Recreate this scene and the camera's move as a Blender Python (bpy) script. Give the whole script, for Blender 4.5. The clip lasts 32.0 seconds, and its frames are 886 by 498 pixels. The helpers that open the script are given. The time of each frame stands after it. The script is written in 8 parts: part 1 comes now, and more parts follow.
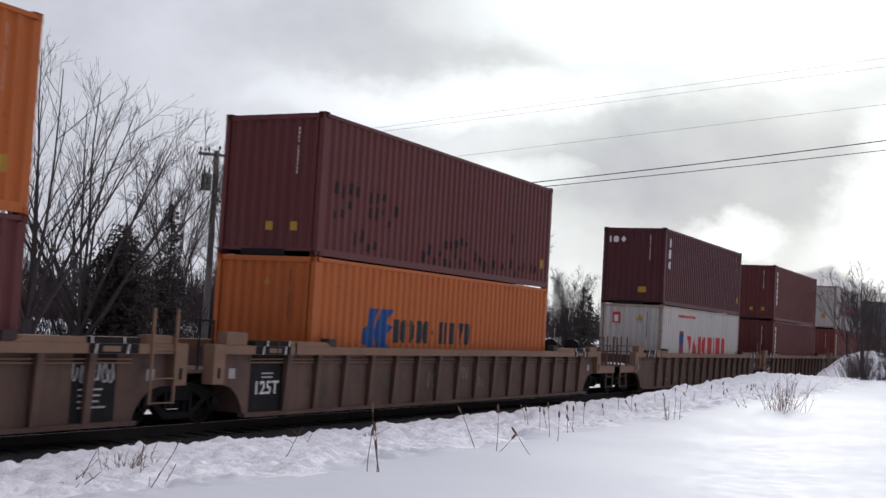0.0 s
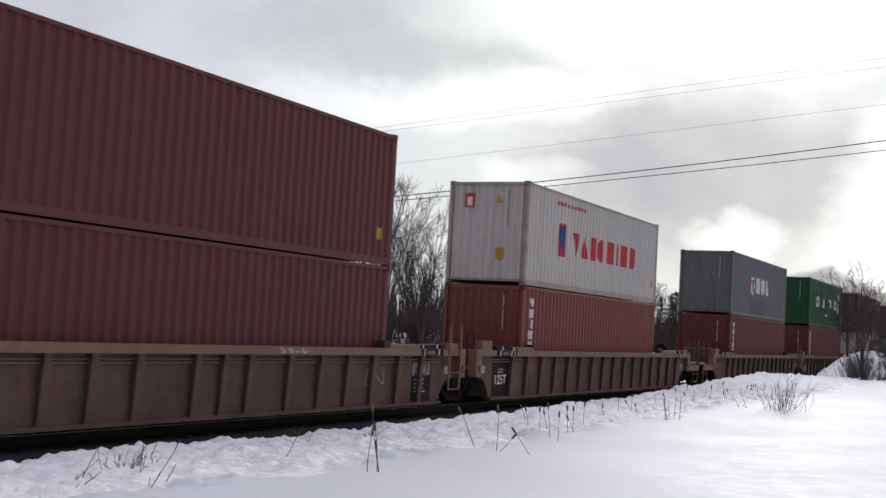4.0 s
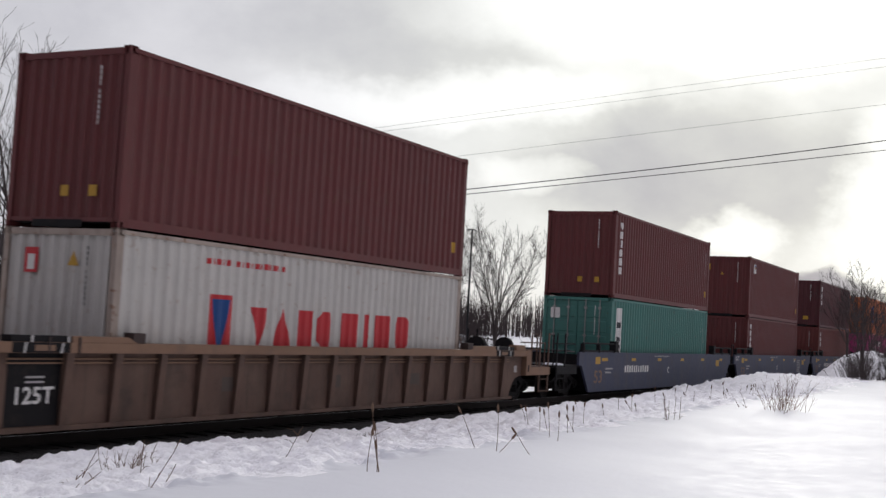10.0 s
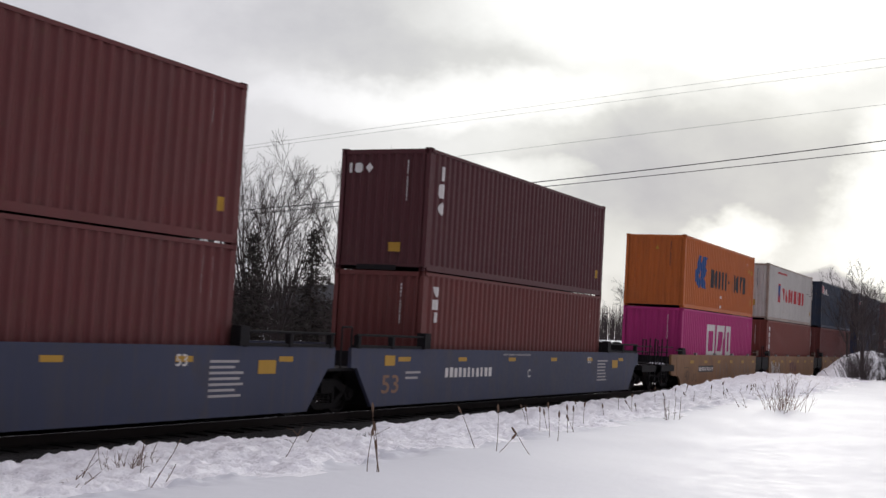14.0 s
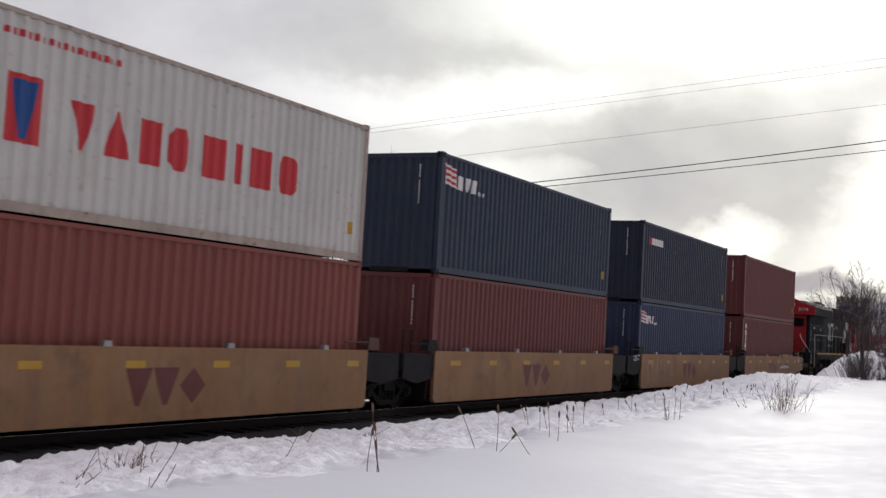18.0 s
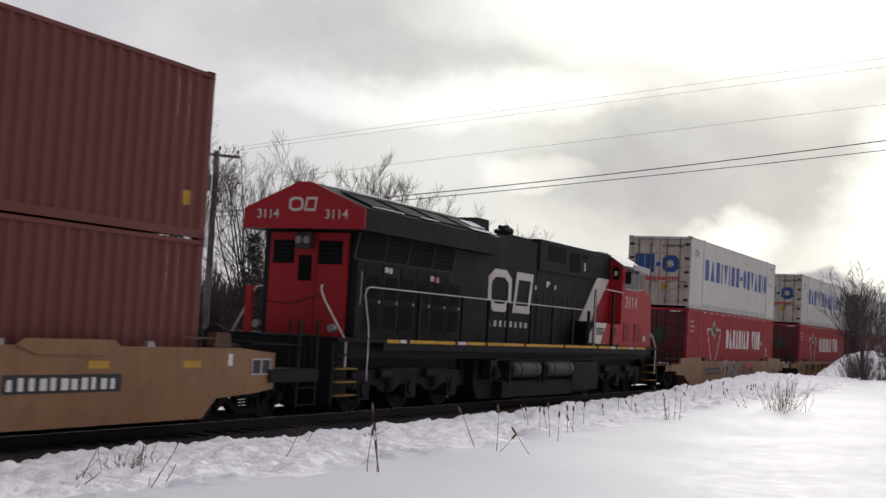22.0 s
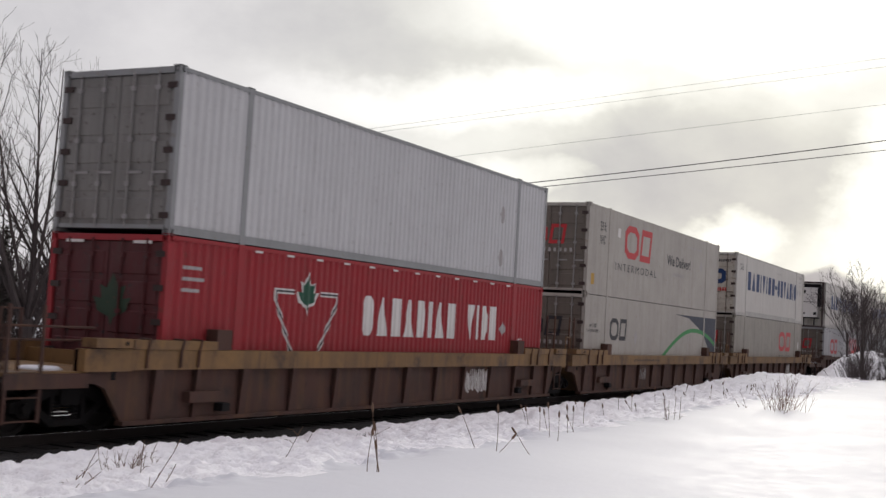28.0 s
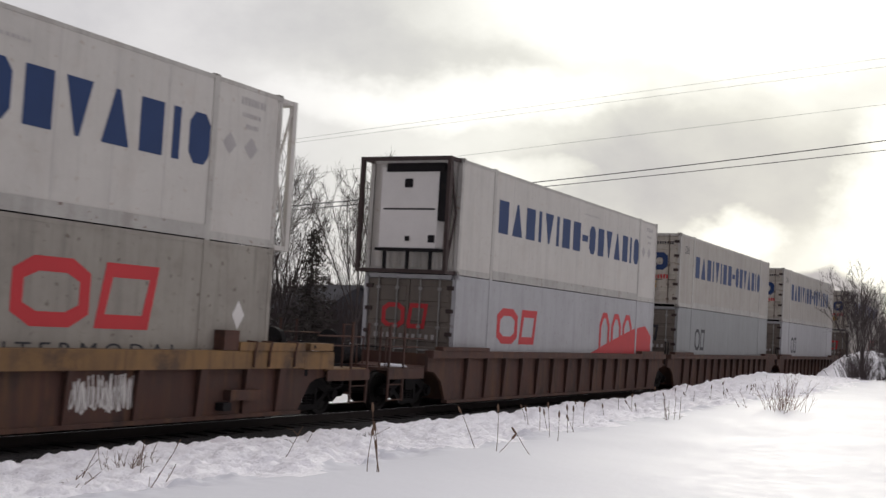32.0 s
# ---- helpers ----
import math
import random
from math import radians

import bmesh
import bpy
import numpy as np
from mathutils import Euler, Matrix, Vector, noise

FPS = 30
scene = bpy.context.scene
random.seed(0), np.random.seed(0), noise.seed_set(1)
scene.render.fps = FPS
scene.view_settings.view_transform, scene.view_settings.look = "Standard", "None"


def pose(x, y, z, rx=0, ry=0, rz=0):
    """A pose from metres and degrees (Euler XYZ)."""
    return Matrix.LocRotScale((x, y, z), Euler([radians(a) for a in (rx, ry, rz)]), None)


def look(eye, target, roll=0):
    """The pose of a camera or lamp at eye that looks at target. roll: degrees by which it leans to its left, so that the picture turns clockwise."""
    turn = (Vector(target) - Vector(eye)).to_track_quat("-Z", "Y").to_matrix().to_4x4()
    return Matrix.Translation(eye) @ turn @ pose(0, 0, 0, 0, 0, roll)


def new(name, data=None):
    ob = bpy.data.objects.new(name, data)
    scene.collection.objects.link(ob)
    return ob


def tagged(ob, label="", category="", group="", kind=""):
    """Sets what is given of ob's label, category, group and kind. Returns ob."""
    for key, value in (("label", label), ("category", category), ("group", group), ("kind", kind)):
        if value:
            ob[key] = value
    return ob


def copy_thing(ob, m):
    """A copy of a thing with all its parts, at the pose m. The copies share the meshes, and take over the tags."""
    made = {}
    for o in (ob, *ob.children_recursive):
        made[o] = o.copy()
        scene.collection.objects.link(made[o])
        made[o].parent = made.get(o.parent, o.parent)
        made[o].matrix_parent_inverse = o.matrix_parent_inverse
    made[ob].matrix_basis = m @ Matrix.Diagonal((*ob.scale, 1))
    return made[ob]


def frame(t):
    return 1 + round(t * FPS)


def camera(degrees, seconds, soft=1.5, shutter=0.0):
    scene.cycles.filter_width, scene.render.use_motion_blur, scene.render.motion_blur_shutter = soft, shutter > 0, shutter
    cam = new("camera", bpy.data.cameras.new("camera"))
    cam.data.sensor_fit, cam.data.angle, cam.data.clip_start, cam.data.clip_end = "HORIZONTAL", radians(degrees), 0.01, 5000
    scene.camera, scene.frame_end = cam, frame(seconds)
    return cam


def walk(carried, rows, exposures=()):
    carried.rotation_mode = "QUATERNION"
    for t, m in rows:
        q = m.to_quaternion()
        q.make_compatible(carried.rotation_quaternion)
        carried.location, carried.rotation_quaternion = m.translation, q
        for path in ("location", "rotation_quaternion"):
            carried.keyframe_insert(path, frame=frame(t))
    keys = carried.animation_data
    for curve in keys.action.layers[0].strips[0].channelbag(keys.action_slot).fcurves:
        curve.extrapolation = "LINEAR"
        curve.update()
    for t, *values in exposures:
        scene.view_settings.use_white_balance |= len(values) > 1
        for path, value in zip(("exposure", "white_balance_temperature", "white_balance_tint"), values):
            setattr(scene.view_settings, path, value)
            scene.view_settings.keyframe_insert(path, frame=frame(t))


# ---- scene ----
# ---- camera: stands still beside the line ----
HALF = 14.26                 # the track's centre line lies at y = HALF, rail tops at z = 0
EYE = Vector((0, 0, 1.962))
AIM = Vector((0.88730, 0.45676, 0.06379))
cam = camera(40.66, 32.0, soft=1.5, shutter=0.15)
STAND = look(EYE, EYE + AIM, 3.255)
EXPOSURES = [(0.0, 0.0, 6200, 6), (8.0, -0.02, 6450, 6), (16.0, -0.01, 6550, 7), (22.0, -0.04, 6700, 6), (26.0, 0.05, 6750, 6), (32.0, 0.06, 6800, 5)]
walk(cam, [(0.0, STAND), (32.0, STAND)], EXPOSURES)


# ---- node helpers ----
def node_set(tree):
    """Short makers of nodes in one tree."""
    nd, ln = tree.nodes, tree.links

    def put(sock, v):
        if hasattr(v, "is_linked"):
            ln.new(v, sock)
        elif isinstance(v, (tuple, list)) and len(v) == 3 and sock.type == "RGBA":
            sock.default_value = (*v, 1)
        else:
            sock.default_value = v

    def m(op, a, b=0.0, c=None, clamp=False):
        n = nd.new("ShaderNodeMath")
        n.operation, n.use_clamp = op, clamp
        put(n.inputs[0], a), put(n.inputs[1], b)
        if c is not None:
            put(n.inputs[2], c)
        return n.outputs[0]

    def vm(op, a, b=(0, 0, 0)):
        n = nd.new("ShaderNodeVectorMath")
        n.operation = op
        put(n.inputs[0], a), put(n.inputs[1], b)
        return n.outputs["Value"] if op in ("DOT_PRODUCT", "LENGTH") else n.outputs["Vector"]

    def noisy(vec, scale, detail=4.0, rough=0.55, out="Fac"):
        n = nd.new("ShaderNodeTexNoise")
        if vec is not None:
            put(n.inputs["Vector"], vec)
        n.inputs["Scale"].default_value, n.inputs["Detail"].default_value = scale, detail
        n.inputs["Roughness"].default_value = rough
        return n.outputs[out]

    def ramp(v, lo, hi, a=0.0, b=1.0, smooth=True):
        n = nd.new("ShaderNodeMapRange")
        n.interpolation_type = "SMOOTHSTEP" if smooth else "LINEAR"
        put(n.inputs["Value"], v)
        for k, x in (("From Min", lo), ("From Max", hi), ("To Min", a), ("To Max", b)):
            put(n.inputs[k], x)
        return n.outputs["Result"]

    def mix(fac, a, b, kind="MIX"):
        n = nd.new("ShaderNodeMix")
        n.data_type, n.blend_type = "RGBA", kind
        put(n.inputs[0], fac), put(n.inputs[6], a), put(n.inputs[7], b)
        return n.outputs[2]

    def comb(x, y, z):
        n = nd.new("ShaderNodeCombineXYZ")
        put(n.inputs[0], x), put(n.inputs[1], y), put(n.inputs[2], z)
        return n.outputs[0]

    def sep(v):
        n = nd.new("ShaderNodeSeparateXYZ")
        put(n.inputs[0], v)
        return n.outputs

    return nd, ln, m, vm, noisy, ramp, mix, comb, sep


# ---- sky: a broken winter overcast with the sun behind it ----
SUN_WAY = Vector((0.9552, 0.1826, 0.2327))
world = bpy.data.worlds.new("sky")
scene.world = world
world.use_nodes = True


def build_sky():
    nd, ln, m, vm, noisy, ramp, mix, comb, sep = node_set(world.node_tree)
    nd.clear()
    out, back = nd.new("ShaderNodeOutputWorld"), nd.new("ShaderNodeBackground")
    clear = nd.new("ShaderNodeTexSky")
    clear.sky_type, clear.sun_disc = "NISHITA", False
    clear.sun_elevation, clear.sun_rotation = radians(13.5), radians(79.2)
    way = nd.new("ShaderNodeTexCoord").outputs["Generated"]
    # a flat chart of the sky round the middle of the open part
    depth = m("MAXIMUM", vm("DOT_PRODUCT", way, tuple(AIM)), 0.08)
    u = m("DIVIDE", vm("DOT_PRODUCT", way, (0.46017, -0.88602, -0.05666)), depth)
    v = m("DIVIDE", vm("DOT_PRODUCT", way, (-0.03064, -0.07963, 0.99635)), depth)
    chart = comb(m("MULTIPLY", u, 0.75), v, 0.0)
    warp_a = m("SUBTRACT", noisy(chart, 7.0, 6.0, 0.62), 0.5)
    warp_b = m("SUBTRACT", noisy(vm("ADD", chart, (7.3, 2.1, 0.0)), 9.0, 5.0, 0.6), 0.5)
    fine = noisy(chart, 22.0, 6.0, 0.6)
    uw = m("MULTIPLY_ADD", warp_a, 0.16, u)
    vw = m("MULTIPLY_ADD", warp_b, 0.085, v)

    def cloud(cu, cv, ru, rv, soft=0.6, lean=0.0):
        """1 inside an oval cloud, 0 outside, with a torn edge."""
        du, dv = m("SUBTRACT", uw, cu), m("SUBTRACT", vw, cv)
        dv = m("MULTIPLY_ADD", du, -lean, dv)
        d = m("ADD", m("POWER", m("ABSOLUTE", m("DIVIDE", du, ru)), 2.0), m("POWER", m("ABSOLUTE", m("DIVIDE", dv, rv)), 2.0))
        return ramp(d, 1.0 - soft, 1.0 + soft, 1.0, 0.0)

    # the broad veil, bright round the sun and darker away from it
    near_sun = vm("DOT_PRODUCT", way, tuple(SUN_WAY))
    glow = ramp(near_sun, 0.86, 1.0, 0.0, 1.0)
    level = m("ADD", m("ADD", ramp(near_sun, -0.85, -0.10, 0.19, 0.57), ramp(near_sun, -0.10, 0.30, 0.0, 0.06)), ramp(near_sun, 0.30, 0.90, 0.0, 0.03))
    level = m("MULTIPLY", level, ramp(sep(way)[2], 0.30, 0.75, 1.0, 1.30))
    level = m("MULTIPLY_ADD", glow, 0.27, level)
    level = m("MULTIPLY_ADD", m("SUBTRACT", fine, 0.5), 0.16, level)
    col = mix(glow, (0.968, 0.942, 1.015), (1.0, 0.99, 0.975))
    col = mix(ramp(near_sun, -0.3, 0.45, 1.0, 0.0), col, (0.97, 0.86, 1.06))
    shades = []
    for cu, cv, ru, rv, soft, lean, k in SKY_CLOUDS:
        shades.append((cloud(cu, cv, ru, rv, soft, lean), k))
    for c, k in shades:
        level = m("MULTIPLY_ADD", c, k, level)
    haze = ramp(vw, -0.022, -0.003, 1.0, 0.0)
    haze = m("MULTIPLY", haze, ramp(u, 0.10, 0.24, 0.0, 1.0))
    level = m("MINIMUM", level, 1.15)
    level = m("MULTIPLY", level, m("MULTIPLY_ADD", haze, -0.60, 1.0))
    level = m("MAXIMUM", level, 0.22)
    dark = ramp(level, 0.30, 0.78, 1.0, 0.0)
    col = mix(dark, col, (0.87, 0.845, 1.02))
    veil = mix(1.0, col, comb(level, level, level), "MULTIPLY")
    thin = mix(0.985, mix(1.0, clear.outputs[0], (0.10, 0.10, 0.10), "MULTIPLY"), veil)
    ln.new(thin, back.inputs["Color"])
    back.inputs["Strength"].default_value = 1.0
    ln.new(back.outputs[0], out.inputs[0])


# oval clouds of the chart: middle, half sizes, softness, lean, brightness added
SKY_CLOUDS = [
    (0.215, 0.088, 0.150, 0.066, 0.75, 0.10, -0.27),
    (0.110, 0.062, 0.120, 0.034, 0.90, 0.12, -0.07),
    (-0.060, 0.180, 0.150, 0.045, 0.95, 0.05, -0.17),
    (0.010, 0.128, 0.150, 0.022, 0.99, 0.16, 0.24),
    (-0.200, 0.140, 0.090, 0.090, 0.99, 0.00, 0.07),
    (0.185, 0.214, 0.200, 0.036, 0.99, 0.06, 0.34),
    (0.242, 0.041, 0.045, 0.018, 0.95, 0.10, 0.42),
    (0.385, 0.090, 0.060, 0.070, 0.95, 0.00, 0.42),
    (0.062, 0.066, 0.042, 0.017, 0.95, 0.05, 0.26),
    (0.175, 0.012, 0.110, 0.020, 0.90, 0.05, -0.09),
    (0.320, 0.006, 0.055, 0.011, 0.80, 0.00, -0.46),
]
build_sky()
sun = new("sun", bpy.data.lights.new("sun", "SUN"))
sun.data.energy, sun.data.angle, sun.data.color = 1.65, radians(14), (1.0, 0.96, 0.9)
sun.matrix_basis = look(SUN_WAY * 60, (0, 0, 0))


# ---- materials ----
def material(name, base, rough=0.6, metal=0.0, spread=0.18, scale=2.5, bump=0.0, bump_scale=40.0, second=None, second_amount=0.0,
             streak=None, streak_amount=0.0, dust=None, dust_amount=0.0, gloss=0.28, random_tint=0.0, spots=None, spots_amount=0.0):
    """A procedural surface: a base colour that varies at two scales, patches of a second colour, upright streaks, dust, relief."""
    mt = bpy.data.materials.new(name)
    mt.use_nodes = True
    nd, ln, m, vm, noisy, ramp, mix, comb, sep = node_set(mt.node_tree)
    bsdf = nd["Principled BSDF"]
    at = nd.new("ShaderNodeTexCoord").outputs["Object"]
    big, small = noisy(at, scale * 0.35, 3.0), noisy(at, scale * 6.0, 5.0)
    k = m("MULTIPLY_ADD", m("SUBTRACT", big, 0.5), spread * 2.0, 1.0)
    k = m("MULTIPLY_ADD", m("SUBTRACT", small, 0.5), spread, k)
    if random_tint:
        k = m("MULTIPLY_ADD", m("SUBTRACT", nd.new("ShaderNodeObjectInfo").outputs["Random"], 0.5), random_tint, k)
    col = mix(1.0, base, comb(k, k, k), "MULTIPLY")
    if second:
        f = m("MULTIPLY", ramp(noisy(at, scale, 6.0, 0.65), 0.50, 0.72), second_amount)
        col = mix(f, col, second)
    if streak:
        long = vm("MULTIPLY", at, (5.0, 5.0, 0.35))
        f = m("MULTIPLY", ramp(noisy(long, 1.6, 5.0, 0.6), 0.52, 0.75), streak_amount)
        col = mix(f, col, streak)
        wide = vm("MULTIPLY", at, (1.3, 1.3, 0.12))
        f = m("MULTIPLY", ramp(noisy(wide, 1.5, 4.0, 0.6), 0.48, 0.70), streak_amount * 0.7)
        col = mix(f, col, streak)
    if spots:
        f = m("MULTIPLY", ramp(noisy(at, 7.0, 3.0, 0.5), 0.63, 0.70), spots_amount)
        col = mix(f, col, spots)
    if dust:
        f = m("MULTIPLY", ramp(noisy(at, 0.9, 5.0, 0.7), 0.35, 0.75), dust_amount)
        col = mix(f, col, dust)
    ln.new(col, bsdf.inputs["Base Color"])
    bsdf.inputs["Metallic"].default_value = metal
    bsdf.inputs["Specular IOR Level"].default_value = gloss
    ln.new(m("MULTIPLY_ADD", m("SUBTRACT", small, 0.5), 0.25, rough), bsdf.inputs["Roughness"])
    if bump:
        b = nd.new("ShaderNodeBump")
        b.inputs["Strength"].default_value, b.inputs["Distance"].default_value = 0.6, bump
        ln.new(noisy(at, bump_scale, 5.0, 0.6), b.inputs["Height"])
        ln.new(b.outputs[0], bsdf.inputs["Normal"])
    return mt


RUST = (0.10, 0.045, 0.025)
GRIME = (0.06, 0.05, 0.045)
PAINT = {}


def paint(name, base, worn=0.25, rough=0.55, rust=RUST):
    """Weathered container paint, made once per colour."""
    if name not in PAINT:
        base = tuple(0.84 * c for c in base)
        PAINT[name] = material(name, base, rough, spread=0.10, scale=1.6, bump=0.004, bump_scale=18.0, second=rust, second_amount=worn * 0.5,
                               streak=(0.5 * base[0] + 0.02, 0.5 * base[1] + 0.018, 0.5 * base[2] + 0.016), streak_amount=worn, spots=rust, spots_amount=min(0.9, worn * 1.4),
                               dust=tuple(0.35 * c + 0.65 * g for c, g in zip(base, (0.10, 0.08, 0.07))), dust_amount=min(0.75, worn * 0.7))
    return PAINT[name]


# light balance put into the colours: field snow dulled, bank crust brightened
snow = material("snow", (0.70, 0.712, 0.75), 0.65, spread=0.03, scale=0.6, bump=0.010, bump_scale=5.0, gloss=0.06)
bright_crust = material("brightened_crusted_snow", (0.95, 0.95, 0.975), 0.7, spread=0.05, scale=1.2, bump=0.05, bump_scale=16.0, gloss=0.08)
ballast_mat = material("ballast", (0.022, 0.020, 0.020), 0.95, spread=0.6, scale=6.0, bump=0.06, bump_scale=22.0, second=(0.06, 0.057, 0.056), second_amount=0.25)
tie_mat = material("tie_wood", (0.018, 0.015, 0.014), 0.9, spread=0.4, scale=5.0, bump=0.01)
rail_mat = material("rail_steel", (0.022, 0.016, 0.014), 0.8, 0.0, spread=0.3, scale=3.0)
rail_top = material("rail_head", (0.55, 0.55, 0.56), 0.22, 1.0, spread=0.08)
black_steel = material("black_steel", (0.011, 0.010, 0.011), 0.7, 0.0, gloss=0.14, spread=0.5, scale=4.0, bump=0.004, second=(0.035, 0.027, 0.022), second_amount=0.4)
truck_steel = material("truck_steel", (0.010, 0.009, 0.009), 0.8, 0.0, spread=0.5, scale=4.0, bump=0.006, gloss=0.12, second=(0.026, 0.020, 0.017), second_amount=0.5)
wheel_steel = material("wheel_steel", (0.014, 0.012, 0.011), 0.7, 0.1, gloss=0.15, spread=0.4, scale=6.0)
tread_steel = material("wheel_tread", (0.5, 0.5, 0.5), 0.25, 1.0, spread=0.1)
casting_mat = material("casting_steel", (0.05, 0.035, 0.032), 0.7, 0.2, spread=0.4, scale=8.0)
rod_mat = material("galvanised_rod", (0.30, 0.29, 0.28), 0.5, 0.5, spread=0.3)
white_decal = material("white_lettering", (0.62, 0.60, 0.57), 0.6, spread=0.10, scale=4.0)
black_decal = material("black_lettering", (0.03, 0.03, 0.035), 0.6, spread=0.2, scale=4.0)
yellow_decal = material("yellow_marking", (0.40, 0.23, 0.03), 0.55, spread=0.2, scale=6.0)
red_decal = material("red_lettering", (0.44, 0.03, 0.036), 0.55, spread=0.12, scale=4.0)
blue_decal = material("blue_lettering", (0.015, 0.06, 0.20), 0.55, spread=0.12, scale=4.0)
navy_decal = material("navy_lettering", (0.014, 0.036, 0.11), 0.6, spread=0.15, scale=4.0)
green_decal = material("green_lettering", (0.03, 0.22, 0.06), 0.55, spread=0.12, scale=4.0)
grey_decal = material("faded_lettering", (0.36, 0.34, 0.33), 0.7, spread=0.2, scale=4.0)
pole_wood = material("pole_wood", (0.20, 0.18, 0.16), 0.9, spread=0.3, scale=3.0, bump=0.01)
bark = material("bark", (0.070, 0.058, 0.055), 0.95, spread=0.35, scale=5.0, bump=0.02)
twig_mat = material("twigs", (0.058, 0.046, 0.045), 0.9, spread=0.3, scale=2.0)
needle_mat = material("needles", (0.052, 0.047, 0.040), 0.85, spread=0.5, scale=1.5)
reed_mat = material("dry_stalks", (0.17, 0.11, 0.075), 0.9, spread=0.4, scale=8.0)
dim_stencil = material("dull_stencil", (0.085, 0.066, 0.056), 0.8, spread=0.3, scale=4.0)
chalky = material("faded_spray_paint", (0.245, 0.225, 0.205), 0.75, spread=0.35, scale=1.6, second=(0.20, 0.14, 0.09), second_amount=0.8)
sooty_wash = material("black_spray_paint", (0.055, 0.042, 0.038), 0.75, spread=0.35, scale=2.0, second=(0.12, 0.07, 0.045), second_amount=0.7)
dusky_wash = material("dull_red_spray_paint", (0.17, 0.060, 0.050), 0.75, spread=0.3, scale=2.0, second=(0.19, 0.10, 0.05), second_amount=0.7)
faint_decal = material("worn_stencil", (0.19, 0.165, 0.145), 0.75, spread=0.3, scale=4.0)
shrub_mat = material("red_brown_twigs", (0.20, 0.115, 0.095), 0.9, spread=0.4, scale=4.0)
wire_mat = material("cable", (0.02, 0.02, 0.022), 0.6, spread=0.1)
glass_mat = material("dark_glass", (0.010, 0.011, 0.014), 0.12, 0.0, spread=0.1, gloss=0.15)


# ---- mesh helpers ----
def box_into(bm, x0, x1, y0, y1, z0, z1, slope=0.0):
    """An upright box; slope tips its top in along x at both ends."""
    vs = [bm.verts.new(p) for p in ((x0, y0, z0), (x1, y0, z0), (x1, y1, z0), (x0, y1, z0),
                                    (x0 + slope, y0, z1), (x1 - slope, y0, z1), (x1 - slope, y1, z1), (x0 + slope, y1, z1))]
    for f in ((3, 2, 1, 0), (4, 5, 6, 7), (0, 1, 5, 4), (1, 2, 6, 5), (2, 3, 7, 6), (3, 0, 4, 7)):
        bm.faces.new([vs[i] for i in f])


def boxed(x0, x1, y0, y1, z0, z1):
    """A new bmesh with one upright box."""
    bm = bmesh.new()
    box_into(bm, x0, x1, y0, y1, z0, z1)
    return bm


def tube_into(bm, a, b, r0, r1=None, sides=8, caps=True):
    """A straight tapered rod from a to b."""
    a, b = Vector(a), Vector(b)
    r1 = r0 if r1 is None else r1
    d = (b - a).normalized()
    p = d.orthogonal().normalized()
    q = d.cross(p)
    rings = []
    for c, r in ((a, r0), (b, r1)):
        rings.append([bm.verts.new(c + (p * math.cos(i * math.tau / sides) + q * math.sin(i * math.tau / sides)) * r) for i in range(sides)])
    for i in range(sides):
        bm.faces.new((rings[0][i], rings[0][(i + 1) % sides], rings[1][(i + 1) % sides], rings[1][i]))
    if caps:
        bm.faces.new(rings[0][::-1])
        bm.faces.new(rings[1])


def rod_path(bm, pts, r, sides=6):
    for a, b in zip(pts, pts[1:]):
        tube_into(bm, a, b, r, r, sides)


def prism_into(bm, outline, y0, y1):
    """A plate from an outline of (x, z) corners, from y0 to y1."""
    a = [bm.verts.new((x, y0, z)) for x, z in outline]
    b = [bm.verts.new((x, y1, z)) for x, z in outline]
    n = len(a)
    bm.faces.new(a)
    bm.faces.new(b[::-1])
    for i in range(n):
        bm.faces.new((a[i], b[i], b[(i + 1) % n], a[(i + 1) % n]))


def bevelled(bm, w, seg=1):
    bmesh.ops.bevel(bm, geom=[e for e in bm.edges if e.is_manifold and e.calc_face_angle(0) > 0.6], offset=w, segments=seg, affect="EDGES")
    return bm


def finish(bm, name, smooth=False):
    bmesh.ops.recalc_face_normals(bm, faces=bm.faces)
    me = bpy.data.meshes.new(name)
    bm.to_mesh(me)
    bm.free()
    if smooth:
        me.polygons.foreach_set("use_smooth", [True] * len(me.polygons))
    return me


MESHES = {}


def shared(key, make, name, smooth=False):
    """The mesh of that key, built once."""
    if key not in MESHES:
        bm = bmesh.new()
        make(bm)
        MESHES[key] = finish(bm, name, smooth)
    return MESHES[key]


def put_mesh(name, me, mat, parent=None, label="", at=None):
    """Links a shared mesh as one part, with its own material."""
    ob = new(name, me)
    if not me.materials:
        me.materials.append(None)
    ob.material_slots[0].link = "OBJECT"
    ob.material_slots[0].material = mat
    if parent:
        ob.parent = parent
    if at is not None:
        ob.location = at
    if label:
        ob["label"] = label
    return ob


def part(name, bm, mat, parent=None, label="", smooth=False):
    return put_mesh(name, finish(bm, name, smooth), mat, parent, label)


def thing(name, label, category, group="", kind="", at=(0, 0, 0)):
    ob = new(name)
    ob.empty_display_size = 0.2
    ob.location = at
    return tagged(ob, label, category, group, kind)


MOVERS = []     # train things with their place along the line at the start
ROLLERS = []    # wheelsets: object, height, radius, place along the line at the start


# ---- ground ----
CREST = [(-60, 0.05), (9, -0.06), (11.7, 0.02), (12.8, 0.09), (14.0, 0.0), (17.0, -0.08), (19.8, -0.01), (23, -0.02), (26, 0.02), (30, 0.07), (34.5, 0.10),
         (39, 0.25), (44.3, 0.43), (48.7, 0.62), (54, 0.66), (60, 0.50), (66, 0.30), (90, 0.2), (3000, 0.2)]


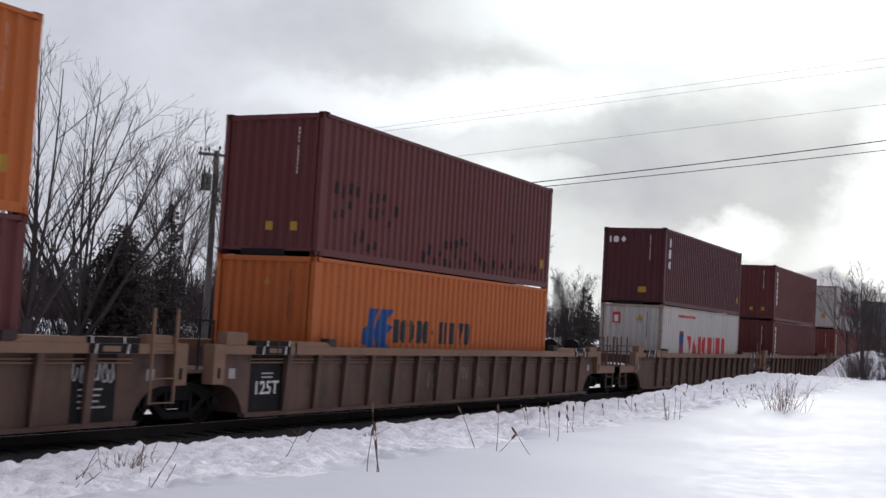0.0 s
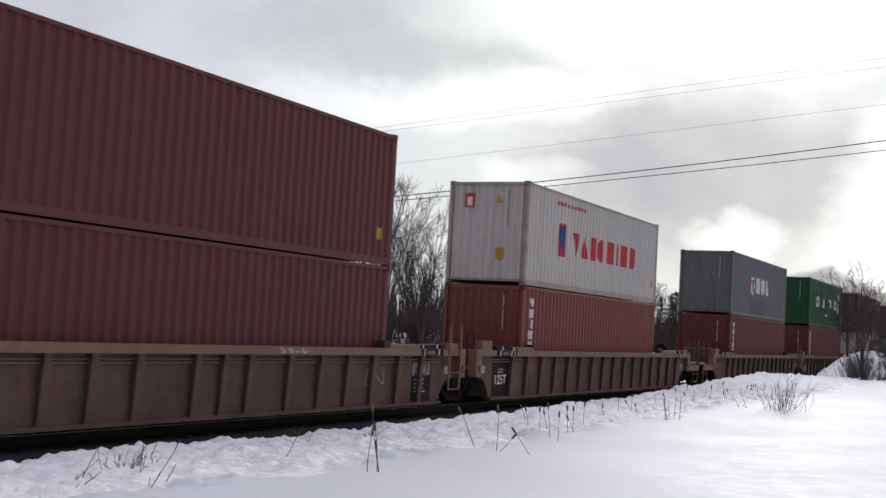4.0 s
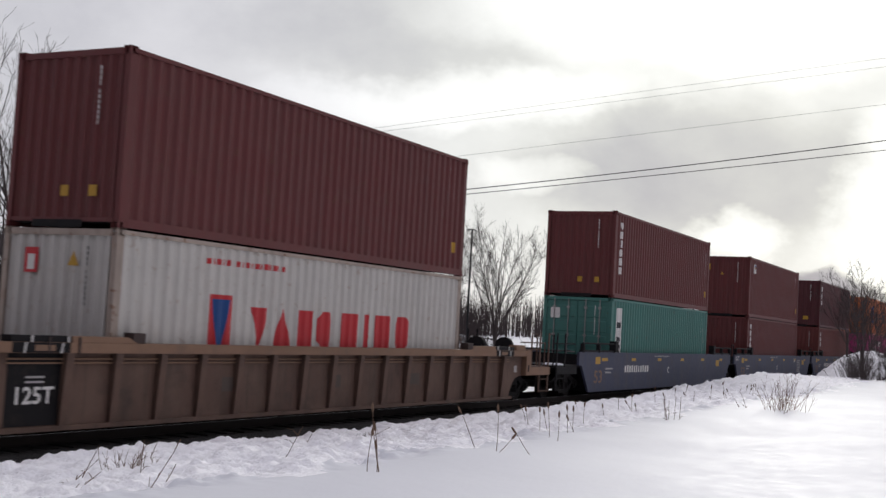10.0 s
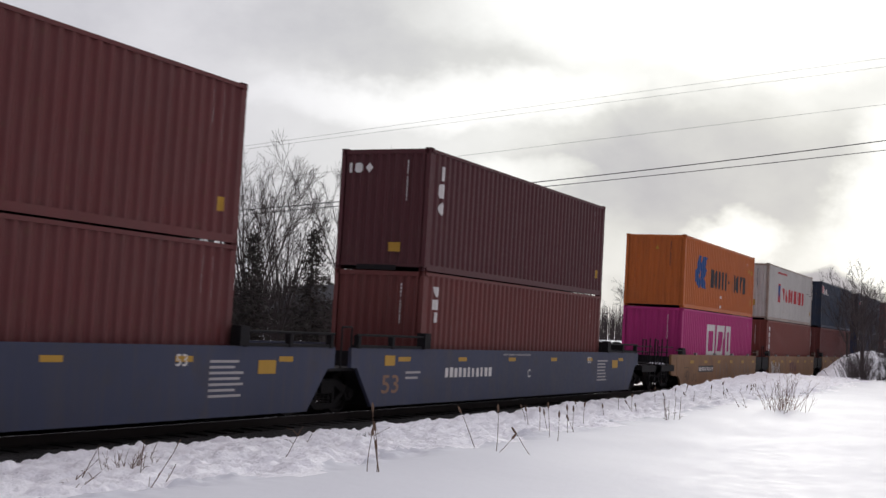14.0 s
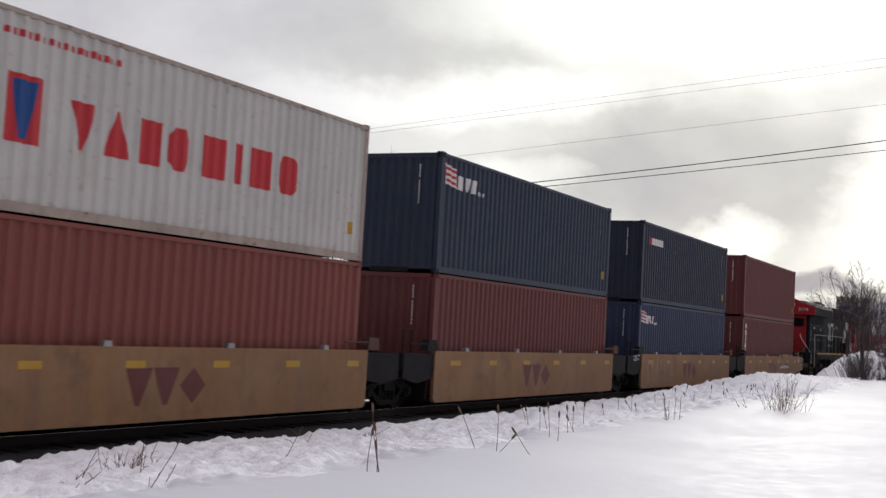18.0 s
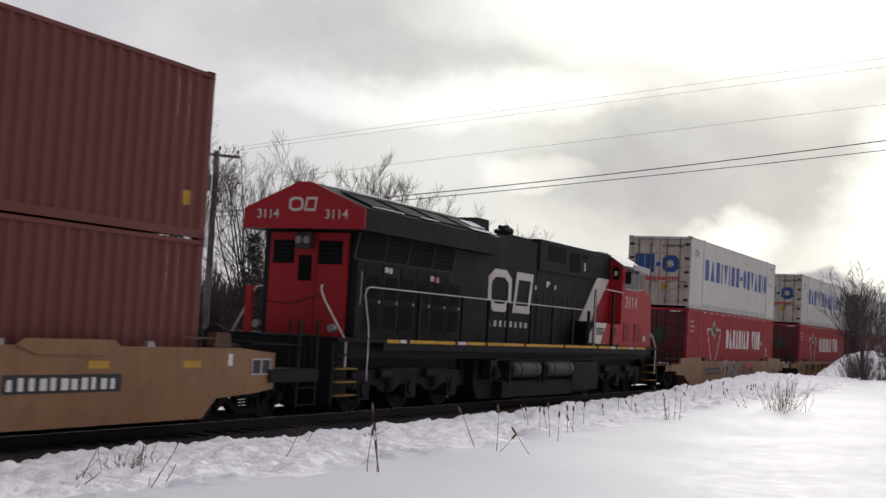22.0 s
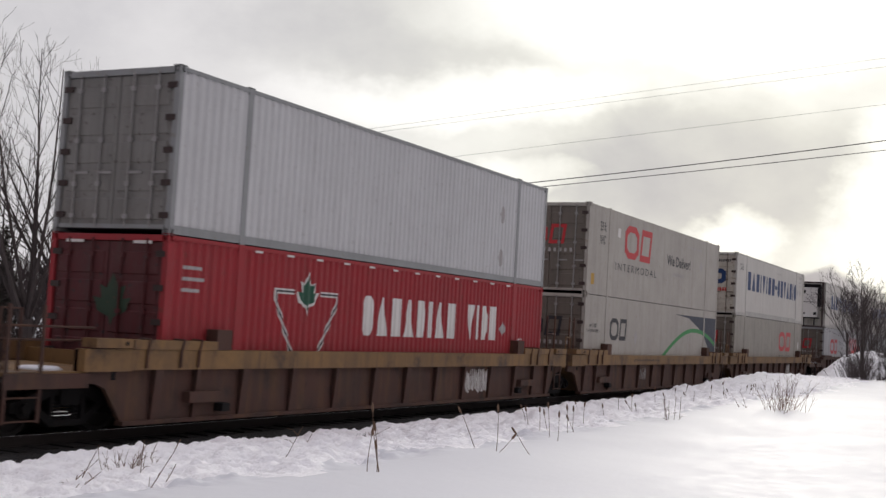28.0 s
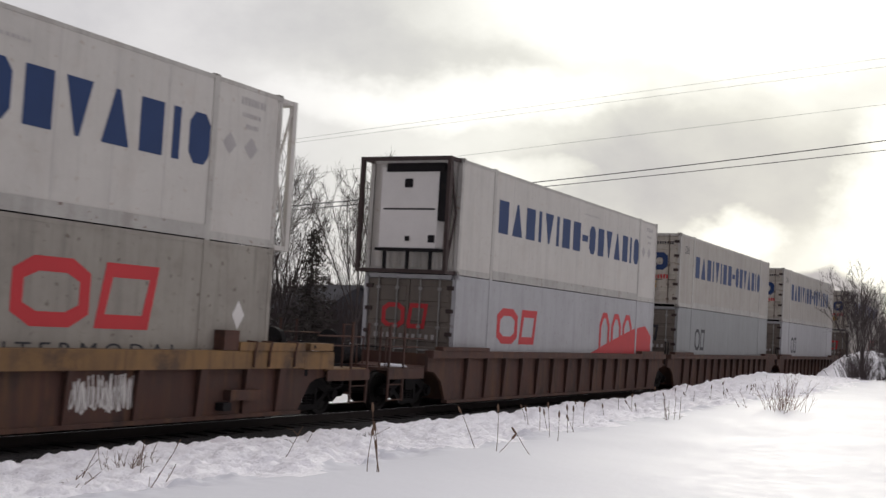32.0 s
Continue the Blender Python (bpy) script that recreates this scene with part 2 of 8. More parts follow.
def smooth_step(a, b, x):
    k = np.clip((x - a) / (b - a), 0, 1)
    return k * k * (3 - 2 * k)


def ground_height(x, y):
    """Height of snow and ballast, for arrays."""
    crest = np.interp(x, [c[0] for c in CREST], [c[1] for c in CREST])
    field = 0.34 + 0.10 * smooth_step(20, 32, x) - 0.10 * smooth_step(33, 40, x) + 0.24 * smooth_step(40, 54, x) - 0.75 * smooth_step(57, 75, x)
    field = field - 0.10 * smooth_step(2.0, -6.0, y)
    near = field + (crest - field) * smooth_step(6.5, 11.2, y)
    bed = -0.48
    h = near + (bed - near) * smooth_step(11.35, 12.05, y)
    far = 0.02 + 0.25 * smooth_step(18, 24, y) + 0.3 * smooth_step(30, 60, y)
    h = h + (far - h) * smooth_step(16.6, 17.9, y)
    mound = 1.72 * np.exp(-(((x - 77) / 10.0) ** 2 + ((y - 9.8) / 2.3) ** 2) ** 1.4)
    h = np.maximum(h, h * 0.5 + mound * smooth_step(0.05, 0.4, mound))
    return h


def build_ground():
    def lines(stops):
        out = []
        for (a, b, n) in stops:
            out += list(np.linspace(a, b, n, endpoint=False))
        return np.array(out + [stops[-1][1]])

    xs = lines([(-3000, -300, 8), (-300, -20, 14), (-20, 6, 14), (6, 22, 260), (22, 45, 190), (45, 100, 130), (100, 300, 20), (300, 4000, 10)])
    ys = lines([(-3000, -200, 8), (-200, -10, 12), (-10, 2, 16), (2, 7, 40), (7, 13, 110), (13, 15.6, 5), (15.6, 18, 14), (18, 80, 24), (80, 4000, 14)])
    gx, gy = np.meshgrid(xs, ys, indexing="ij")
    gz = ground_height(gx, gy)
    lump = smooth_step(6.7, 7.7, gy) * smooth_step(12.1, 11.6, gy) * smooth_step(3, 6, gx) * smooth_step(120, 90, gx)
    soft = smooth_step(-12, -6, gy) * smooth_step(12, 9, gy) * smooth_step(0, 6, gx) * smooth_step(120, 80, gx)
    far_lump = smooth_step(15.8, 17, gy) * smooth_step(40, 20, gy)
    for i in range(len(xs)):
        for j in range(len(ys)):
            k, s, f = lump[i, j], soft[i, j], far_lump[i, j]
            if k + s + f < 0.01:
                continue
            x, y = xs[i], ys[j]
            d = 0.0
            if k > 0.01:
                d += k * (0.09 * noise.noise((x * 0.9, y * 1.2, 0)) + 0.09 * noise.noise((x * 2.6, y * 2.9, 5)) + 0.055 * noise.noise((x * 5.5, y * 6.0, 9)) + 0.055 * noise.noise((x * 10, y * 10, 2)))
            if s > 0.01:
                d += s * (0.035 * noise.noise((x * 0.4, y * 0.6, 3)) + 0.006 * noise.noise((x * 1.1, y * 1.6, 7)))
            if f > 0.01:
                d += f * 0.06 * noise.noise((x * 1.1, y * 1.2, 2))
            gz[i, j] += d
    nx, ny = len(xs), len(ys)
    verts = np.stack([gx, gy, gz], -1).reshape(-1, 3)
    idx = np.arange(nx * ny).reshape(nx, ny)
    quads = np.stack([idx[:-1, :-1], idx[1:, :-1], idx[1:, 1:], idx[:-1, 1:]], -1).reshape(-1, 4)
    me = bpy.data.meshes.new("ground")
    me.from_pydata(verts.tolist(), [], quads.tolist())
    me.polygons.foreach_set("use_smooth", [True] * len(me.polygons))
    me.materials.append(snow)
    me.materials.append(bright_crust)
    # the brightened crust tone covers the bank and the strip beside the line
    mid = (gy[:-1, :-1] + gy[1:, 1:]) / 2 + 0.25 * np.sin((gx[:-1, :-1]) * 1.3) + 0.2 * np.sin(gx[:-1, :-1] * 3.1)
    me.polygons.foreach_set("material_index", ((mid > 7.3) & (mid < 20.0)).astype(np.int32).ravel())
    tagged(new("ground", me), "wind-packed snow field with a lumpy ploughed bank beside the line", "ground", kind="structure")


build_ground()


def build_track():
    bm = bmesh.new()
    y0 = HALF
    prof = [(-2.75, -0.44), (-1.72, -0.168), (1.72, -0.168), (2.6, -0.44)]
    xs = [-120] + [i * 0.5 for i in range(0, 240)] + [130, 600]
    rows = []
    for x in xs:
        rows.append([bm.verts.new((x, y0 + a + 0.08 * noise.noise((x, a, 1)), z + 0.02 * noise.noise((x * 3, a * 2, 4)))) for a, z in prof])
    for a, b in zip(rows, rows[1:]):
        for i in range(3):
            bm.faces.new((a[i], b[i], b[i + 1], a[i + 1]))
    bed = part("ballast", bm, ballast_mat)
    tagged(bed, "dark stone ballast bed under the rails", "ballast", kind="structure")
    for side in (-0.7525, 0.7525):
        track = thing("rail", "worn steel railway rail on wooden ties", "rail", "rails of the line", "structure", (0, y0 + side, 0))
        bm = bmesh.new()
        for a, b, z0, z1 in ((-0.07, 0.07, -0.168, -0.150), (-0.012, 0.012, -0.150, -0.042), (-0.036, 0.036, -0.042, -0.003)):
            box_into(bm, -120, 600, a, b, z0, z1)
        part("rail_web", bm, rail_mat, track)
        bm = bmesh.new()
        box_into(bm, -120, 600, -0.034, 0.034, -0.003, 0.0)
        part("rail_head", bm, rail_top, track, "polished running surface")
    tie = shared("tie", lambda b: box_into(b, -0.115, 0.115, -1.3, 1.3, -0.19, -0.15), "tie")
    ties = thing("ties", "dark creosoted wooden railway ties", "ties", kind="structure")
    for i in range(160):
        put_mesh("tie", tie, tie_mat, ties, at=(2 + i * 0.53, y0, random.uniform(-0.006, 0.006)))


build_track()


# ---- containers ----
FT40, FT53 = 12.192, 16.154
PITCH, DEEP = 0.2765, 0.045


def folds(x0, x1, pitch=PITCH, deep=DEEP):
    """The (x, depth) corners of a pressed wall between x0 and x1."""
    n = max(1, round((x1 - x0) / pitch))
    p = (x1 - x0) / n
    out = []
    for i in range(n):
        a = x0 + i * p
        out += [(a, 0.0), (a + 0.26 * p, 0.0), (a + 0.5 * p, deep), (a + 0.76 * p, deep)]
    return out + [(x1, 0.0)]


def wall_folds(style, length):
    """Where a side wall folds; its flat posts come with the 53-foot boxes."""
    if style == "corr":
        return folds(0.16, length - 0.16)
    a, b = 1.98, length - 1.98
    if style == "corr53":
        return folds(0.12, a - 0.10, 0.21, 0.030) + folds(a + 0.10, b - 0.10, 0.21, 0.030) + folds(b + 0.10, length - 0.12, 0.21, 0.030)
    return [(0.1, 0.0), (length - 0.1, 0.0)]


def depth_at(fold, x):
    return float(np.interp(x, [f[0] for f in fold], [f[1] for f in fold]))


def pressed_wall(bm, fold, z0, z1, y=0.0, sign=1.0):
    """A thin pressed sheet whose outside lies at y and whose folds go in by sign * depth."""
    rows = [[bm.verts.new((x, y + sign * d, z)) for z in (z0, z1)] for x, d in fold]
    back = [[bm.verts.new((x, y + sign * (0.05), z)) for z in (z0, z1)] for x in (fold[0][0], fold[-1][0])]
    for a, b in zip(rows, rows[1:]):
        bm.faces.new((a[0], b[0], b[1], a[1]))
    bm.faces.new((back[0][0], back[0][1], back[1][1], back[1][0]))


def text_bm(text, height, width=None, bold=0.0, apart=1.0):
    """Letters of the built-in font as a flat bmesh in x, z; cut to height (and width), lower corner at 0."""
    cu = bpy.data.curves.new("letters", "FONT")
    cu.body, cu.size, cu.offset, cu.resolution_u, cu.space_character = text, 1.0, bold, 3, apart
    ob = bpy.data.objects.new("letters", cu)
    me = bpy.data.meshes.new_from_object(ob)
    bm = bmesh.new()
    bm.from_mesh(me)
    bpy.data.objects.remove(ob), bpy.data.curves.remove(cu), bpy.data.meshes.remove(me)
    xs, ys = [v.co.x for v in bm.verts], [v.co.y for v in bm.verts]
    k = height / (max(ys) - min(ys))
    kx = width / (max(xs) - min(xs)) if width else k
    lo, bo = min(xs), min(ys)
    for v in bm.verts:
        v.co = ((v.co.x - lo) * kx, 0, (v.co.y - bo) * k)
    return bm


def flat_poly(bm, pts, lift=0.0):
    bm.faces.new([bm.verts.new((x, -lift, z)) for x, z in pts])


def flat_rect(bm, x0, x1, z0, z1):
    flat_poly(bm, ((x0, z0), (x1, z0), (x1, z1), (x0, z1)))


def stroke(bm, pts, w, lift=0.0):
    """A flat ribbon of width w along corner points, with mitred joints."""
    pts = [Vector((x, z)) for x, z in pts]
    left, right = [], []
    for i, p in enumerate(pts):
        d0 = (p - pts[i - 1]).normalized() if i else (pts[1] - p).normalized()
        d1 = (pts[i + 1] - p).normalized() if i + 1 < len(pts) else d0
        n0, n1 = Vector((-d0.y, d0.x)), Vector((-d1.y, d1.x))
        n = (n0 + n1)
        n = n.normalized() if n.length > 0.1 else n0
        k = w / 2 / max(0.45, n.dot(n0))
        left.append(p + n * k), right.append(p - n * k)
    for i in range(len(pts) - 1):
        flat_poly(bm, [tuple(left[i]), tuple(right[i]), tuple(right[i + 1]), tuple(left[i + 1])], lift)


SHAPES = {
    "r": (1.0, ((0, 0), (1, 0), (1, 1), (0, 1))), "t": (1.1, ((0, 0), (1, 0), (0.58, 1), (0.42, 1))), "v": (1.0, ((0.42, 0), (0.58, 0), (1, 1), (0, 1))),
    "o": (1.0, ((0.25, 0), (0.75, 0), (1, 0.2), (1, 0.8), (0.75, 1), (0.25, 1), (0, 0.8), (0, 0.2))), "d": (0.95, ((0, 0), (0.7, 0), (1, 0.25), (1, 0.75), (0.7, 1), (0, 1))),
    "i": (0.34, ((0, 0), (1, 0), (1, 1), (0, 1))), "l": (0.8, ((0, 0), (1, 0), (0.3, 1), (0, 1))), "z": (1.15, ((0, 0), (0.86, 0), (1, 1), (0.14, 1))),
    "x": (1.0, ((0.5, 0), (1, 0.5), (0.5, 1), (0, 0.5))), "-": (0.55, ((0, 0.42), (1, 0.42), (1, 0.58), (0, 0.58))), " ": (0.5, ())}


def one_shape(bm, code, x, z, w, h, s):
    """One plain shape: an outline of stroke s, or solid where it is narrow."""
    pts = SHAPES[code][1]
    if not pts:
        return
    outer = [(x + a * w, z + b * h) for a, b in pts]
    if w < 2.4 * s or code in "-i":
        flat_poly(bm, outer)
        return
    cx, cz = sum(p[0] for p in outer) / len(outer), sum(p[1] for p in outer) / len(outer)
    tight = 1.5 if code in "tv" else 1.0
    inner = [(cx + (px - cx) * (1 - 2 * s * tight / w), cz + (pz - cz) * (1 - 2 * s * tight / h)) for px, pz in outer]
    n = len(outer)
    for i in range(n):
        j = (i + 1) % n
        flat_poly(bm, (outer[i], outer[j], inner[j], inner[i]))


def word(bm, codes, x0, x1, z0, z1, s=9.0, gap=0.42):
    """A row of plain shapes between x0 and x1 that stands for a name."""
    widths = [SHAPES[c][0] for c in codes]
    unit = (x1 - x0) / (sum(widths) + gap * (len(codes) - 1))
    x = x0
    for c, k in zip(codes, widths):
        one_shape(bm, c, x, z0, k * unit, z1 - z0, s)
        x += (k + gap) * unit


def tower(bm, codes, x0, x1, z1, pitch, s=9.0):
    """A name's plain shapes set one under the other."""
    for i, c in enumerate(codes):
        k = min(1.0, SHAPES[c][0])
        mid = (x0 + x1) / 2
        one_shape(bm, c, mid - (x1 - x0) * k / 2, z1 - (i + 1) * pitch, (x1 - x0) * k, pitch * 0.80, s)


def bar_word(bm, x0, z0, count, height, pitch, fill=0.62):
    """A line of small print as plain upright bars."""
    rnd = random.Random(round(x0 * 31) + count)
    for i in range(count):
        x = x0 + i * pitch
        flat_rect(bm, x, x + pitch * fill * rnd.uniform(0.7, 1.15), z0, z0 + height * rnd.uniform(0.85, 1.0))


def small_print(bm, x0, x1, z1, rows, gap=0.07, high=0.035):
    """Lines too small to read."""
    rnd = random.Random(round(x0 * 100) + rows)
    for i in range(rows):
        flat_rect(bm, x0, x0 + (x1 - x0) * rnd.uniform(0.7, 1.0), z1 - i * gap - high, z1 - i * gap)


def code_column(bm, x, z1, n=10, size=0.09):
    """An upright column of small marks."""
    rnd = random.Random(round(x * 10))
    z = z1
    for i in range(n):
        if i in (4,):
            z -= size * 0.8
        flat_rect(bm, x, x + size * rnd.uniform(0.35, 0.55), z - size, z)
        z -= size * 1.35


def drape(bm, fold, y):
    """Lays a flat bmesh on a folded wall that faces -y, cutting it at the folds."""
    xs = [v.co.x for v in bm.verts]
    lo, hi = min(xs), max(xs)
    for x, d in fold:
        if lo + 0.002 < x < hi - 0.002:
            bmesh.ops.bisect_plane(bm, geom=bm.verts[:] + bm.edges[:] + bm.faces[:], plane_co=(x, 0, 0), plane_no=(1, 0, 0))
    for v in bm.verts:
        v.co.y += y - 0.005 + depth_at(fold, v.co.x)


def printed(ob):
    """Small print and scrawls cannot be picked apart."""
    if ob.name.split(".")[0] in ("serial_print", "small_print", "scrawl", "small_lettering", "number_bars", "graffiti", "graffiti_core", "panel_seams", "label_marks", "flag_stripes"):
        ob["kind"] = "stuff"
    return ob


def each_shape(bm, mat, parent):
    """Links every separate shape of a name as a part of its own."""
    bm.faces.ensure_lookup_table()
    seen, got = set(), []
    for face in list(bm.faces):
        if face.index in seen:
            continue
        group, edge_of = [], [face]
        seen.add(face.index)
        while edge_of:
            f = edge_of.pop()
            group.append(f)
            for e in f.edges:
                for g in e.link_faces:
                    if g.index not in seen:
                        seen.add(g.index)
                        edge_of.append(g)
        one, known = bmesh.new(), {}
        for f in group:
            for v in f.verts:
                if v.index not in known:
                    known[v.index] = one.verts.new(v.co)
            one.faces.new([known[v.index] for v in f.verts])
        got.append(part("name_shape", one, mat, parent))
    bm.free()
    return got[0]


def mark(name, maker, mat, parent, fold, y, label=""):
    """A painted mark on a container's near wall."""
    bm = bmesh.new()
    got = maker(bm)
    if got is not None:
        bm.free()
        bm = got
    drape(bm, fold, y)
    if name in ("lettering", "painted_word", "slogan", "size_lettering", "capacity_lettering"):
        bm.verts.index_update(), bm.faces.index_update()
        return each_shape(bm, mat, parent)
    return printed(part(name, bm, mat, parent, label))


def end_mark(name, maker, mat, parent, label="", x=-0.006):
    """A painted mark on the end wall that faces -x; the maker's x runs across from the far edge to the near one."""
    bm = bmesh.new()
    got = maker(bm)
    if got is not None:
        bm.free()
        bm = got
    for v in bm.verts:
        v.co = (x, -v.co.x, v.co.z)
    if name in ("lettering", "painted_word", "slogan", "size_lettering", "capacity_lettering"):
        bm.verts.index_update(), bm.faces.index_update()
        return each_shape(bm, mat, parent)
    return printed(part(name, bm, mat, parent, label))


def shifted(bm, x, z):
    for v in bm.verts:
        v.co.x += x
        v.co.z += z
    return bm


def container(name, label, x, z, mat, length=FT40, wide=2.438, high=2.88, style="corr", end="front", post_mat=None, door_mat=None, rod_paint=None, group="containers on the train"):
    """A shipping box at x along the line and z over the rails. Its near wall faces -y, its leading end -x."""
    top = thing(name, label, "shipping container", group, at=(x, HALF, z))
    MOVERS.append((top, x, HALF, z))
    w = wide / 2
    key = (length, wide, high, style)
    fold = wall_folds(style, length)
    post_mat = post_mat or mat

    def side(sign):
        def make(bm):
            pressed_wall(bm, fold, 0.15, high - 0.06, sign * (w - 0.008), -sign)
        return make
    put_mesh("side_wall", shared((*key, "s-"), side(-1), "side_wall"), mat, top)
    put_mesh("side_wall", shared((*key, "s+"), side(1), "side_wall"), mat, top)

    def rails(bm, z0, z1, sign):
        box_into(bm, 0.1, length - 0.1, sign * w - 0.03 * sign - 0.03, sign * w - 0.03 * sign + 0.03, z0, z1)
    for sign in (-1, 1):
        put_mesh("top_rail", shared((*key, "tr", sign), lambda b: rails(b, high - 0.075, high - 0.004, sign), "top_rail"), post_mat, top)
        put_mesh("bottom_rail", shared((*key, "br", sign), lambda b: rails(b, 0.02, 0.165, sign), "bottom_rail"), post_mat, top)

    def roof(bm):
        box_into(bm, 0.05, length - 0.05, -w + 0.06, w - 0.06, high - 0.05, high - 0.012)
    put_mesh("roof", shared((*key, "roof"), roof, "roof"), mat, top)
    put_mesh("floor", shared((*key, "floor"), lambda b: box_into(b, 0.05, length - 0.05, -w + 0.06, w - 0.06, 0.08, 0.15), "floor"), black_steel, top)

    def post(x0, x1, sign):
        def make(bm):
            a, b = sorted((sign * w, sign * (w - 0.11)))
            box_into(bm, x0, x1, a, b, 0.10, high - 0.10)
            bevelled(bm, 0.012)
        return make
    spots = [(0.0, 0.16), (length - 0.16, length)]
    if length > 13:
        spots = [(0.0, 0.11), (length - 0.11, length)]
    for sign in (-1, 1):
        for a, b in spots:
            put_mesh("corner_post", shared((*key, "post", a, sign), post(a, b, sign), "corner_post"), post_mat, top)
        if length > 13:
            for c in (1.98, length - 1.98):
                def stack_post(bm, c=c):
                    q, r = sorted((sign * (w + 0.004), sign * (w - 0.08)))
                    box_into(bm, c - 0.075, c + 0.075, q, r, 0.0, high)
                    bevelled(bm, 0.01)
                put_mesh("stacking_post", shared((*key, "spost", c, sign), stack_post, "stacking_post"), post_mat, top)
        for c in ((0, length) if length < 13 else (0, 1.98, length - 1.98, length)):
            for zc in (0.0, high - 0.118):
                def cast(bm, c=c, zc=zc):
                    inner = length < 13 or c in (0, length)
                    x0 = (c - 0.004 if c < 1 else c - 0.174) if inner else c - 0.09
                    a, b = sorted((sign * (w + 0.005), sign * (w - 0.15)))
                    box_into(bm, x0, x0 + 0.178, a, b, zc - 0.004, zc + (0.140 if zc else 0.122))
                    bmesh.ops.recalc_face_normals(bm, faces=bm.faces)
                    open_sides = [f for f in bm.faces if abs(f.normal.z) < 0.5 and (f.normal.y * sign > 0.5 or f.normal.x * (1 if c > 1 else -1) > 0.5)]
                    bmesh.ops.inset_individual(bm, faces=open_sides, thickness=0.040, depth=0.0)
                    for f in open_sides:
                        for v in f.verts:
                            v.co -= f.normal * 0.07
                put_mesh("corner_casting", shared((*key, "cast", c, zc, sign), cast, "corner_casting"), post_mat, top)

    def end_wall(bm, x, sign):
        n, p = 9, (wide - 0.3) / 9
        pts = []
        for i in range(n):
            a = -w + 0.15 + i * p
            pts += [(a, 0.0), (a + 0.25 * p, 0.0), (a + 0.5 * p, 0.04), (a + 0.75 * p, 0.04)]
        pts.append((w - 0.15, 0.0))
        rows = [[bm.verts.new((x + sign * (0.012 + d), y, zz)) for zz in (0.14, high - 0.10)] for y, d in pts]
        for a, b in zip(rows, rows[1:]):
            bm.faces.new((a[0], b[0], b[1], a[1]))
        inside = [bm.verts.new((x + sign * 0.06, y, zz)) for y, zz in ((-w + 0.1, 0.14), (w - 0.1, 0.14), (w - 0.1, high - 0.10), (-w + 0.1, high - 0.10))]
        bm.faces.new(inside)
    doors_at = []
    for x_end, sign, kind in ((0.0, 1, end), (length, -1, "door" if end == "front" else "front")):
        if kind == "front":
            put_mesh("end_wall", shared((*key, "end", sign), lambda b: end_wall(b, x_end, sign), "end_wall"), mat, top)
        else:
            doors_at.append((x_end, sign))
        for za, zb, nm in ((0.085, 0.165, "end_sill"), (high - 0.12, high - 0.004, "end_header")):
            def beam(bm, za=za, zb=zb):
                a, b = sorted((x_end + sign * 0.003, x_end + sign * 0.10))
                box_into(bm, a, b, -w + 0.13, w - 0.13, za + 0.01, zb)
            put_mesh(nm, shared((*key, nm, sign), beam, nm), post_mat, top)
    for x_end, sign in doors_at:
        for half, (ya, yb) in enumerate(((-w + 0.12, -0.012), (0.012, w - 0.12))):
            def leaf(bm, ya=ya, yb=yb):
                step = (high - 0.42) / 5
                line = [(0.165, 0.036)]
                for i in range(5):
                    za = 0.24 + i * step
                    line += [(za, 0.036), (za + 0.02, 0.018), (za + step * 0.74, 0.018), (za + step * 0.74 + 0.02, 0.036)]
                line.append((high - 0.125, 0.036))
                rows = []
                for zz, d in line:
                    rows.append([bm.verts.new((x_end + sign * q, yy, zz)) for q, yy in ((0.075, ya), (0.036, ya), (0.036, ya + 0.07), (d, ya + 0.09), (d, yb - 0.09), (0.036, yb - 0.07), (0.036, yb), (0.075, yb))])
                for p, q in zip(rows, rows[1:]):
                    for i in range(8):
                        bm.faces.new((p[i], p[(i + 1) % 8], q[(i + 1) % 8], q[i]))
                bm.faces.new(rows[0]), bm.faces.new(rows[-1])
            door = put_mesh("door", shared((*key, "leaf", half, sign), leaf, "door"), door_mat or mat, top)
            for r in (0.28, 0.74):
                def rod(bm, r=r, ya=ya, yb=yb):
                    y = ya + (yb - ya) * r
                    xx = x_end - sign * 0.004
                    tube_into(bm, (xx, y, 0.12), (xx, y, high - 0.07), 0.019, sides=6)
                    for zz in (0.30, 0.85, 1.6, high - 0.35):
                        a2, b2 = sorted((xx - 0.02, xx + sign * 0.03))
                        box_into(bm, a2, b2, y - 0.05, y + 0.05, zz - 0.035, zz + 0.035)
                    a2, b2 = sorted((xx - 0.012, xx + 0.012))
                    box_into(bm, a2, b2, y - 0.30, y, 1.02, 1.06)
                put_mesh("locking_rod", shared((*key, "rod", half, r, sign), rod, "locking_rod"), rod_paint or rod_mat, door)
            outer = ya if half == 0 else yb
            for i in range(5):
                def hinge(bm, i=i, outer=outer):
                    zz = 0.32 + i * (high - 0.64) / 4
                    s = 1 if outer > 0 else -1
                    a2, b2 = sorted((outer - s * 0.13, outer + s * 0.07))
                    q, r2 = sorted((x_end + sign * 0.036, x_end - sign * 0.012))
                    box_into(bm, q, r2, a2, b2, zz - 0.05, zz + 0.05)
                put_mesh("hinge", shared((*key, "hinge", half, i, sign), hinge, "hinge"), casting_mat if length > 13 else post_mat, door)
    return top, fold, -w + 0.008


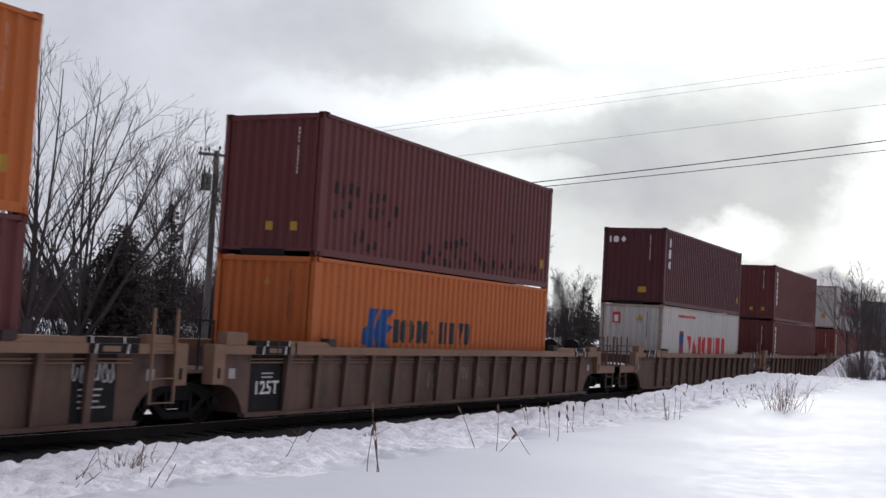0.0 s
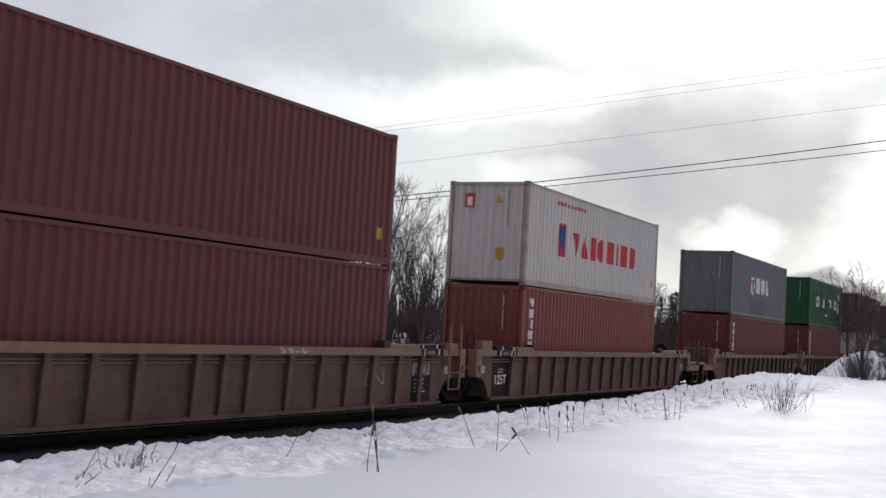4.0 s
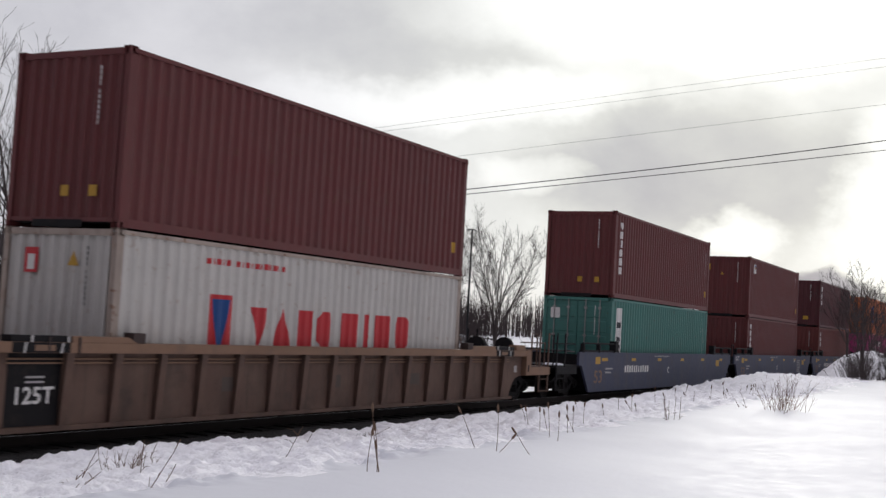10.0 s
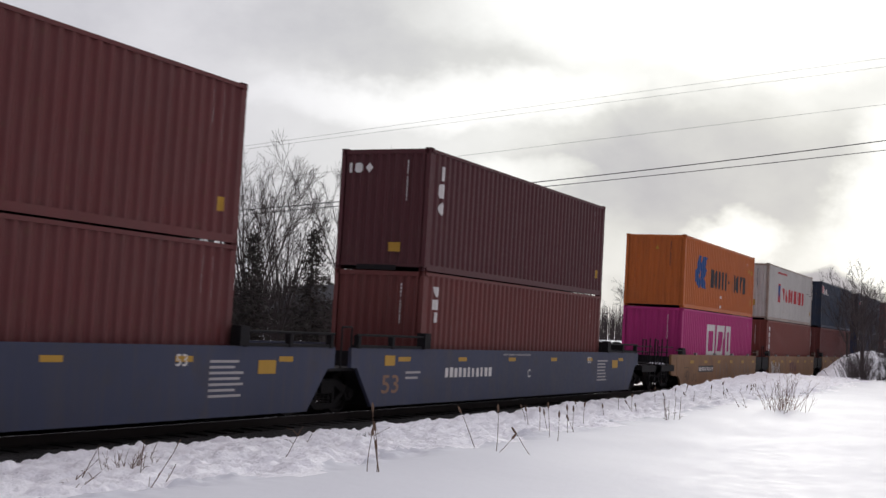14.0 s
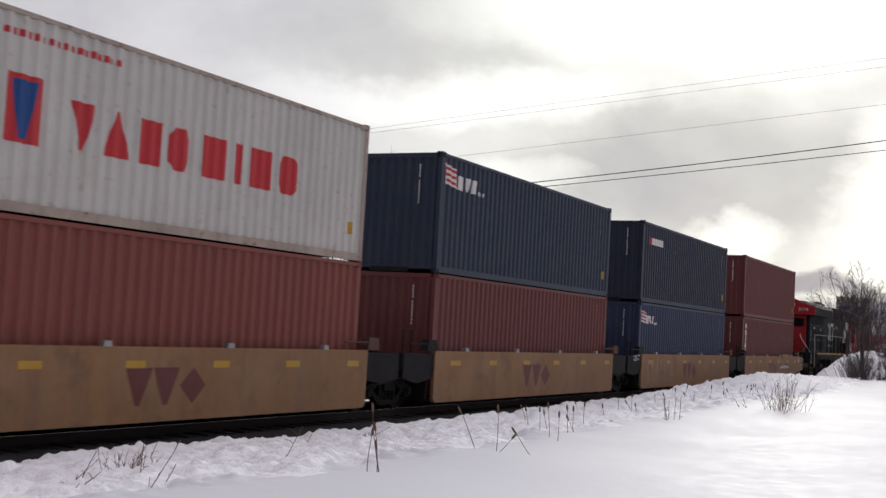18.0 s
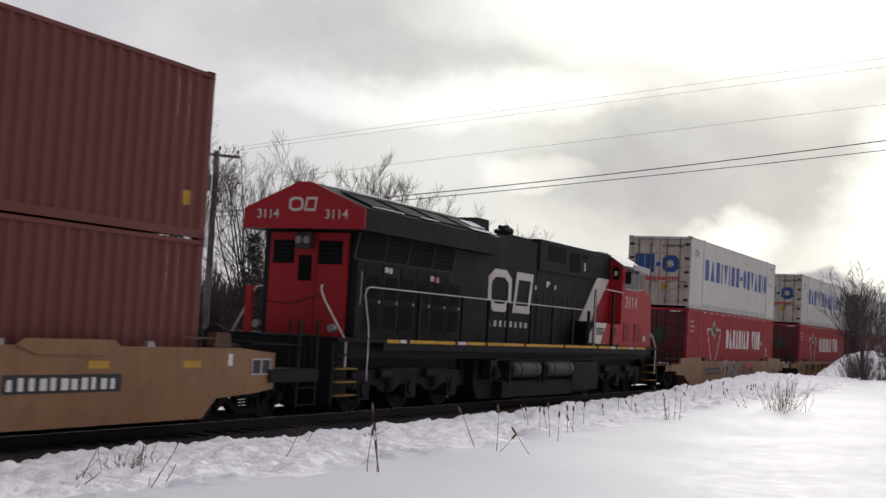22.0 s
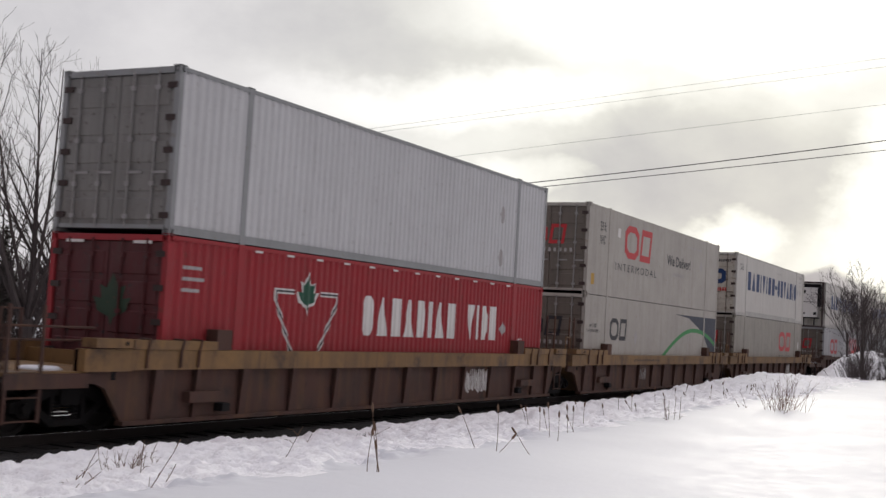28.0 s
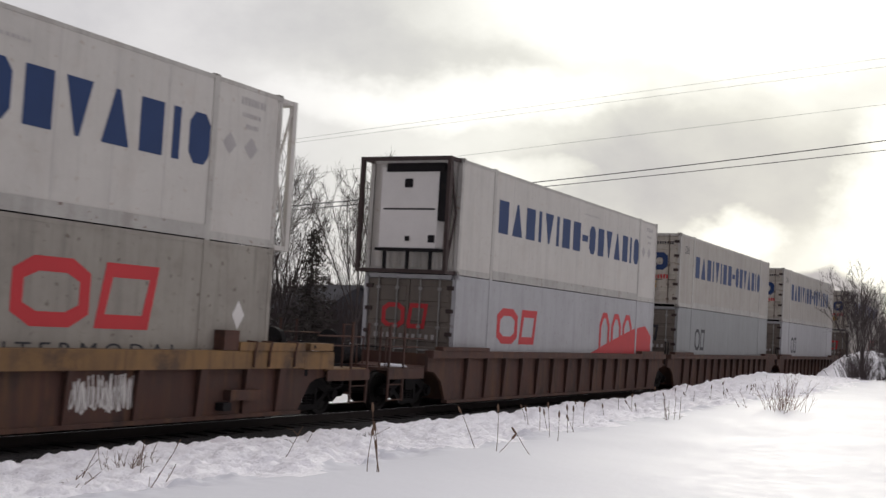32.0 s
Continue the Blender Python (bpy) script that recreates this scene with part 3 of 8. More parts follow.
# base colours of the boxes
MAROON = paint("maroon_paint", (0.134, 0.031, 0.030), 0.30)
DARK_MAROON = paint("dark_maroon_paint", (0.088, 0.021, 0.025), 0.20)
BRICK = paint("brick_red_paint", (0.152, 0.037, 0.032), 0.26)
RUSSET = paint("russet_paint", (0.23, 0.060, 0.045), 0.30)
ORANGE = paint("orange_paint", (0.52, 0.135, 0.026), 0.18)
PINK = paint("magenta_paint", (0.48, 0.030, 0.190), 0.10)
WHITE = paint("off_white_paint", (0.60, 0.575, 0.53), 0.22, rust=(0.30, 0.18, 0.11))
OLD_WHITE = paint("stained_white_paint", (0.43, 0.40, 0.355), 0.38, rust=(0.24, 0.19, 0.14))
GREY = paint("blue_grey_paint", (0.155, 0.172, 0.172), 0.45, rust=(0.16, 0.09, 0.05))
GREEN = paint("deep_green_paint", (0.018, 0.085, 0.034), 0.14)
TEAL = paint("teal_paint", (0.066, 0.200, 0.168), 0.20)
NAVY = paint("steel_blue_paint", (0.021, 0.035, 0.064), 0.24)
DARK_NAVY = paint("dark_navy_paint", (0.017, 0.025, 0.050), 0.22)
BLUE = paint("mid_blue_paint", (0.028, 0.041, 0.092), 0.26)
RED = paint("bright_red_paint", (0.34, 0.022, 0.030), 0.30)
SOOTY_RED = paint("sooty_red_doors", (0.10, 0.014, 0.017), 0.7, rust=(0.03, 0.022, 0.022))
DULL_ROD = paint("rusty_rod_paint", (0.20, 0.16, 0.13), 0.8, rust=(0.07, 0.04, 0.03))
DIM_GREEN = paint("sooty_green_paint", (0.025, 0.055, 0.03), 0.4)
DIM_LEAF = paint("leaf_green_paint", (0.02, 0.10, 0.06), 0.15)
SILVER = paint("light_grey_paint", (0.60, 0.60, 0.60), 0.16, rust=(0.25, 0.22, 0.2))
LIGHT_GREY = paint("worn_light_grey_paint", (0.44, 0.44, 0.45), 0.35, rust=(0.2, 0.17, 0.15))
DIRTY_GREY = paint("grimy_grey_white_paint", (0.34, 0.315, 0.27), 0.6, rust=(0.12, 0.095, 0.075))
MID_GREY = paint("grey_paint", (0.30, 0.31, 0.31), 0.3, rust=(0.2, 0.17, 0.14))

LOW = 0.30      # floor of the wells over the rails
HIGH = 3.195    # where the second box stands


def common_marks(top, fold, y, L, H, mat=white_decal, plate=yellow_decal):
    """Small marks that every box carries near its trailing corner."""
    mark("serial_print", lambda b: code_column(b, L - 0.62, H - 0.25, 11, 0.062), mat, top, fold, y)
    mark("serial_print", lambda b: code_column(b, L - 0.92, H - 0.25, 9, 0.052), mat, top, fold, y)
    mark("warning_plate", lambda b: flat_rect(b, L - 0.60, L - 0.44, 0.55, 0.80), plate, top, fold, y)
    end_mark("serial_print", lambda b: code_column(b, 0.62, H - 0.28, 11, 0.062), mat, top)


def plain_box(name, label, x, upper, mat, leasing="", end_plates=True, **kw):
    H = kw.get("high", 2.88)
    L = kw.get("length", FT40)
    top, fold, y = container(name, label, x, HIGH if upper else LOW, mat, **kw)
    common_marks(top, fold, y, L, H)
    if leasing:
        mark("lettering", lambda b: tower(b, leasing, 0.58, 0.86, H - 0.26, 0.42 if leasing == "iox" else 0.30), white_decal, top, fold, y, "white upright row of plain shapes")
    if upper:
        # shade of the floor recess, painted flat on the end in black
        end_mark("floor_recess", lambda b: flat_rect(b, -0.62, 0.46, 0.005, 0.125), black_steel, top, "flat black patch for the shaded recess under the floor")
    if mat is DARK_MAROON:
        end_mark("warning_plate", lambda b: flat_rect(b, 0.22, 0.54, 0.44, 0.66), yellow_decal, top)
    elif end_plates and upper:
        for yy in (-0.05, 0.55):
            end_mark("warning_plate", lambda b: flat_rect(b, yy, yy + 0.17, 0.5, 0.68), yellow_decal, top)
    return top, fold, y


def white_red_box(x, upper):
    """White box with a red and blue square mark and a red word."""
    z = HIGH if upper else LOW
    top, fold, y = container("container", "off-white corrugated container with large red lettering and rust stains", x, z, WHITE,
                             post_mat=paint("rusty_white_paint", (0.44, 0.36, 0.30), 0.8, rust=(0.17, 0.075, 0.035)))
    k = 1.0
    mark("emblem", lambda b: flat_rect(b, 2.40, 3.10, k, k + 0.98), red_decal, top, fold, y, "red square emblem")
    mark("emblem_wedge", lambda b: flat_poly(b, ((2.52, k + 0.9), (2.98, k + 0.9), (2.84, k + 0.06), (2.66, k + 0.06))), blue_decal, top, fold, y - 0.003, "blue wedge of the emblem")
    mark("lettering", lambda b: word(b, "vtro", 3.66, 6.40, k + 0.08, k + 0.80), red_decal, top, fold, y, "large red shapes for a name")
    mark("lettering", lambda b: word(b, "riro", 6.76, 9.66, k + 0.08, k + 0.80), red_decal, top, fold, y, "large red shapes for a name")
    mark("small_print", lambda b: bar_word(b, 2.3, 2.50, 17, 0.11, 0.14), red_decal, top, fold, y, "thin red line of small marks")
    common_marks(top, fold, y, FT40, 2.88, black_decal)
    end_mark("emblem", lambda b: flat_rect(b, -0.72, -0.42, 2.15, 2.56), red_decal, top)
    end_mark("emblem_wedge", lambda b: flat_rect(b, -0.65, -0.49, 2.20, 2.45), white_decal, top, x=-0.010)
    end_mark("warning_sign", lambda b: flat_poly(b, ((0.22, 2.28), (0.46, 2.28), (0.34, 2.52))), yellow_decal, top, "yellow warning triangle")
    if upper:
        end_mark("warning_plate", lambda b: flat_rect(b, 0.30, 0.56, 0.72, 1.02), yellow_decal, top)
    return top


def orange_name_box(x, upper):
    """Orange box with a blue emblem and a dark name."""
    z = HIGH if upper else LOW
    top, fold, y = container("container", "orange corrugated container with a blue emblem and dark lettering", x, z, ORANGE)
    x0, k, s, xa, xb, xc, xd, zc = (1.71, 0.92, 1.0, 4.22, 7.38, 7.92, 10.52, 0.78) if upper else (2.0, 1.02, 0.70, 3.30, 5.26, 5.58, 7.26, 0.52)

    def emblem(b):
        for pts in (((0.0, 0.25), (0.52, 0.0), (0.85, 0.0), (0.60, 0.5), (0.90, 1.32), (0.40, 1.32), (0.28, 0.85), (0.05, 0.7)),
                    ((0.95, 0.0), (1.75, 0.0), (1.40, 0.42), (1.78, 0.78), (1.45, 0.9), (1.80, 1.32), (1.0, 1.32), (0.70, 0.55))):
            flat_poly(b, [(x0 + px * s, k + pz * s) for px, pz in pts])
    mark("emblem", emblem, blue_decal, top, fold, y, "blue emblem of plain blocks")
    zl = 1.02 if upper else 1.22
    mark("lettering", lambda b: word(b, "rodoo-", xa, xb, zl, zl + zc), black_decal, top, fold, y, "dark shapes for a name")
    mark("lettering", lambda b: word(b, "iiovd", xc, xd, zl, zl + zc), black_decal, top, fold, y, "dark shapes for a name")
    if upper:
        mark("warning_sign", lambda b: flat_poly(b, ((11.08, 2.08), (11.30, 2.08), (11.19, 2.26))), yellow_decal, top, fold, y)
        mark("warning_plate", lambda b: flat_rect(b, 11.62, 11.80, 2.0, 2.22), yellow_decal, top, fold, y)
        for xx, zz in ((5.9, 0.62), (5.87, 0.20), (10.72, 2.38)):
            mark("small_label", lambda b: flat_rect(b, xx, xx + 0.16, zz, zz + 0.12), white_decal, top, fold, y)
    common_marks(top, fold, y, FT40, 2.88, black_decal)
    end_mark("warning_sign", lambda b: flat_poly(b, ((0.0, 2.3), (0.16, 2.3), (0.08, 2.46))), yellow_decal, top)
    return top


def magenta_box(x):
    top, fold, y = container("container", "magenta corrugated container with huge white lettering", x, LOW, PINK)
    for code, x0, x1 in (("r", 3.95, 5.16), ("z", 5.37, 6.85), ("r", 7.07, 8.10)):
        mark("outline_shape", lambda b: one_shape(b, code, x0, 0.95, x1 - x0, 1.40, 0.27), white_decal, top, fold, y, "huge white outlined shape")
    common_marks(top, fold, y, FT40, 2.88)
    return top


def green_box(x):
    top, fold, y = container("container", "deep green corrugated container with wide-set white block lettering", x, HIGH, GREEN)
    for code, x0 in (("r", 2.35), ("t", 4.50), ("o", 6.80), ("o", 8.92)):
        mark("outline_shape", lambda b: one_shape(b, code, x0, 1.24, 0.90, 0.62, 0.20), white_decal, top, fold, y, "large white outlined shape")
    mark("small_print", lambda b: bar_word(b, 5.45, 0.70, 10, 0.22, 0.115), white_decal, top, fold, y)
    mark("label_strip", lambda b: flat_rect(b, 10.25, 10.66, 1.08, 2.28), white_decal, top, fold, y, "white upright label strip")
    for i in range(4):
        mark("label_bar", lambda b: flat_rect(b, 10.31, 10.60, 1.19 + i * 0.28, 1.30 + i * 0.28), red_decal, top, fold, y - 0.003)
    common_marks(top, fold, y, FT40, 2.88)
    return top


def grey_disc_box(x):
    top, fold, y = container("container", "faded blue-grey corrugated container with a round emblem, rusty corner posts", x, HIGH, GREY,
                             post_mat=paint("rusty_grey_paint", (0.17, 0.15, 0.14), 0.8, rust=(0.16, 0.06, 0.03)))

    def disc(b, r, cx=4.18, cz=1.53):
        flat_poly(b, [(cx + r * 0.9 * math.cos(i * math.tau / 24), cz + r * math.sin(i * math.tau / 24)) for i in range(24)])
    mark("emblem_ring", lambda b: disc(b, 0.55), red_decal, top, fold, y, "red ring of the emblem")
    mark("emblem_disc", lambda b: disc(b, 0.45), white_decal, top, fold, y - 0.003)
    mark("emblem_shape", lambda b: flat_poly(b, ((3.95, 1.80), (4.45, 1.78), (4.36, 1.15), (4.10, 1.38))), green_decal, top, fold, y - 0.006, "dark shape in the emblem")
    mark("lettering", lambda b: word(b, "rol", 5.02, 7.84, 1.20, 1.96), white_decal, top, fold, y, "large white shapes")
    mark("repaired_patch", lambda b: flat_rect(b, 3.85, 6.98, 0.20, 0.86), paint("slate_patch", (0.12, 0.13, 0.15), 0.1), top, fold, y, "darker repainted patch")
    common_marks(top, fold, y, FT40, 2.88)
    return top


def rear_code(made, z0, z1):
    """Two thin upright rows of small bars near the rear post."""
    top, fold, y = made
    def bars(b):
        for x, low, n in ((11.66, z0, 16), (11.83, z0 + 0.35 * (z1 - z0), 9)):
            step = (z1 - z0) / 16
            for k in range(n):
                flat_rect(b, x, x + 0.05, low + k * step, low + (k + 0.62) * step)
    mark("small_print", bars, grey_decal, top, fold, y)


def flag_marks(top, fold, y, z, x0=0.20, size=1.0):
    def stripes(b):
        for i in range(3):
            flat_poly(b, ((x0 + 0.06 * i, z + 0.38 * size - i * 0.15 * size), (x0 + 0.62 * size + 0.04 * i, z + 0.30 * size - i * 0.15 * size),
                          (x0 + 0.62 * size + 0.06 * i, z + 0.23 * size - i * 0.15 * size), (x0 + 0.08 * i, z + 0.31 * size - i * 0.15 * size)))
    mark("flag_ground", lambda b: flat_poly(b, ((x0 - 0.02, z + 0.44 * size), (x0 + 0.66 * size, z + 0.34 * size), (x0 + 0.74 * size, z - 0.12 * size), (x0 + 0.10, z - 0.05 * size))), white_decal, top, fold, y, "white flag emblem")
    mark("flag_stripes", stripes, red_decal, top, fold, y - 0.003, "red stripes of the flag emblem")
    mark("lettering", lambda b: word(b, "rvz", x0 + 0.75 * size, x0 + 1.85 * size, z - 0.12 * size, z + 0.22 * size), white_decal, top, fold, y)
    mark("small_print", lambda b: bar_word(b, x0 + 1.88 * size, z - 0.14 * size, 4, 0.10 * size, 0.09 * size), white_decal, top, fold, y)


def red_shop_box(x, faded=False):
    """Red 53-foot box with a white triangle, green leaf and white lettering."""
    top, fold, y = container("container", "bright red container with a white triangle and green leaf", x, LOW, RED, FT53, 2.591, 2.896, "corr53", "door", door_mat=SOOTY_RED, rod_paint=SOOTY_RED)
    mark("triangle", lambda b: stroke(b, ((3.75, 2.14), (3.15, 2.14), (3.15, 1.98), (4.10, 0.42), (4.34, 0.42), (5.30, 1.98), (5.30, 2.14), (4.70, 2.14)), 0.10), white_decal, top, fold, y, "white outlined triangle")
    mark("triangle_core", lambda b: stroke(b, ((3.75, 2.14), (3.15, 2.14), (3.15, 1.98), (4.10, 0.42), (4.34, 0.42), (5.30, 1.98), (5.30, 2.14), (4.70, 2.14)), 0.035), black_decal, top, fold, y - 0.003, "dark line inside the triangle")
    leaf = [(px + 0.12, pz + 0.06) for px, pz in ((4.10, 2.42), (4.20, 2.22), (4.32, 2.26), (4.28, 2.08), (4.42, 2.10), (4.34, 1.92), (4.14, 1.84), (4.10, 1.72), (4.06, 1.84), (3.86, 1.92), (3.78, 2.10), (3.92, 2.08), (3.88, 2.26), (4.0, 2.22))]
    mark("leaf_edge", lambda b: flat_poly(b, [(4.22 + (px - 4.22) * 1.22, 2.14 + (pz - 2.14) * 1.22) for px, pz in leaf]), white_decal, top, fold, y - 0.0015, "white edge of the leaf")
    mark("leaf", lambda b: flat_poly(b, leaf), DIM_LEAF, top, fold, y - 0.003, "green leaf emblem")
    mark("lettering", lambda b: word(b, "otrtditr", 6.36, 10.70, 1.36, 2.20), white_decal, top, fold, y, "white shapes for a name")
    mark("lettering", lambda b: word(b, "vidr", 11.40, 13.12, 1.36, 2.22), white_decal, top, fold, y, "white shapes for a name")
    mark("small_print", lambda b: small_print(b, 0.42, 1.1, 2.42, 3, 0.19, 0.06), grey_decal, top, fold, y)
    mark("size_lettering", lambda b: shifted(text_bm("53'", 0.19, 0.27, 0.01), 14.62, 1.24), white_decal, top, fold, y, "white lettering: 53'")
    mark("size_lettering", lambda b: shifted(text_bm("HC", 0.19, 0.27, 0.01), 14.62, 0.98), white_decal, top, fold, y, "white lettering: HC")
    mark("placard", lambda b: flat_poly(b, ((13.35, 1.66), (13.54, 1.87), (13.73, 1.66), (13.54, 1.45))), grey_decal, top, fold, y, "grey diamond placard")
    for i in range(12):
        mark("reflector", lambda b: flat_rect(b, 2.4 + i * 1.02, 2.62 + i * 1.02, 2.79, 2.83), white_decal, top, [(0, 0), (20, 0)], y - 0.012, "white reflective strip")
    end_mark("leaf_ghost", lambda b: flat_poly(b, [((px - 4.1) * 1.3 + 0.0, (pz - 2.1) * 1.3 + 1.75) for px, pz in leaf]), DIM_GREEN, top, x=0.012)
    for yy in (-0.95, 0.55):
        end_mark("reflector", lambda b: flat_rect(b, yy, yy + 0.4, 2.74, 2.79), white_decal, top, x=-0.002)
    return top


def long_white_box(x, reefer=False, framed=False, clean=True):
    """White 53-foot box with blue lettering."""
    lead_end = "door" if not reefer else "front"
    ink = blue_decal if x < 400 else navy_decal
    top, fold, y = container("container", "white long container with huge blue marks" + (" and a cooling unit" if reefer else " and stained doors"),
                             x, HIGH, WHITE if clean else OLD_WHITE, FT53, 2.591, 2.86, "flat", lead_end, door_mat=paint("dirty_white_doors", (0.52, 0.48, 0.41), 0.6, rust=(0.14, 0.09, 0.06)), post_mat=paint("white_frame_paint", (0.52, 0.50, 0.46), 0.5, rust=(0.2, 0.14, 0.1)), rod_paint=DULL_ROD)
    mark("lettering", lambda b: word(b, "rtrivirr", 2.28, 8.33, 1.26, 2.13), ink, top, fold, y, "huge blue shapes for a name")
    mark("lettering_dash", lambda b: flat_rect(b, 8.48, 8.98, 1.60, 1.80), ink, top, fold, y)
    mark("lettering", lambda b: word(b, "orvtrio", 9.12, 14.08, 1.26, 2.13), ink, top, fold, y, "huge blue shapes for a name")
    if not reefer:
        mark("size_lettering", lambda b: shifted(text_bm("53 ft", 0.30, 0.60, 0.01), 0.70, 2.12), black_decal, top, fold, y, "black lettering: 53 ft")
    mark("small_print", lambda b: bar_word(b, 8.6, 2.42, 14, 0.06, 0.10), grey_decal, top, fold, y)
    mark("serial_print", lambda b: bar_word(b, 14.9, 2.50, 8, 0.15, 0.095), grey_decal, top, fold, y)
    mark("serial_print", lambda b: bar_word(b, 14.95, 2.28, 7, 0.09, 0.08), grey_decal, top, fold, y)
    mark("serial_print", lambda b: bar_word(b, 15.07, 2.08, 5, 0.09, 0.08), grey_decal, top, fold, y)
    for xx in (14.63, 15.26):
        mark("placard", lambda b: flat_poly(b, ((xx - 0.2, 1.75), (xx, 1.95), (xx + 0.2, 1.75), (xx, 1.55))), grey_decal, top, fold, y, "grey diamond placard")

    def seams(b):
        for i in range(9):
            flat_rect(b, 3.2 + i * 1.22, 3.212 + i * 1.22, 0.18, 2.76)
    mark("panel_seams", seams, grey_decal, top, fold, y + 0.002)

    def skirt(b):
        box_into(b, 2.06, FT53 - 2.06, -0.012, 0.01, 0.02, 0.25)
    bm = bmesh.new()
    skirt(bm)
    for v in bm.verts:
        v.co.y += -1.295
    # worn paint, greyed to put the inset rail's shade into its colour
    part("rub_rail", bm, paint("shade_grey_skirt_paint", (0.47, 0.455, 0.42), 0.5), top, "worn lower rail greyed to carry the shade of its inset")
    if not reefer:
        for x0 in (-1.0, -0.58):
            end_mark("block_shape", lambda b: one_shape(b, "r", x0, 1.40, 0.38, 0.74, 9), ink, top, "large blue block", x=0.010)
        end_mark("lettering_dash", lambda b: flat_rect(b, -0.12, 0.06, 1.66, 1.82), ink, top, x=0.010)
        end_mark("outline_shape", lambda b: one_shape(b, "o", 0.14, 1.42, 0.66, 0.68, 0.2), ink, top, "large blue outlined shape", x=0.010)
        end_mark("small_lettering", lambda b: bar_word(b, -1.0, 1.08, 16, 0.17, 0.118), red_decal, top, "dark red line of small bars", x=0.010)
        end_mark("warning_plate", lambda b: flat_rect(b, 0.10, 0.38, 0.72, 1.0), yellow_decal, top, x=0.008)
        end_mark("grey_plate", lambda b: flat_rect(b, -0.55, -0.35, 0.6, 0.85), grey_decal, top, x=0.008)
        end_mark("serial_print", lambda b: bar_word(b, 0.15, 2.42, 9, 0.13, 0.10), black_decal, top, x=0.010)
    else:
        bm = bmesh.new()
        box_into(bm, -0.36, 0.02, -0.85, 0.75, 0.62, 2.62)
        bevelled(bm, 0.06, 2)
        part("cooling_unit", bm, white_decal, top, "white cooling unit housing")
        bm = bmesh.new()
        box_into(bm, -0.372, -0.2, -1.0, 0.62, 2.5, 2.72)
        box_into(bm, -0.34, -0.1, -1.08, -0.84, 1.3, 2.66)
        bevelled(bm, 0.03)
        part("unit_grille", bm, black_steel, top, "black grille round the cooling unit")
        for yy in (-0.72, -0.08, 0.56):
            part("unit_leg", boxed(-0.34, -0.26, yy, yy + 0.06, 0.05, 0.64), black_steel, top)
        part("unit_shelf", boxed(-0.38, 0.0, -0.95, 0.85, 0.55, 0.615), black_steel, top)
        bm = bmesh.new()
        box_into(bm, -0.366, -0.35, -0.78, 0.66, 1.56, 1.60)
        part("unit_seam", bm, black_steel, top)
        bm = bmesh.new()
        for yy, zz, s in ((-0.02, 2.22, 0.11), (-0.05, 0.85, 0.06), (-0.72, 0.85, 0.09)):
            box_into(bm, -0.374, -0.355, yy - s, yy + s, zz - s, zz + s)
        part("unit_fittings", bm, black_steel, top)
    if framed or reefer:
        xe, s = (0.0, -1) if reefer else (FT53, 1)
        for yy in (-1.25, 1.19):
            bm = bmesh.new()
            a2, b2 = sorted((xe + s * 0.42, xe + s * 0.55))
            box_into(bm, a2, b2, yy, yy + 0.09, 0.0, 2.86)
            part("guard_post", bm, casting_mat if reefer else WHITE, top)
        for zz in (0.0, 2.77):
            bm = bmesh.new()
            a2, b2 = sorted((xe + s * 0.43, xe + s * 0.54))
            box_into(bm, a2, b2, -1.17, 1.19, zz, zz + 0.09)
            for yy in (-1.24, 1.2):
                c, d = sorted((xe, xe + s * 0.43))
                box_into(bm, c, d, yy, yy + 0.07, zz + 0.003, zz + 0.087)
            part("guard_beam", bm, casting_mat if reefer else WHITE, top)
        bm = bmesh.new()
        rod_path(bm, [(xe + s * 0.45, -1.2, 0.1), (xe + s * 0.05, -1.2, 1.5), (xe + s * 0.45, -1.2, 2.75)], 0.03)
        part("guard_brace", bm, casting_mat if reefer else WHITE, top)
    return top


def ribbon(x0, z0, w, h, s):
    """The emblem of the line as two plain outlined shapes side by side."""
    def make(b):
        one_shape(b, "o", x0, z0, 0.50 * w, h, s)
        one_shape(b, "z", x0 + 0.54 * w, z0, 0.46 * w, h, s)
    return make


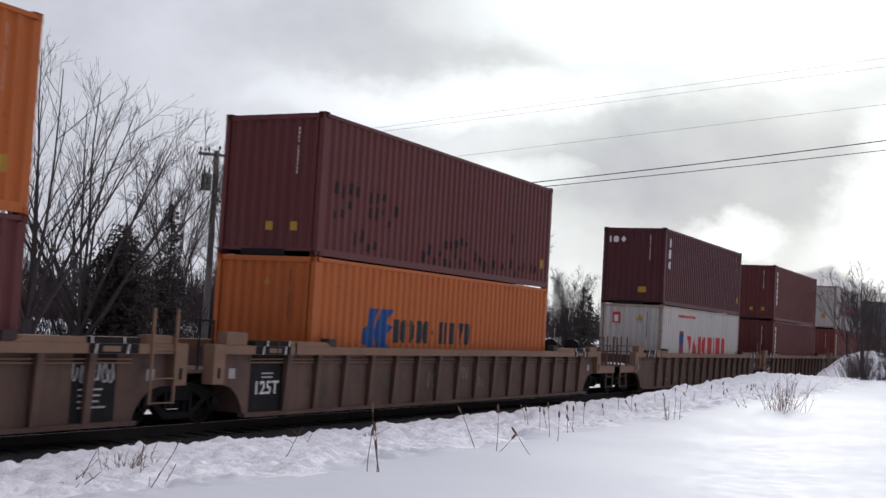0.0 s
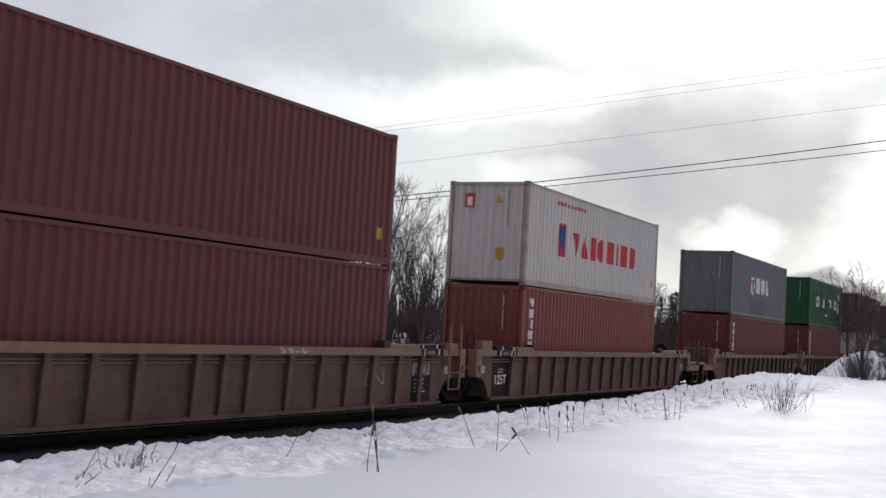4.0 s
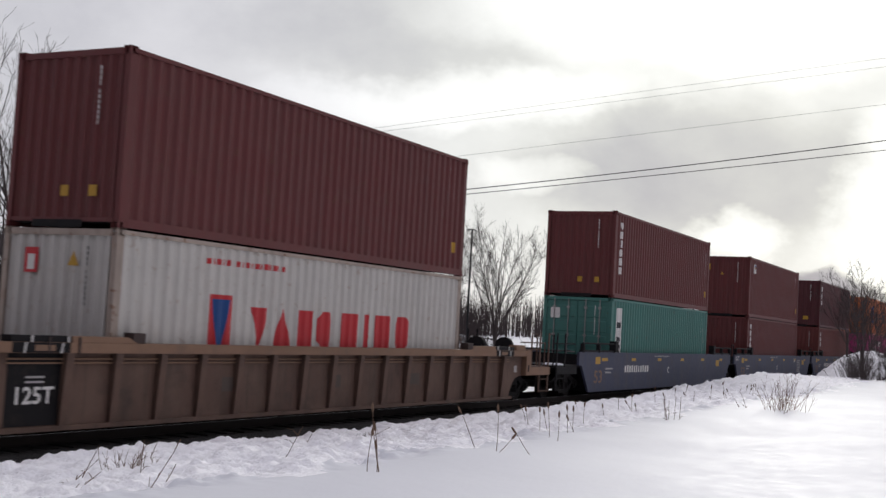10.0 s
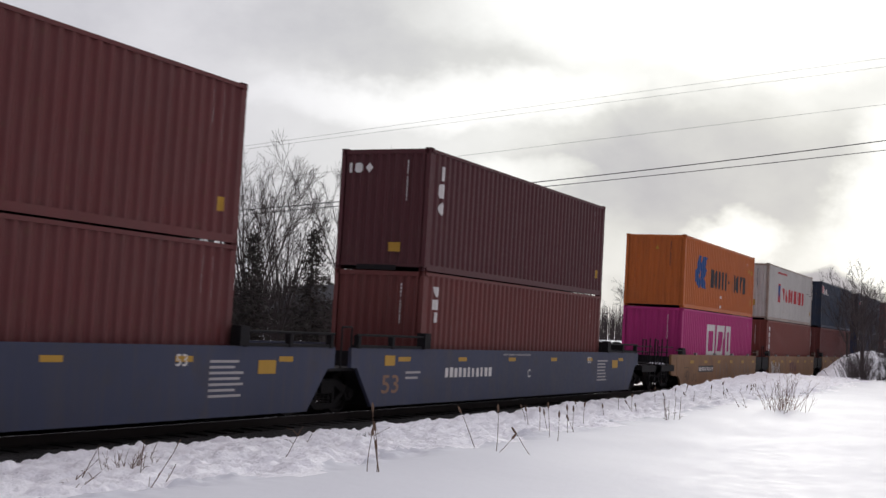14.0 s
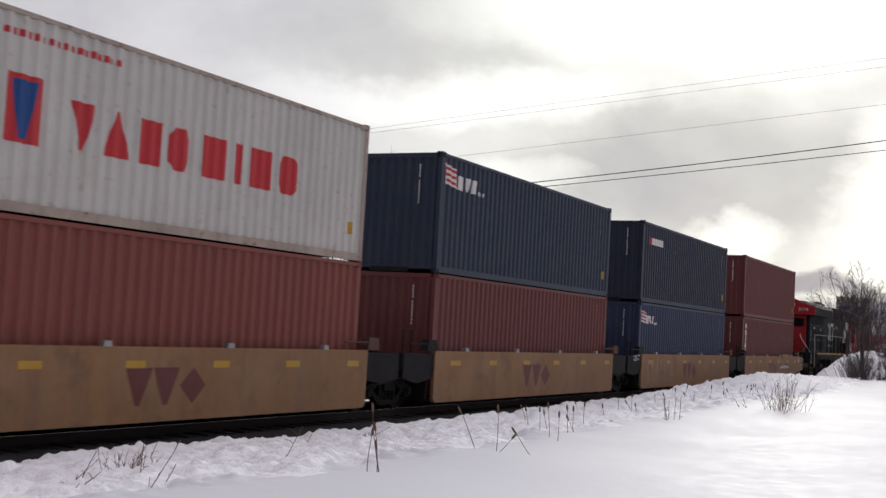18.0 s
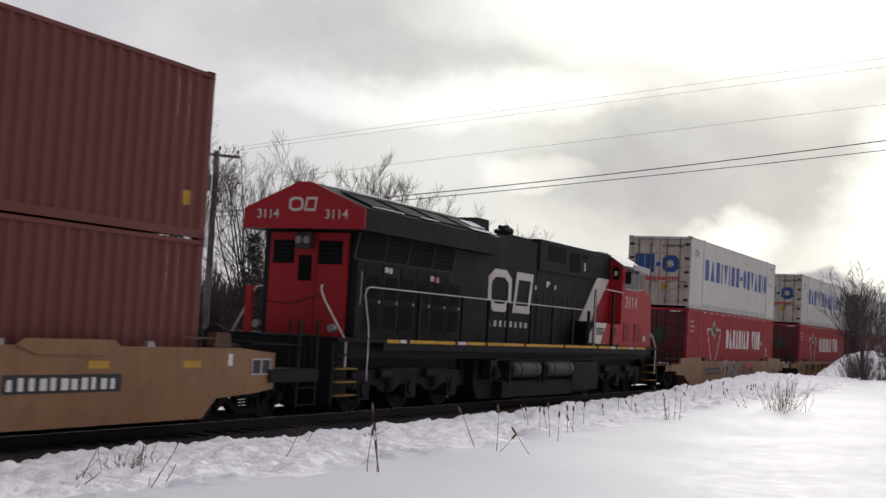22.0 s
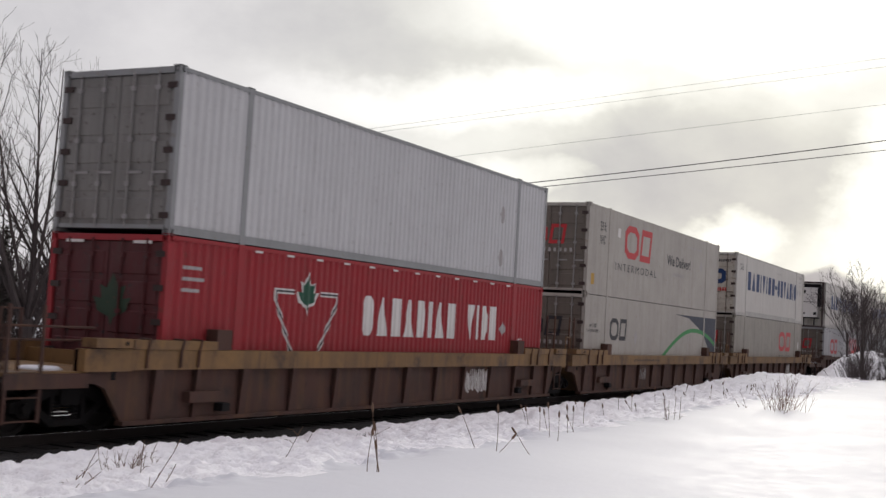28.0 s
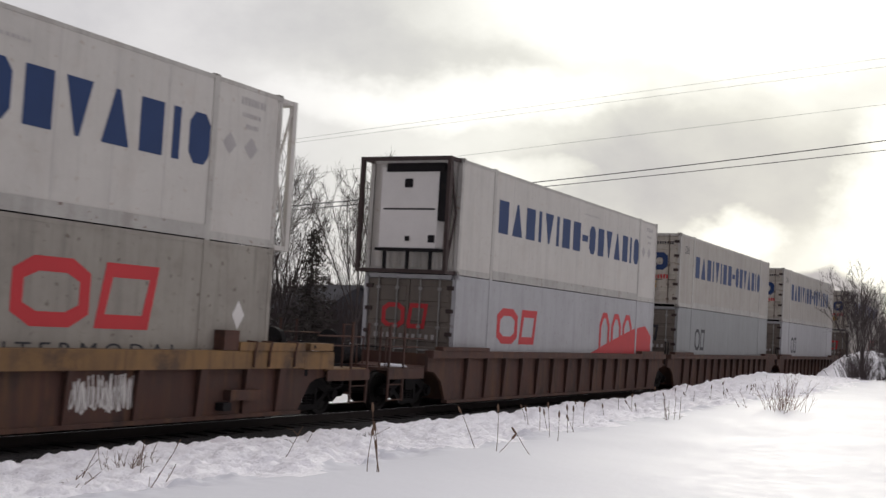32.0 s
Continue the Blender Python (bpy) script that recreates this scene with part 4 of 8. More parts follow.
def line_box(x, upper, mat=None, variant="red"):
    """Grey-white 53-foot box of the railway's own fleet."""
    z = HIGH if upper else LOW
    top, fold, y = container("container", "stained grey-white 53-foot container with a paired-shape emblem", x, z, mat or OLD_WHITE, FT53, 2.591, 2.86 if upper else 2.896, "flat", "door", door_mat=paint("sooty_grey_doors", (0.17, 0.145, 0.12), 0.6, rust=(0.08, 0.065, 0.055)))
    if variant == "upper":
        mark("emblem", ribbon(3.54, 1.39, 3.03, 1.13, 0.22), red_decal, top, fold, y, "large red paired-shape emblem")
        mark("painted_word", lambda b: shifted(text_bm("INTERMODAL", 0.25, 4.55, 0.0, 1.45), 2.66, 0.93), black_decal, top, fold, y, "black lettering: INTERMODAL")
        mark("slogan", lambda b: shifted(text_bm("We Deliver!", 0.40, 3.22, 0.02), 8.50, 1.50), black_decal, top, fold, y, "black lettering: We Deliver!")
        mark("small_print", lambda b: bar_word(b, 9.36, 1.13, 9, 0.15, 0.17, 0.5), grey_decal, top, fold, y)
        mark("size_lettering", lambda b: shifted(text_bm("53 ft", 0.30, 0.56, 0.01), 1.05, 2.08), black_decal, top, fold, y)
        mark("size_lettering", lambda b: shifted(text_bm("XHC", 0.28, 0.52, 0.01), 1.05, 1.66), black_decal, top, fold, y)
        mark("warning_plate", lambda b: flat_rect(b, 0.38, 0.66, 0.33, 0.68), yellow_decal, top, fold, y)
        mark("label_plate", lambda b: flat_rect(b, 2.80, 3.06, 2.02, 2.32), white_decal, top, fold, y)
        mark("placard", lambda b: flat_poly(b, ((13.1, 1.74), (13.34, 2.0), (13.58, 1.74), (13.34, 1.50))), grey_decal, top, fold, y)
        mark("small_print", lambda b: bar_word(b, 11.3, 2.35, 20, 0.09, 0.11), grey_decal, top, fold, y)
    elif variant == "green":
        mark("emblem", ribbon(2.40, 1.50, 1.73, 0.72, 0.14), black_decal, top, fold, y, "black paired-shape emblem")
        mark("placard", lambda b: flat_poly(b, ((4.92, 1.63), (5.14, 1.89), (5.36, 1.63), (5.14, 1.38))), grey_decal, top, fold, y)
        mark("dark_corner", lambda b: flat_poly(b, ((9.95, 2.60), (FT53 - 0.12, 2.60), (FT53 - 0.12, 0.9), (15.12, 1.21), (14.3, 1.75), (13.29, 2.17), (11.86, 2.50))), DARK_NAVY, top, fold, y, "dark blue corner field")
        mark("green_arc", lambda b: stroke(b, [(8.3 + i * 0.545, 0.93 + 1.10 * math.sin(min(1.0, i / 8) * 1.571) - 0.012 * max(0, i - 8) ** 2.1) for i in range(15)], 0.16), green_decal, top, fold, y - 0.003, "green painted arc")
        mark("size_lettering", lambda b: shifted(text_bm("HI-CUBE", 0.12, 0.62, 0.0), 0.48, 1.88), black_decal, top, fold, y)
        mark("size_lettering", lambda b: shifted(text_bm("CHASSIS REQUIRED", 0.12, 1.14, 0.0), 0.22, 1.70), black_decal, top, fold, y)
    elif variant == "red":
        mark("emblem", ribbon(9.95, 1.32, 3.08, 1.02, 0.22), red_decal, top, fold, y, "large red paired-shape emblem")
        mark("painted_word", lambda b: shifted(text_bm("INTERMODAL", 0.24, 4.3, 0.0, 1.45), 9.35, 0.86), black_decal, top, fold, y)
        mark("placard", lambda b: flat_poly(b, ((15.02, 1.64), (15.2, 1.9), (15.38, 1.64), (15.2, 1.38))), white_decal, top, fold, y)
    elif variant == "logo":
        mark("emblem", ribbon(2.5, 1.27, 2.7, 0.94, 0.20), red_decal, top, fold, y, "large red paired-shape emblem")
        mark("red_field", lambda b: flat_poly(b, ((9.4, 1.0), (15.9, 0.95), (15.9, 1.7), (15.2, 2.05), (13.8, 1.9), (11.0, 1.35))), red_decal, top, fold, y, "red painted field")
        for i in range(3):
            mark("arch_mark", lambda b: stroke(b, ((10.5 + i * 1.15, 1.1), (10.5 + i * 1.15, 1.95), (10.75 + i * 1.15, 2.28), (11.05 + i * 1.15, 2.28), (11.3 + i * 1.15, 1.95), (11.3 + i * 1.15, 1.1)), 0.18),
                 red_decal, top, fold, y - 0.003 - i * 0.001)
    else:
        mark("emblem", ribbon(2.6, 1.25, 1.5, 0.85, 0.13), black_decal, top, fold, y, "black paired-shape emblem")
    emb = black_decal if variant in ("green", "dark") else red_decal
    end_mark("emblem", ribbon(-0.75, 1.55, 1.3, 0.62, 0.11), emb, top, x=0.010)
    end_mark("small_lettering", lambda b: bar_word(b, -0.95, 1.3, 10, 0.13, 0.18), grey_decal, top, x=0.010)
    return top


# ---- well cars ----
CAR_BROWN = material("dusty_brown_paint", (0.098, 0.058, 0.044), 0.75, spread=0.3, scale=1.3, bump=0.006, second=(0.045, 0.032, 0.027), second_amount=0.85, streak=(0.045, 0.032, 0.026), streak_amount=0.65,
                     dust=(0.17, 0.112, 0.082), dust_amount=0.45)
CAR_SILL = material("tan_sill_paint", (0.20, 0.120, 0.078), 0.75, spread=0.3, scale=1.5, second=(0.13, 0.09, 0.07), second_amount=0.6)
CAR_BLUE = material("faded_blue_paint", (0.038, 0.044, 0.078), 0.6, spread=0.25, scale=1.3, second=(0.05, 0.045, 0.05), second_amount=0.6, streak=(0.07, 0.06, 0.06), streak_amount=0.4)
CAR_TAN = material("weathered_yellow_paint", (0.225, 0.118, 0.050), 0.65, spread=0.25, scale=1.2, bump=0.004, second=(0.13, 0.065, 0.045), second_amount=0.75, streak=(0.14, 0.075, 0.05), streak_amount=0.55, dust=(0.24, 0.16, 0.11), dust_amount=0.4)
CAR_DULL = material("faded_tan_paint", (0.225, 0.138, 0.072), 0.7, spread=0.3, scale=1.2, bump=0.004, second=(0.10, 0.068, 0.055), second_amount=0.8, streak=(0.12, 0.08, 0.06), streak_amount=0.6)
CAR_YELLOW = material("dirty_yellow_paint", (0.215, 0.122, 0.048), 0.65, spread=0.3, scale=1.3, bump=0.005, second=(0.055, 0.034, 0.026), second_amount=0.95, streak=(0.085, 0.05, 0.034), streak_amount=0.65, dust=(0.07, 0.048, 0.036), dust_amount=0.5)
CAR_RUST = material("rust_brown_paint", (0.075, 0.036, 0.027), 0.75, spread=0.4, scale=1.4, bump=0.006, second=(0.028, 0.020, 0.018), second_amount=0.85, streak=(0.15, 0.075, 0.032), streak_amount=0.5, dust=(0.045, 0.035, 0.032), dust_amount=0.5)

WHEEL_R = 0.42


def wheelset_mesh(bm, r=WHEEL_R):
    """One axle along y with two flanged wheels."""
    tube_into(bm, (0, -0.95, 0), (0, 0.95, 0), 0.085, sides=10)
    for s in (-1, 1):
        y = 0.7525 * s
        rings = []
        for rad, off in ((0.09, -0.09), (0.16, -0.03), (r - 0.09, -0.03), (r - 0.06, -0.068), (r - 0.001, -0.068), (r + 0.002, 0.045), (r + 0.03, 0.05), (r + 0.03, 0.072), (r - 0.06, 0.072), (0.16, 0.05), (0.09, 0.09)):
            rings.append([bm.verts.new((rad * math.cos(i * math.tau / 28), y - s * off * -1 * -1, rad * math.sin(i * math.tau / 28))) for i in range(28)])
        for a, b in zip(rings, rings[1:]):
            for i in range(28):
                bm.faces.new((a[i], a[(i + 1) % 28], b[(i + 1) % 28], b[i]))
        for k in range(4):
            an = k * math.tau / 4
            cx, cz = 0.25 * math.cos(an), 0.25 * math.sin(an)
            box_into(bm, cx - 0.03, cx + 0.03, y + s * 0.035 - 0.012, y + s * 0.035 + 0.012, cz - 0.03, cz + 0.03)


def sideframe_mesh(bm, s):
    """The cast side of a freight truck, with openings for bolster and springs."""
    y0, y1 = sorted((s * 0.92, s * 1.08))
    top = [(-1.12, 0.50), (-0.80, 0.60), (-0.40, 0.74), (0.40, 0.74), (0.80, 0.60), (1.12, 0.50)]
    low = [(1.12, 0.36), (0.72, 0.42), (0.36, 0.60), (-0.36, 0.60), (-0.72, 0.42), (-1.12, 0.36)]
    prism_into(bm, top + low, y0, y1)
    prism_into(bm, [(-0.74, 0.44), (-0.66, 0.50), (-0.28, 0.24), (0.28, 0.24), (0.66, 0.50), (0.74, 0.44), (0.36, 0.14), (-0.36, 0.14)], y0, y1)
    for x0 in (-0.36, 0.28):
        box_into(bm, x0, x0 + 0.08, y0 + 0.004, y1 - 0.004, 0.2, 0.64)
    for x0 in (-0.89, 0.89):
        tube_into(bm, (x0, y0 - 0.02, 0.42), (x0, y1 + 0.02, 0.42), 0.145, sides=14)
        tube_into(bm, (x0, s * 1.11 - 0.05, 0.42), (x0, s * 1.11 + 0.03, 0.42), 0.09, sides=10)


def truck(parent, x, X0):
    """A two-axle freight truck under a car."""
    tr = put_mesh("truck", shared("bolster", lambda b: box_into(b, -0.2, 0.2, -1.12, 1.12, 0.46, 0.70), "truck"), truck_steel, parent, at=(x, 0, 0))
    for s in (-1, 1):
        put_mesh("sideframe", shared(("sideframe", s), lambda b: sideframe_mesh(b, s), "sideframe"), truck_steel, tr)
    for s in (-1, 1):
        for x0 in (-0.18, 0.0, 0.18):
            put_mesh("spring", shared(("spring", s, x0), lambda b: [tube_into(b, (x0, s, 0.25 + i * 0.055), (x0, s, 0.285 + i * 0.055), 0.075, sides=10) for i in range(5)], "spring"), truck_steel, tr)
    for dx in (-0.89, 0.89):
        ws = put_mesh("wheelset", shared("wheelset", wheelset_mesh, "wheelset", False), wheel_steel, tr, at=(dx, 0, WHEEL_R))
        ROLLERS.append((ws, dx, WHEEL_R, WHEEL_R, X0 + x + dx))
    return tr


def beam_ladder(bm, xa, xb, y, z0, z1, rungs, r=0.024):
    """Two upright bars with a few thin rungs."""
    for xx in (xa, xb):
        box_into(bm, xx - r, xx + r, y - 0.018, y + 0.018, z0, z1)
    for z in rungs:
        tube_into(bm, (xa, y, z), (xb, y, z), 0.014, sides=6)


# per look: top edge, sill height, wall plane, ends of the side plate at a shared truck and at a free end, wheel cut-out, leading edges of the ribs
BROWN_RIBS = [2.55 + i * 1.037 for i in range(16)]
MIDDLE_RIBS = (2.54, 3.61, 4.67, 5.70, 6.65, 7.66, 9.10, 9.85, 10.60, 11.85, 12.93, 13.95, 14.97, 16.06, 17.10)
CAR_SHAPES = {
    "brown": dict(top=1.40, sill=0.145, wall=1.385, near=0.31, free=-0.20, cut=((0.0, 0.73), (0.46, 0.72), (0.72, 0.66), (0.90, 0.52), (1.03, 0.34), (1.10, 0.16)), ribs=BROWN_RIBS, rib_wide=0.15),
    "rust": dict(top=1.31, sill=0.31, wall=1.40, near=0.23, free=-0.20, cut=((0.0, 0.82), (0.42, 0.78), (0.62, 0.70), (1.02, 0.16)), ribs=(1.42, 2.46, 3.74, 5.30, 6.84, 8.38, 9.78, 11.24, 12.70, 14.22, 15.75, 17.05, 18.06), rib_wide=0.10),
    "yellow": dict(top=1.07, sill=0.17, wall=1.40, near=0.20, free=0.20, cut=((0.0, 0.70), (0.30, 0.68), (0.62, 0.62), (0.84, 0.50), (0.98, 0.34), (1.06, 0.16)), ribs=(3.40, 5.29, 7.11, 8.43, 9.63, 10.87, 12.40, 14.25, 16.15), rib_wide=0.13),
    "plum": dict(top=1.36, sill=0.16, wall=1.40, near=0.30, free=0.30, cut=((0.0, 0.90), (0.35, 0.86), (0.70, 0.66), (1.0, 0.16)), ribs=[2.2 + i * 1.13 for i in range(14)], rib_wide=0.12),
    "blue": dict(top=1.40, sill=0.10, wall=1.44, near=0.36, free=0.30, cut=((0.0, 0.99), (0.25, 0.98), (0.92, 0.16)), ribs=(), rib_wide=0.0),
    "tan": dict(top=1.36, sill=0.10, wall=1.44, near=-0.10, free=-0.30, cut=((0.06, 0.64), (0.34, 0.56), (1.02, 0.54), (1.24, 0.42), (1.44, 0.16)), ribs=(), rib_wide=0.0),
    "tan_single": dict(top=1.11, sill=0.10, wall=1.44, near=-0.13, free=-0.13, cut=((0.0, 0.59), (1.13, 0.56), (2.08, 0.14)), ribs=(), rib_wide=0.0)}


def well_car(X, span, look_kind, first, last, label, fronts):
    """One unit of a well car. X: the leading truck's centre at the start; span: to the trailing one."""
    car = thing("well_car", label, "railway car", "well cars of the train", at=(X, HALF, 0))
    MOVERS.append((car, X, HALF, 0))
    side_m, sill_m, end_m = {"brown": (CAR_BROWN, CAR_SILL, CAR_BROWN), "blue": (CAR_BLUE, black_steel, black_steel), "tan": (CAR_TAN, CAR_TAN, black_steel),
                             "yellow": (CAR_YELLOW, CAR_YELLOW, CAR_YELLOW), "rust": (CAR_RUST, CAR_YELLOW, CAR_YELLOW), "tan_single": (CAR_DULL, CAR_DULL, CAR_YELLOW),
                             "plum": (CAR_RUST, CAR_RUST, CAR_RUST)}[look_kind]
    shape = CAR_SHAPES[look_kind]
    top_z, sill_h, wall_y = shape["top"], shape["sill"], shape["wall"]
    ribbed = bool(shape["ribs"])
    a0 = shape["free"] if first else shape["near"]
    b1 = span - (shape["free"] if last else shape["near"] + 0.05)
    a1, b0 = a0 + shape["cut"][-1][0], b1 - shape["cut"][-1][0]
    key = (look_kind, span, first, last)

    def wall(bm, sign):
        y0, y1 = sorted((sign * wall_y, sign * (wall_y - 0.08)))
        if look_kind == "tan" and not first:
            front = [(1.53, top_z), (1.53, 0.24), (1.62, 0.16)]
        elif look_kind == "tan_single":
            front = [(a0, 0.99)] + [(a0 + x, z) for x, z in shape["cut"]]
        else:
            front = [(a0, top_z)] + [(a0 + x, z) for x, z in shape["cut"]]
        if look_kind == "tan" and not last:
            rear = [(span - 1.64, 0.16), (span - 1.55, 0.24), (span - 1.55, top_z)]
        elif look_kind == "tan":
            rear = [(span - 1.78, 0.16), (span - 1.42, 0.49), (span - 0.24, 0.56), (span + 0.26, 0.63), (span + 0.26, top_z - 0.08), (span - 0.8, top_z)]
        elif look_kind == "tan_single":
            rear = [(b1 - x, z) for x, z in reversed(shape["cut"])] + [(b1, 0.99), (b1 - 0.62, 1.02), (b1 - 0.64, 1.22), (b1 - 2.2, 1.25), (b1 - 3.5, 1.27), (b1 - 3.66, top_z),
                                                                       (a0 + 3.66, top_z), (a0 + 3.5, 1.27), (a0 + 2.2, 1.25), (a0 + 0.64, 1.22), (a0 + 0.62, 1.02)]
        else:
            rear = [(b1 - x, z) for x, z in reversed(shape["cut"])] + [(b1, top_z)]
        prism_into(bm, front + rear, y0, y1)
    for sign in (-1, 1):
        put_mesh("side_wall", shared(("well", *key, sign), lambda b: wall(b, sign), "side_wall"), side_m, car)

        def sill(bm):
            y0, y1 = sorted((sign * 1.30, sign * 1.53))
            box_into(bm, a0 + 0.02, b1 - 0.02, y0, y1, top_z - sill_h, top_z + 0.008)
            bevelled(bm, 0.012)
        if ribbed:
            put_mesh("top_sill", shared(("sill", *key, sign), sill, "top_sill"), sill_m, car)

        def foot(bm):
            y0, y1 = sorted((sign * 1.30, sign * 1.47))
            box_into(bm, a1 - 0.04, b0 + 0.04, y0, y1, 0.13, 0.20)
        if ribbed:
            put_mesh("bottom_sill", shared(("foot", *key, sign), foot, "bottom_sill"), side_m, car)
    # upright ribs, deeper at the top than at the foot
    if ribbed:
        def rib(bm, sign, wide):
            vs = []
            for z, yo in ((0.195, sign * 1.455), (top_z - sill_h + 0.004, sign * 1.525)):
                vs.append([bm.verts.new((xx, yy, z)) for xx, yy in ((0.02, sign * (wall_y - 0.005)), (wide - 0.02, sign * (wall_y - 0.005)), (wide, yo), (0.0, yo))])
            for i in range(4):
                bm.faces.new((vs[0][i], vs[0][(i + 1) % 4], vs[1][(i + 1) % 4], vs[1][i]))
            bm.faces.new(vs[0]), bm.faces.new(vs[1])
        for sign in (-1, 1):
            for x in (MIDDLE_RIBS if look_kind == "brown" and not first and not last else shape["ribs"]):
                if x > b0 - 0.2:
                    continue
                wide = shape["rib_wide"]
                strong = look_kind == "rust" and any(abs(x - q) < 0.05 for q in (1.42, 3.74, 9.78, 15.75, 18.06))
                if strong:
                    wide = 0.19
                me = shared(("rib", look_kind, sign, wide), lambda b: rib(b, sign, wide), "rib")
                put_mesh("rib", me, side_m, car, at=(x, 0, 0))

        def inner_line(bm, z):
            tube_into(bm, (a1 + 0.1, -wall_y - 0.03, z), (b0 - 0.1, -wall_y - 0.03, z), 0.014, sides=6)
        if look_kind == "brown":
            for z in (top_z - sill_h - 0.09, top_z - sill_h - 0.15):
                put_mesh("pipe", shared(("pipe", *key, z), lambda b: inner_line(b, z), "pipe"), CAR_SILL, car)
    # floor and bulkheads
    put_mesh("well_floor", shared(("wfloor", span), lambda b: box_into(b, 1.56, span - 1.56, -1.36, 1.36, 0.17, 0.26), "well_floor"), black_steel, car)
    for xa, nm in ((1.38, "l"), (span - 1.46, "t")):
        put_mesh("bulkhead", shared(("bulk", span, nm, top_z), lambda b: box_into(b, xa, xa + 0.08, -1.30, 1.30, 0.20, top_z - 0.1), "bulkhead"), end_m, car)

    def deck(bm, x0, x1):
        box_into(bm, x0, x1, -0.62, 0.62, 0.74, 0.92)
        box_into(bm, x0 + 0.3, x1 - 0.1, -1.30, 1.30, 0.92, 0.98)
        bevelled(bm, 0.015)
    if look_kind == "tan":
        def end_box(bm, x0, x1, s):
            y0, y1 = sorted((s * 1.22, s * 1.40))
            prism_into(bm, ((x0, 1.30), (x0, 0.74), ((x0 + x1) / 2, 0.62), (x1, 0.60 if x1 - x0 > 2 else 0.74), (x1, 1.30)), y0, y1)
        for s in (-1, 1):
            if not first:
                put_mesh("end_frame", shared(("endbox", "l", s), lambda b: end_box(b, 0.10, 1.525, s), "end_frame"), black_steel, car, "black end frame over the shared truck")
            if not last:
                put_mesh("end_frame", shared(("endbox", span, s), lambda b: end_box(b, span - 1.545, span - 0.12, s), "end_frame"), black_steel, car, "black end frame over the shared truck")
    lead_x, trail_x = (-1.15 if first else -0.30), (span + 1.15 if last else span + 0.30)
    put_mesh("end_deck", shared(("deck", span, first, "l"), lambda b: deck(b, lead_x, 1.36), "end_deck"), end_m, car)
    put_mesh("end_deck", shared(("deck", span, last, "t"), lambda b: deck(b, span - 1.36, trail_x), "end_deck"), end_m, car)
    # end plates, stop blocks, straps and folding guides on the near top edge
    box_part = lambda name, mat, x0, x1, y0, y1, z0, z1, w=0.012, text="": part(name, bevelled(boxed(x0, x1, y0, y1, z0, z1), w), mat, car, text)
    if look_kind == "brown":
        for x, s in ((a0, 1), (b1, -1)):
            q, r = sorted((x - s * 0.01, x + s * 0.30))
            box_part("end_plate", CAR_SILL, q, r, -1.535, -1.30, 0.74, top_z + 0.02)
            q, r = sorted((x + s * 0.11, x + s * 0.18))
            box_part("slot", black_steel, q, r, -1.541, -1.50, 0.84, 1.02, 0.003)
            q, r = sorted((x + s * 0.36, x + s * 0.95))
            box_part("stop_block", CAR_SILL, q, r, -1.50, -1.28, top_z + 0.01, top_z + (0.24 if s > 0 else 0.15))
            q, r = sorted((x + s * 1.16, x + s * 2.30))
            box_part("hinge_pad", black_steel, q, r, -1.525, -1.32, top_z + 0.01, top_z + 0.10)
            q, r = sorted((x + s * 2.33, x + s * 3.72))
            bm = bmesh.new()
            prism_into(bm, ((q, top_z + 0.01), (r, top_z + 0.01), (r - (0.2 if s > 0 else 0), top_z + 0.10), (q + (0.2 if s < 0 else 0), top_z + 0.10)), -1.52, -1.33)
            part("guide", bevelled(bm, 0.01), CAR_SILL, car)
            box_part("guide_lock", casting_mat, x + s * 3.78 - 0.14, x + s * 3.78 + 0.14, -1.50, -1.30, top_z + 0.01, top_z + 0.17, 0.03)
            q, r = sorted((x + s * 1.18, x + s * 2.28))
            box_part("black_band", black_steel, q, r, -1.534, -1.528, top_z - sill_h + 0.004, top_z + 0.004, 0.001, "black paint across the sill")
            for k in (1.42, 2.12):
                bm = bmesh.new()
                rod_path(bm, [(x + s * k - 0.03, -1.545, top_z - sill_h), (x + s * k, -1.545, top_z)], 0.016)
                rod_path(bm, [(x + s * (k + 0.10), -1.54, top_z + 0.01), (x + s * (k + 0.11), -1.535, top_z + 0.105)], 0.016)
                part("grip", bm, white_decal, car, "white painted hand grip")
            q, r = sorted((x + s * 1.60, x + s * 1.98))
            box_part("sill_patch", CAR_SILL, q, r, -1.538, -1.533, top_z - sill_h + 0.03, top_z - 0.03, 0.001)
            q, r = sorted((x + s * 0.62, x + s * 0.80))
            box_part("label_plate", grey_decal, q, r, -wall_y - 0.006, -wall_y + 0.01, 0.82, 1.0, 0.001)
    elif look_kind == "rust":
        for x, s in ((a0, 1), (b1, -1)):
            q, r = sorted((x, x + s * 1.05))
            box_part("end_plate", CAR_YELLOW, q, r, -1.534, -1.31, 0.98, top_z - 0.01)
            q, r = sorted((x + s * 0.16, x + s * 0.96))
            br = box_part("bracket", CAR_YELLOW, q, r, -1.60, -1.30, top_z + 0.03, top_z + 0.17)
            bm = bmesh.new()
            tube_into(bm, (x + s * 0.82, -1.61, top_z + 0.10), (x + s * 0.82, -1.56, top_z + 0.10), 0.034, sides=10)
            part("pin_hole", bm, black_steel, br)
            q, r = sorted((x + s * 1.05, x + s * 3.12))
            g = box_part("guide", CAR_YELLOW, q, r, -1.55, -1.30, top_z + 0.012, top_z + 0.16, 0.03)
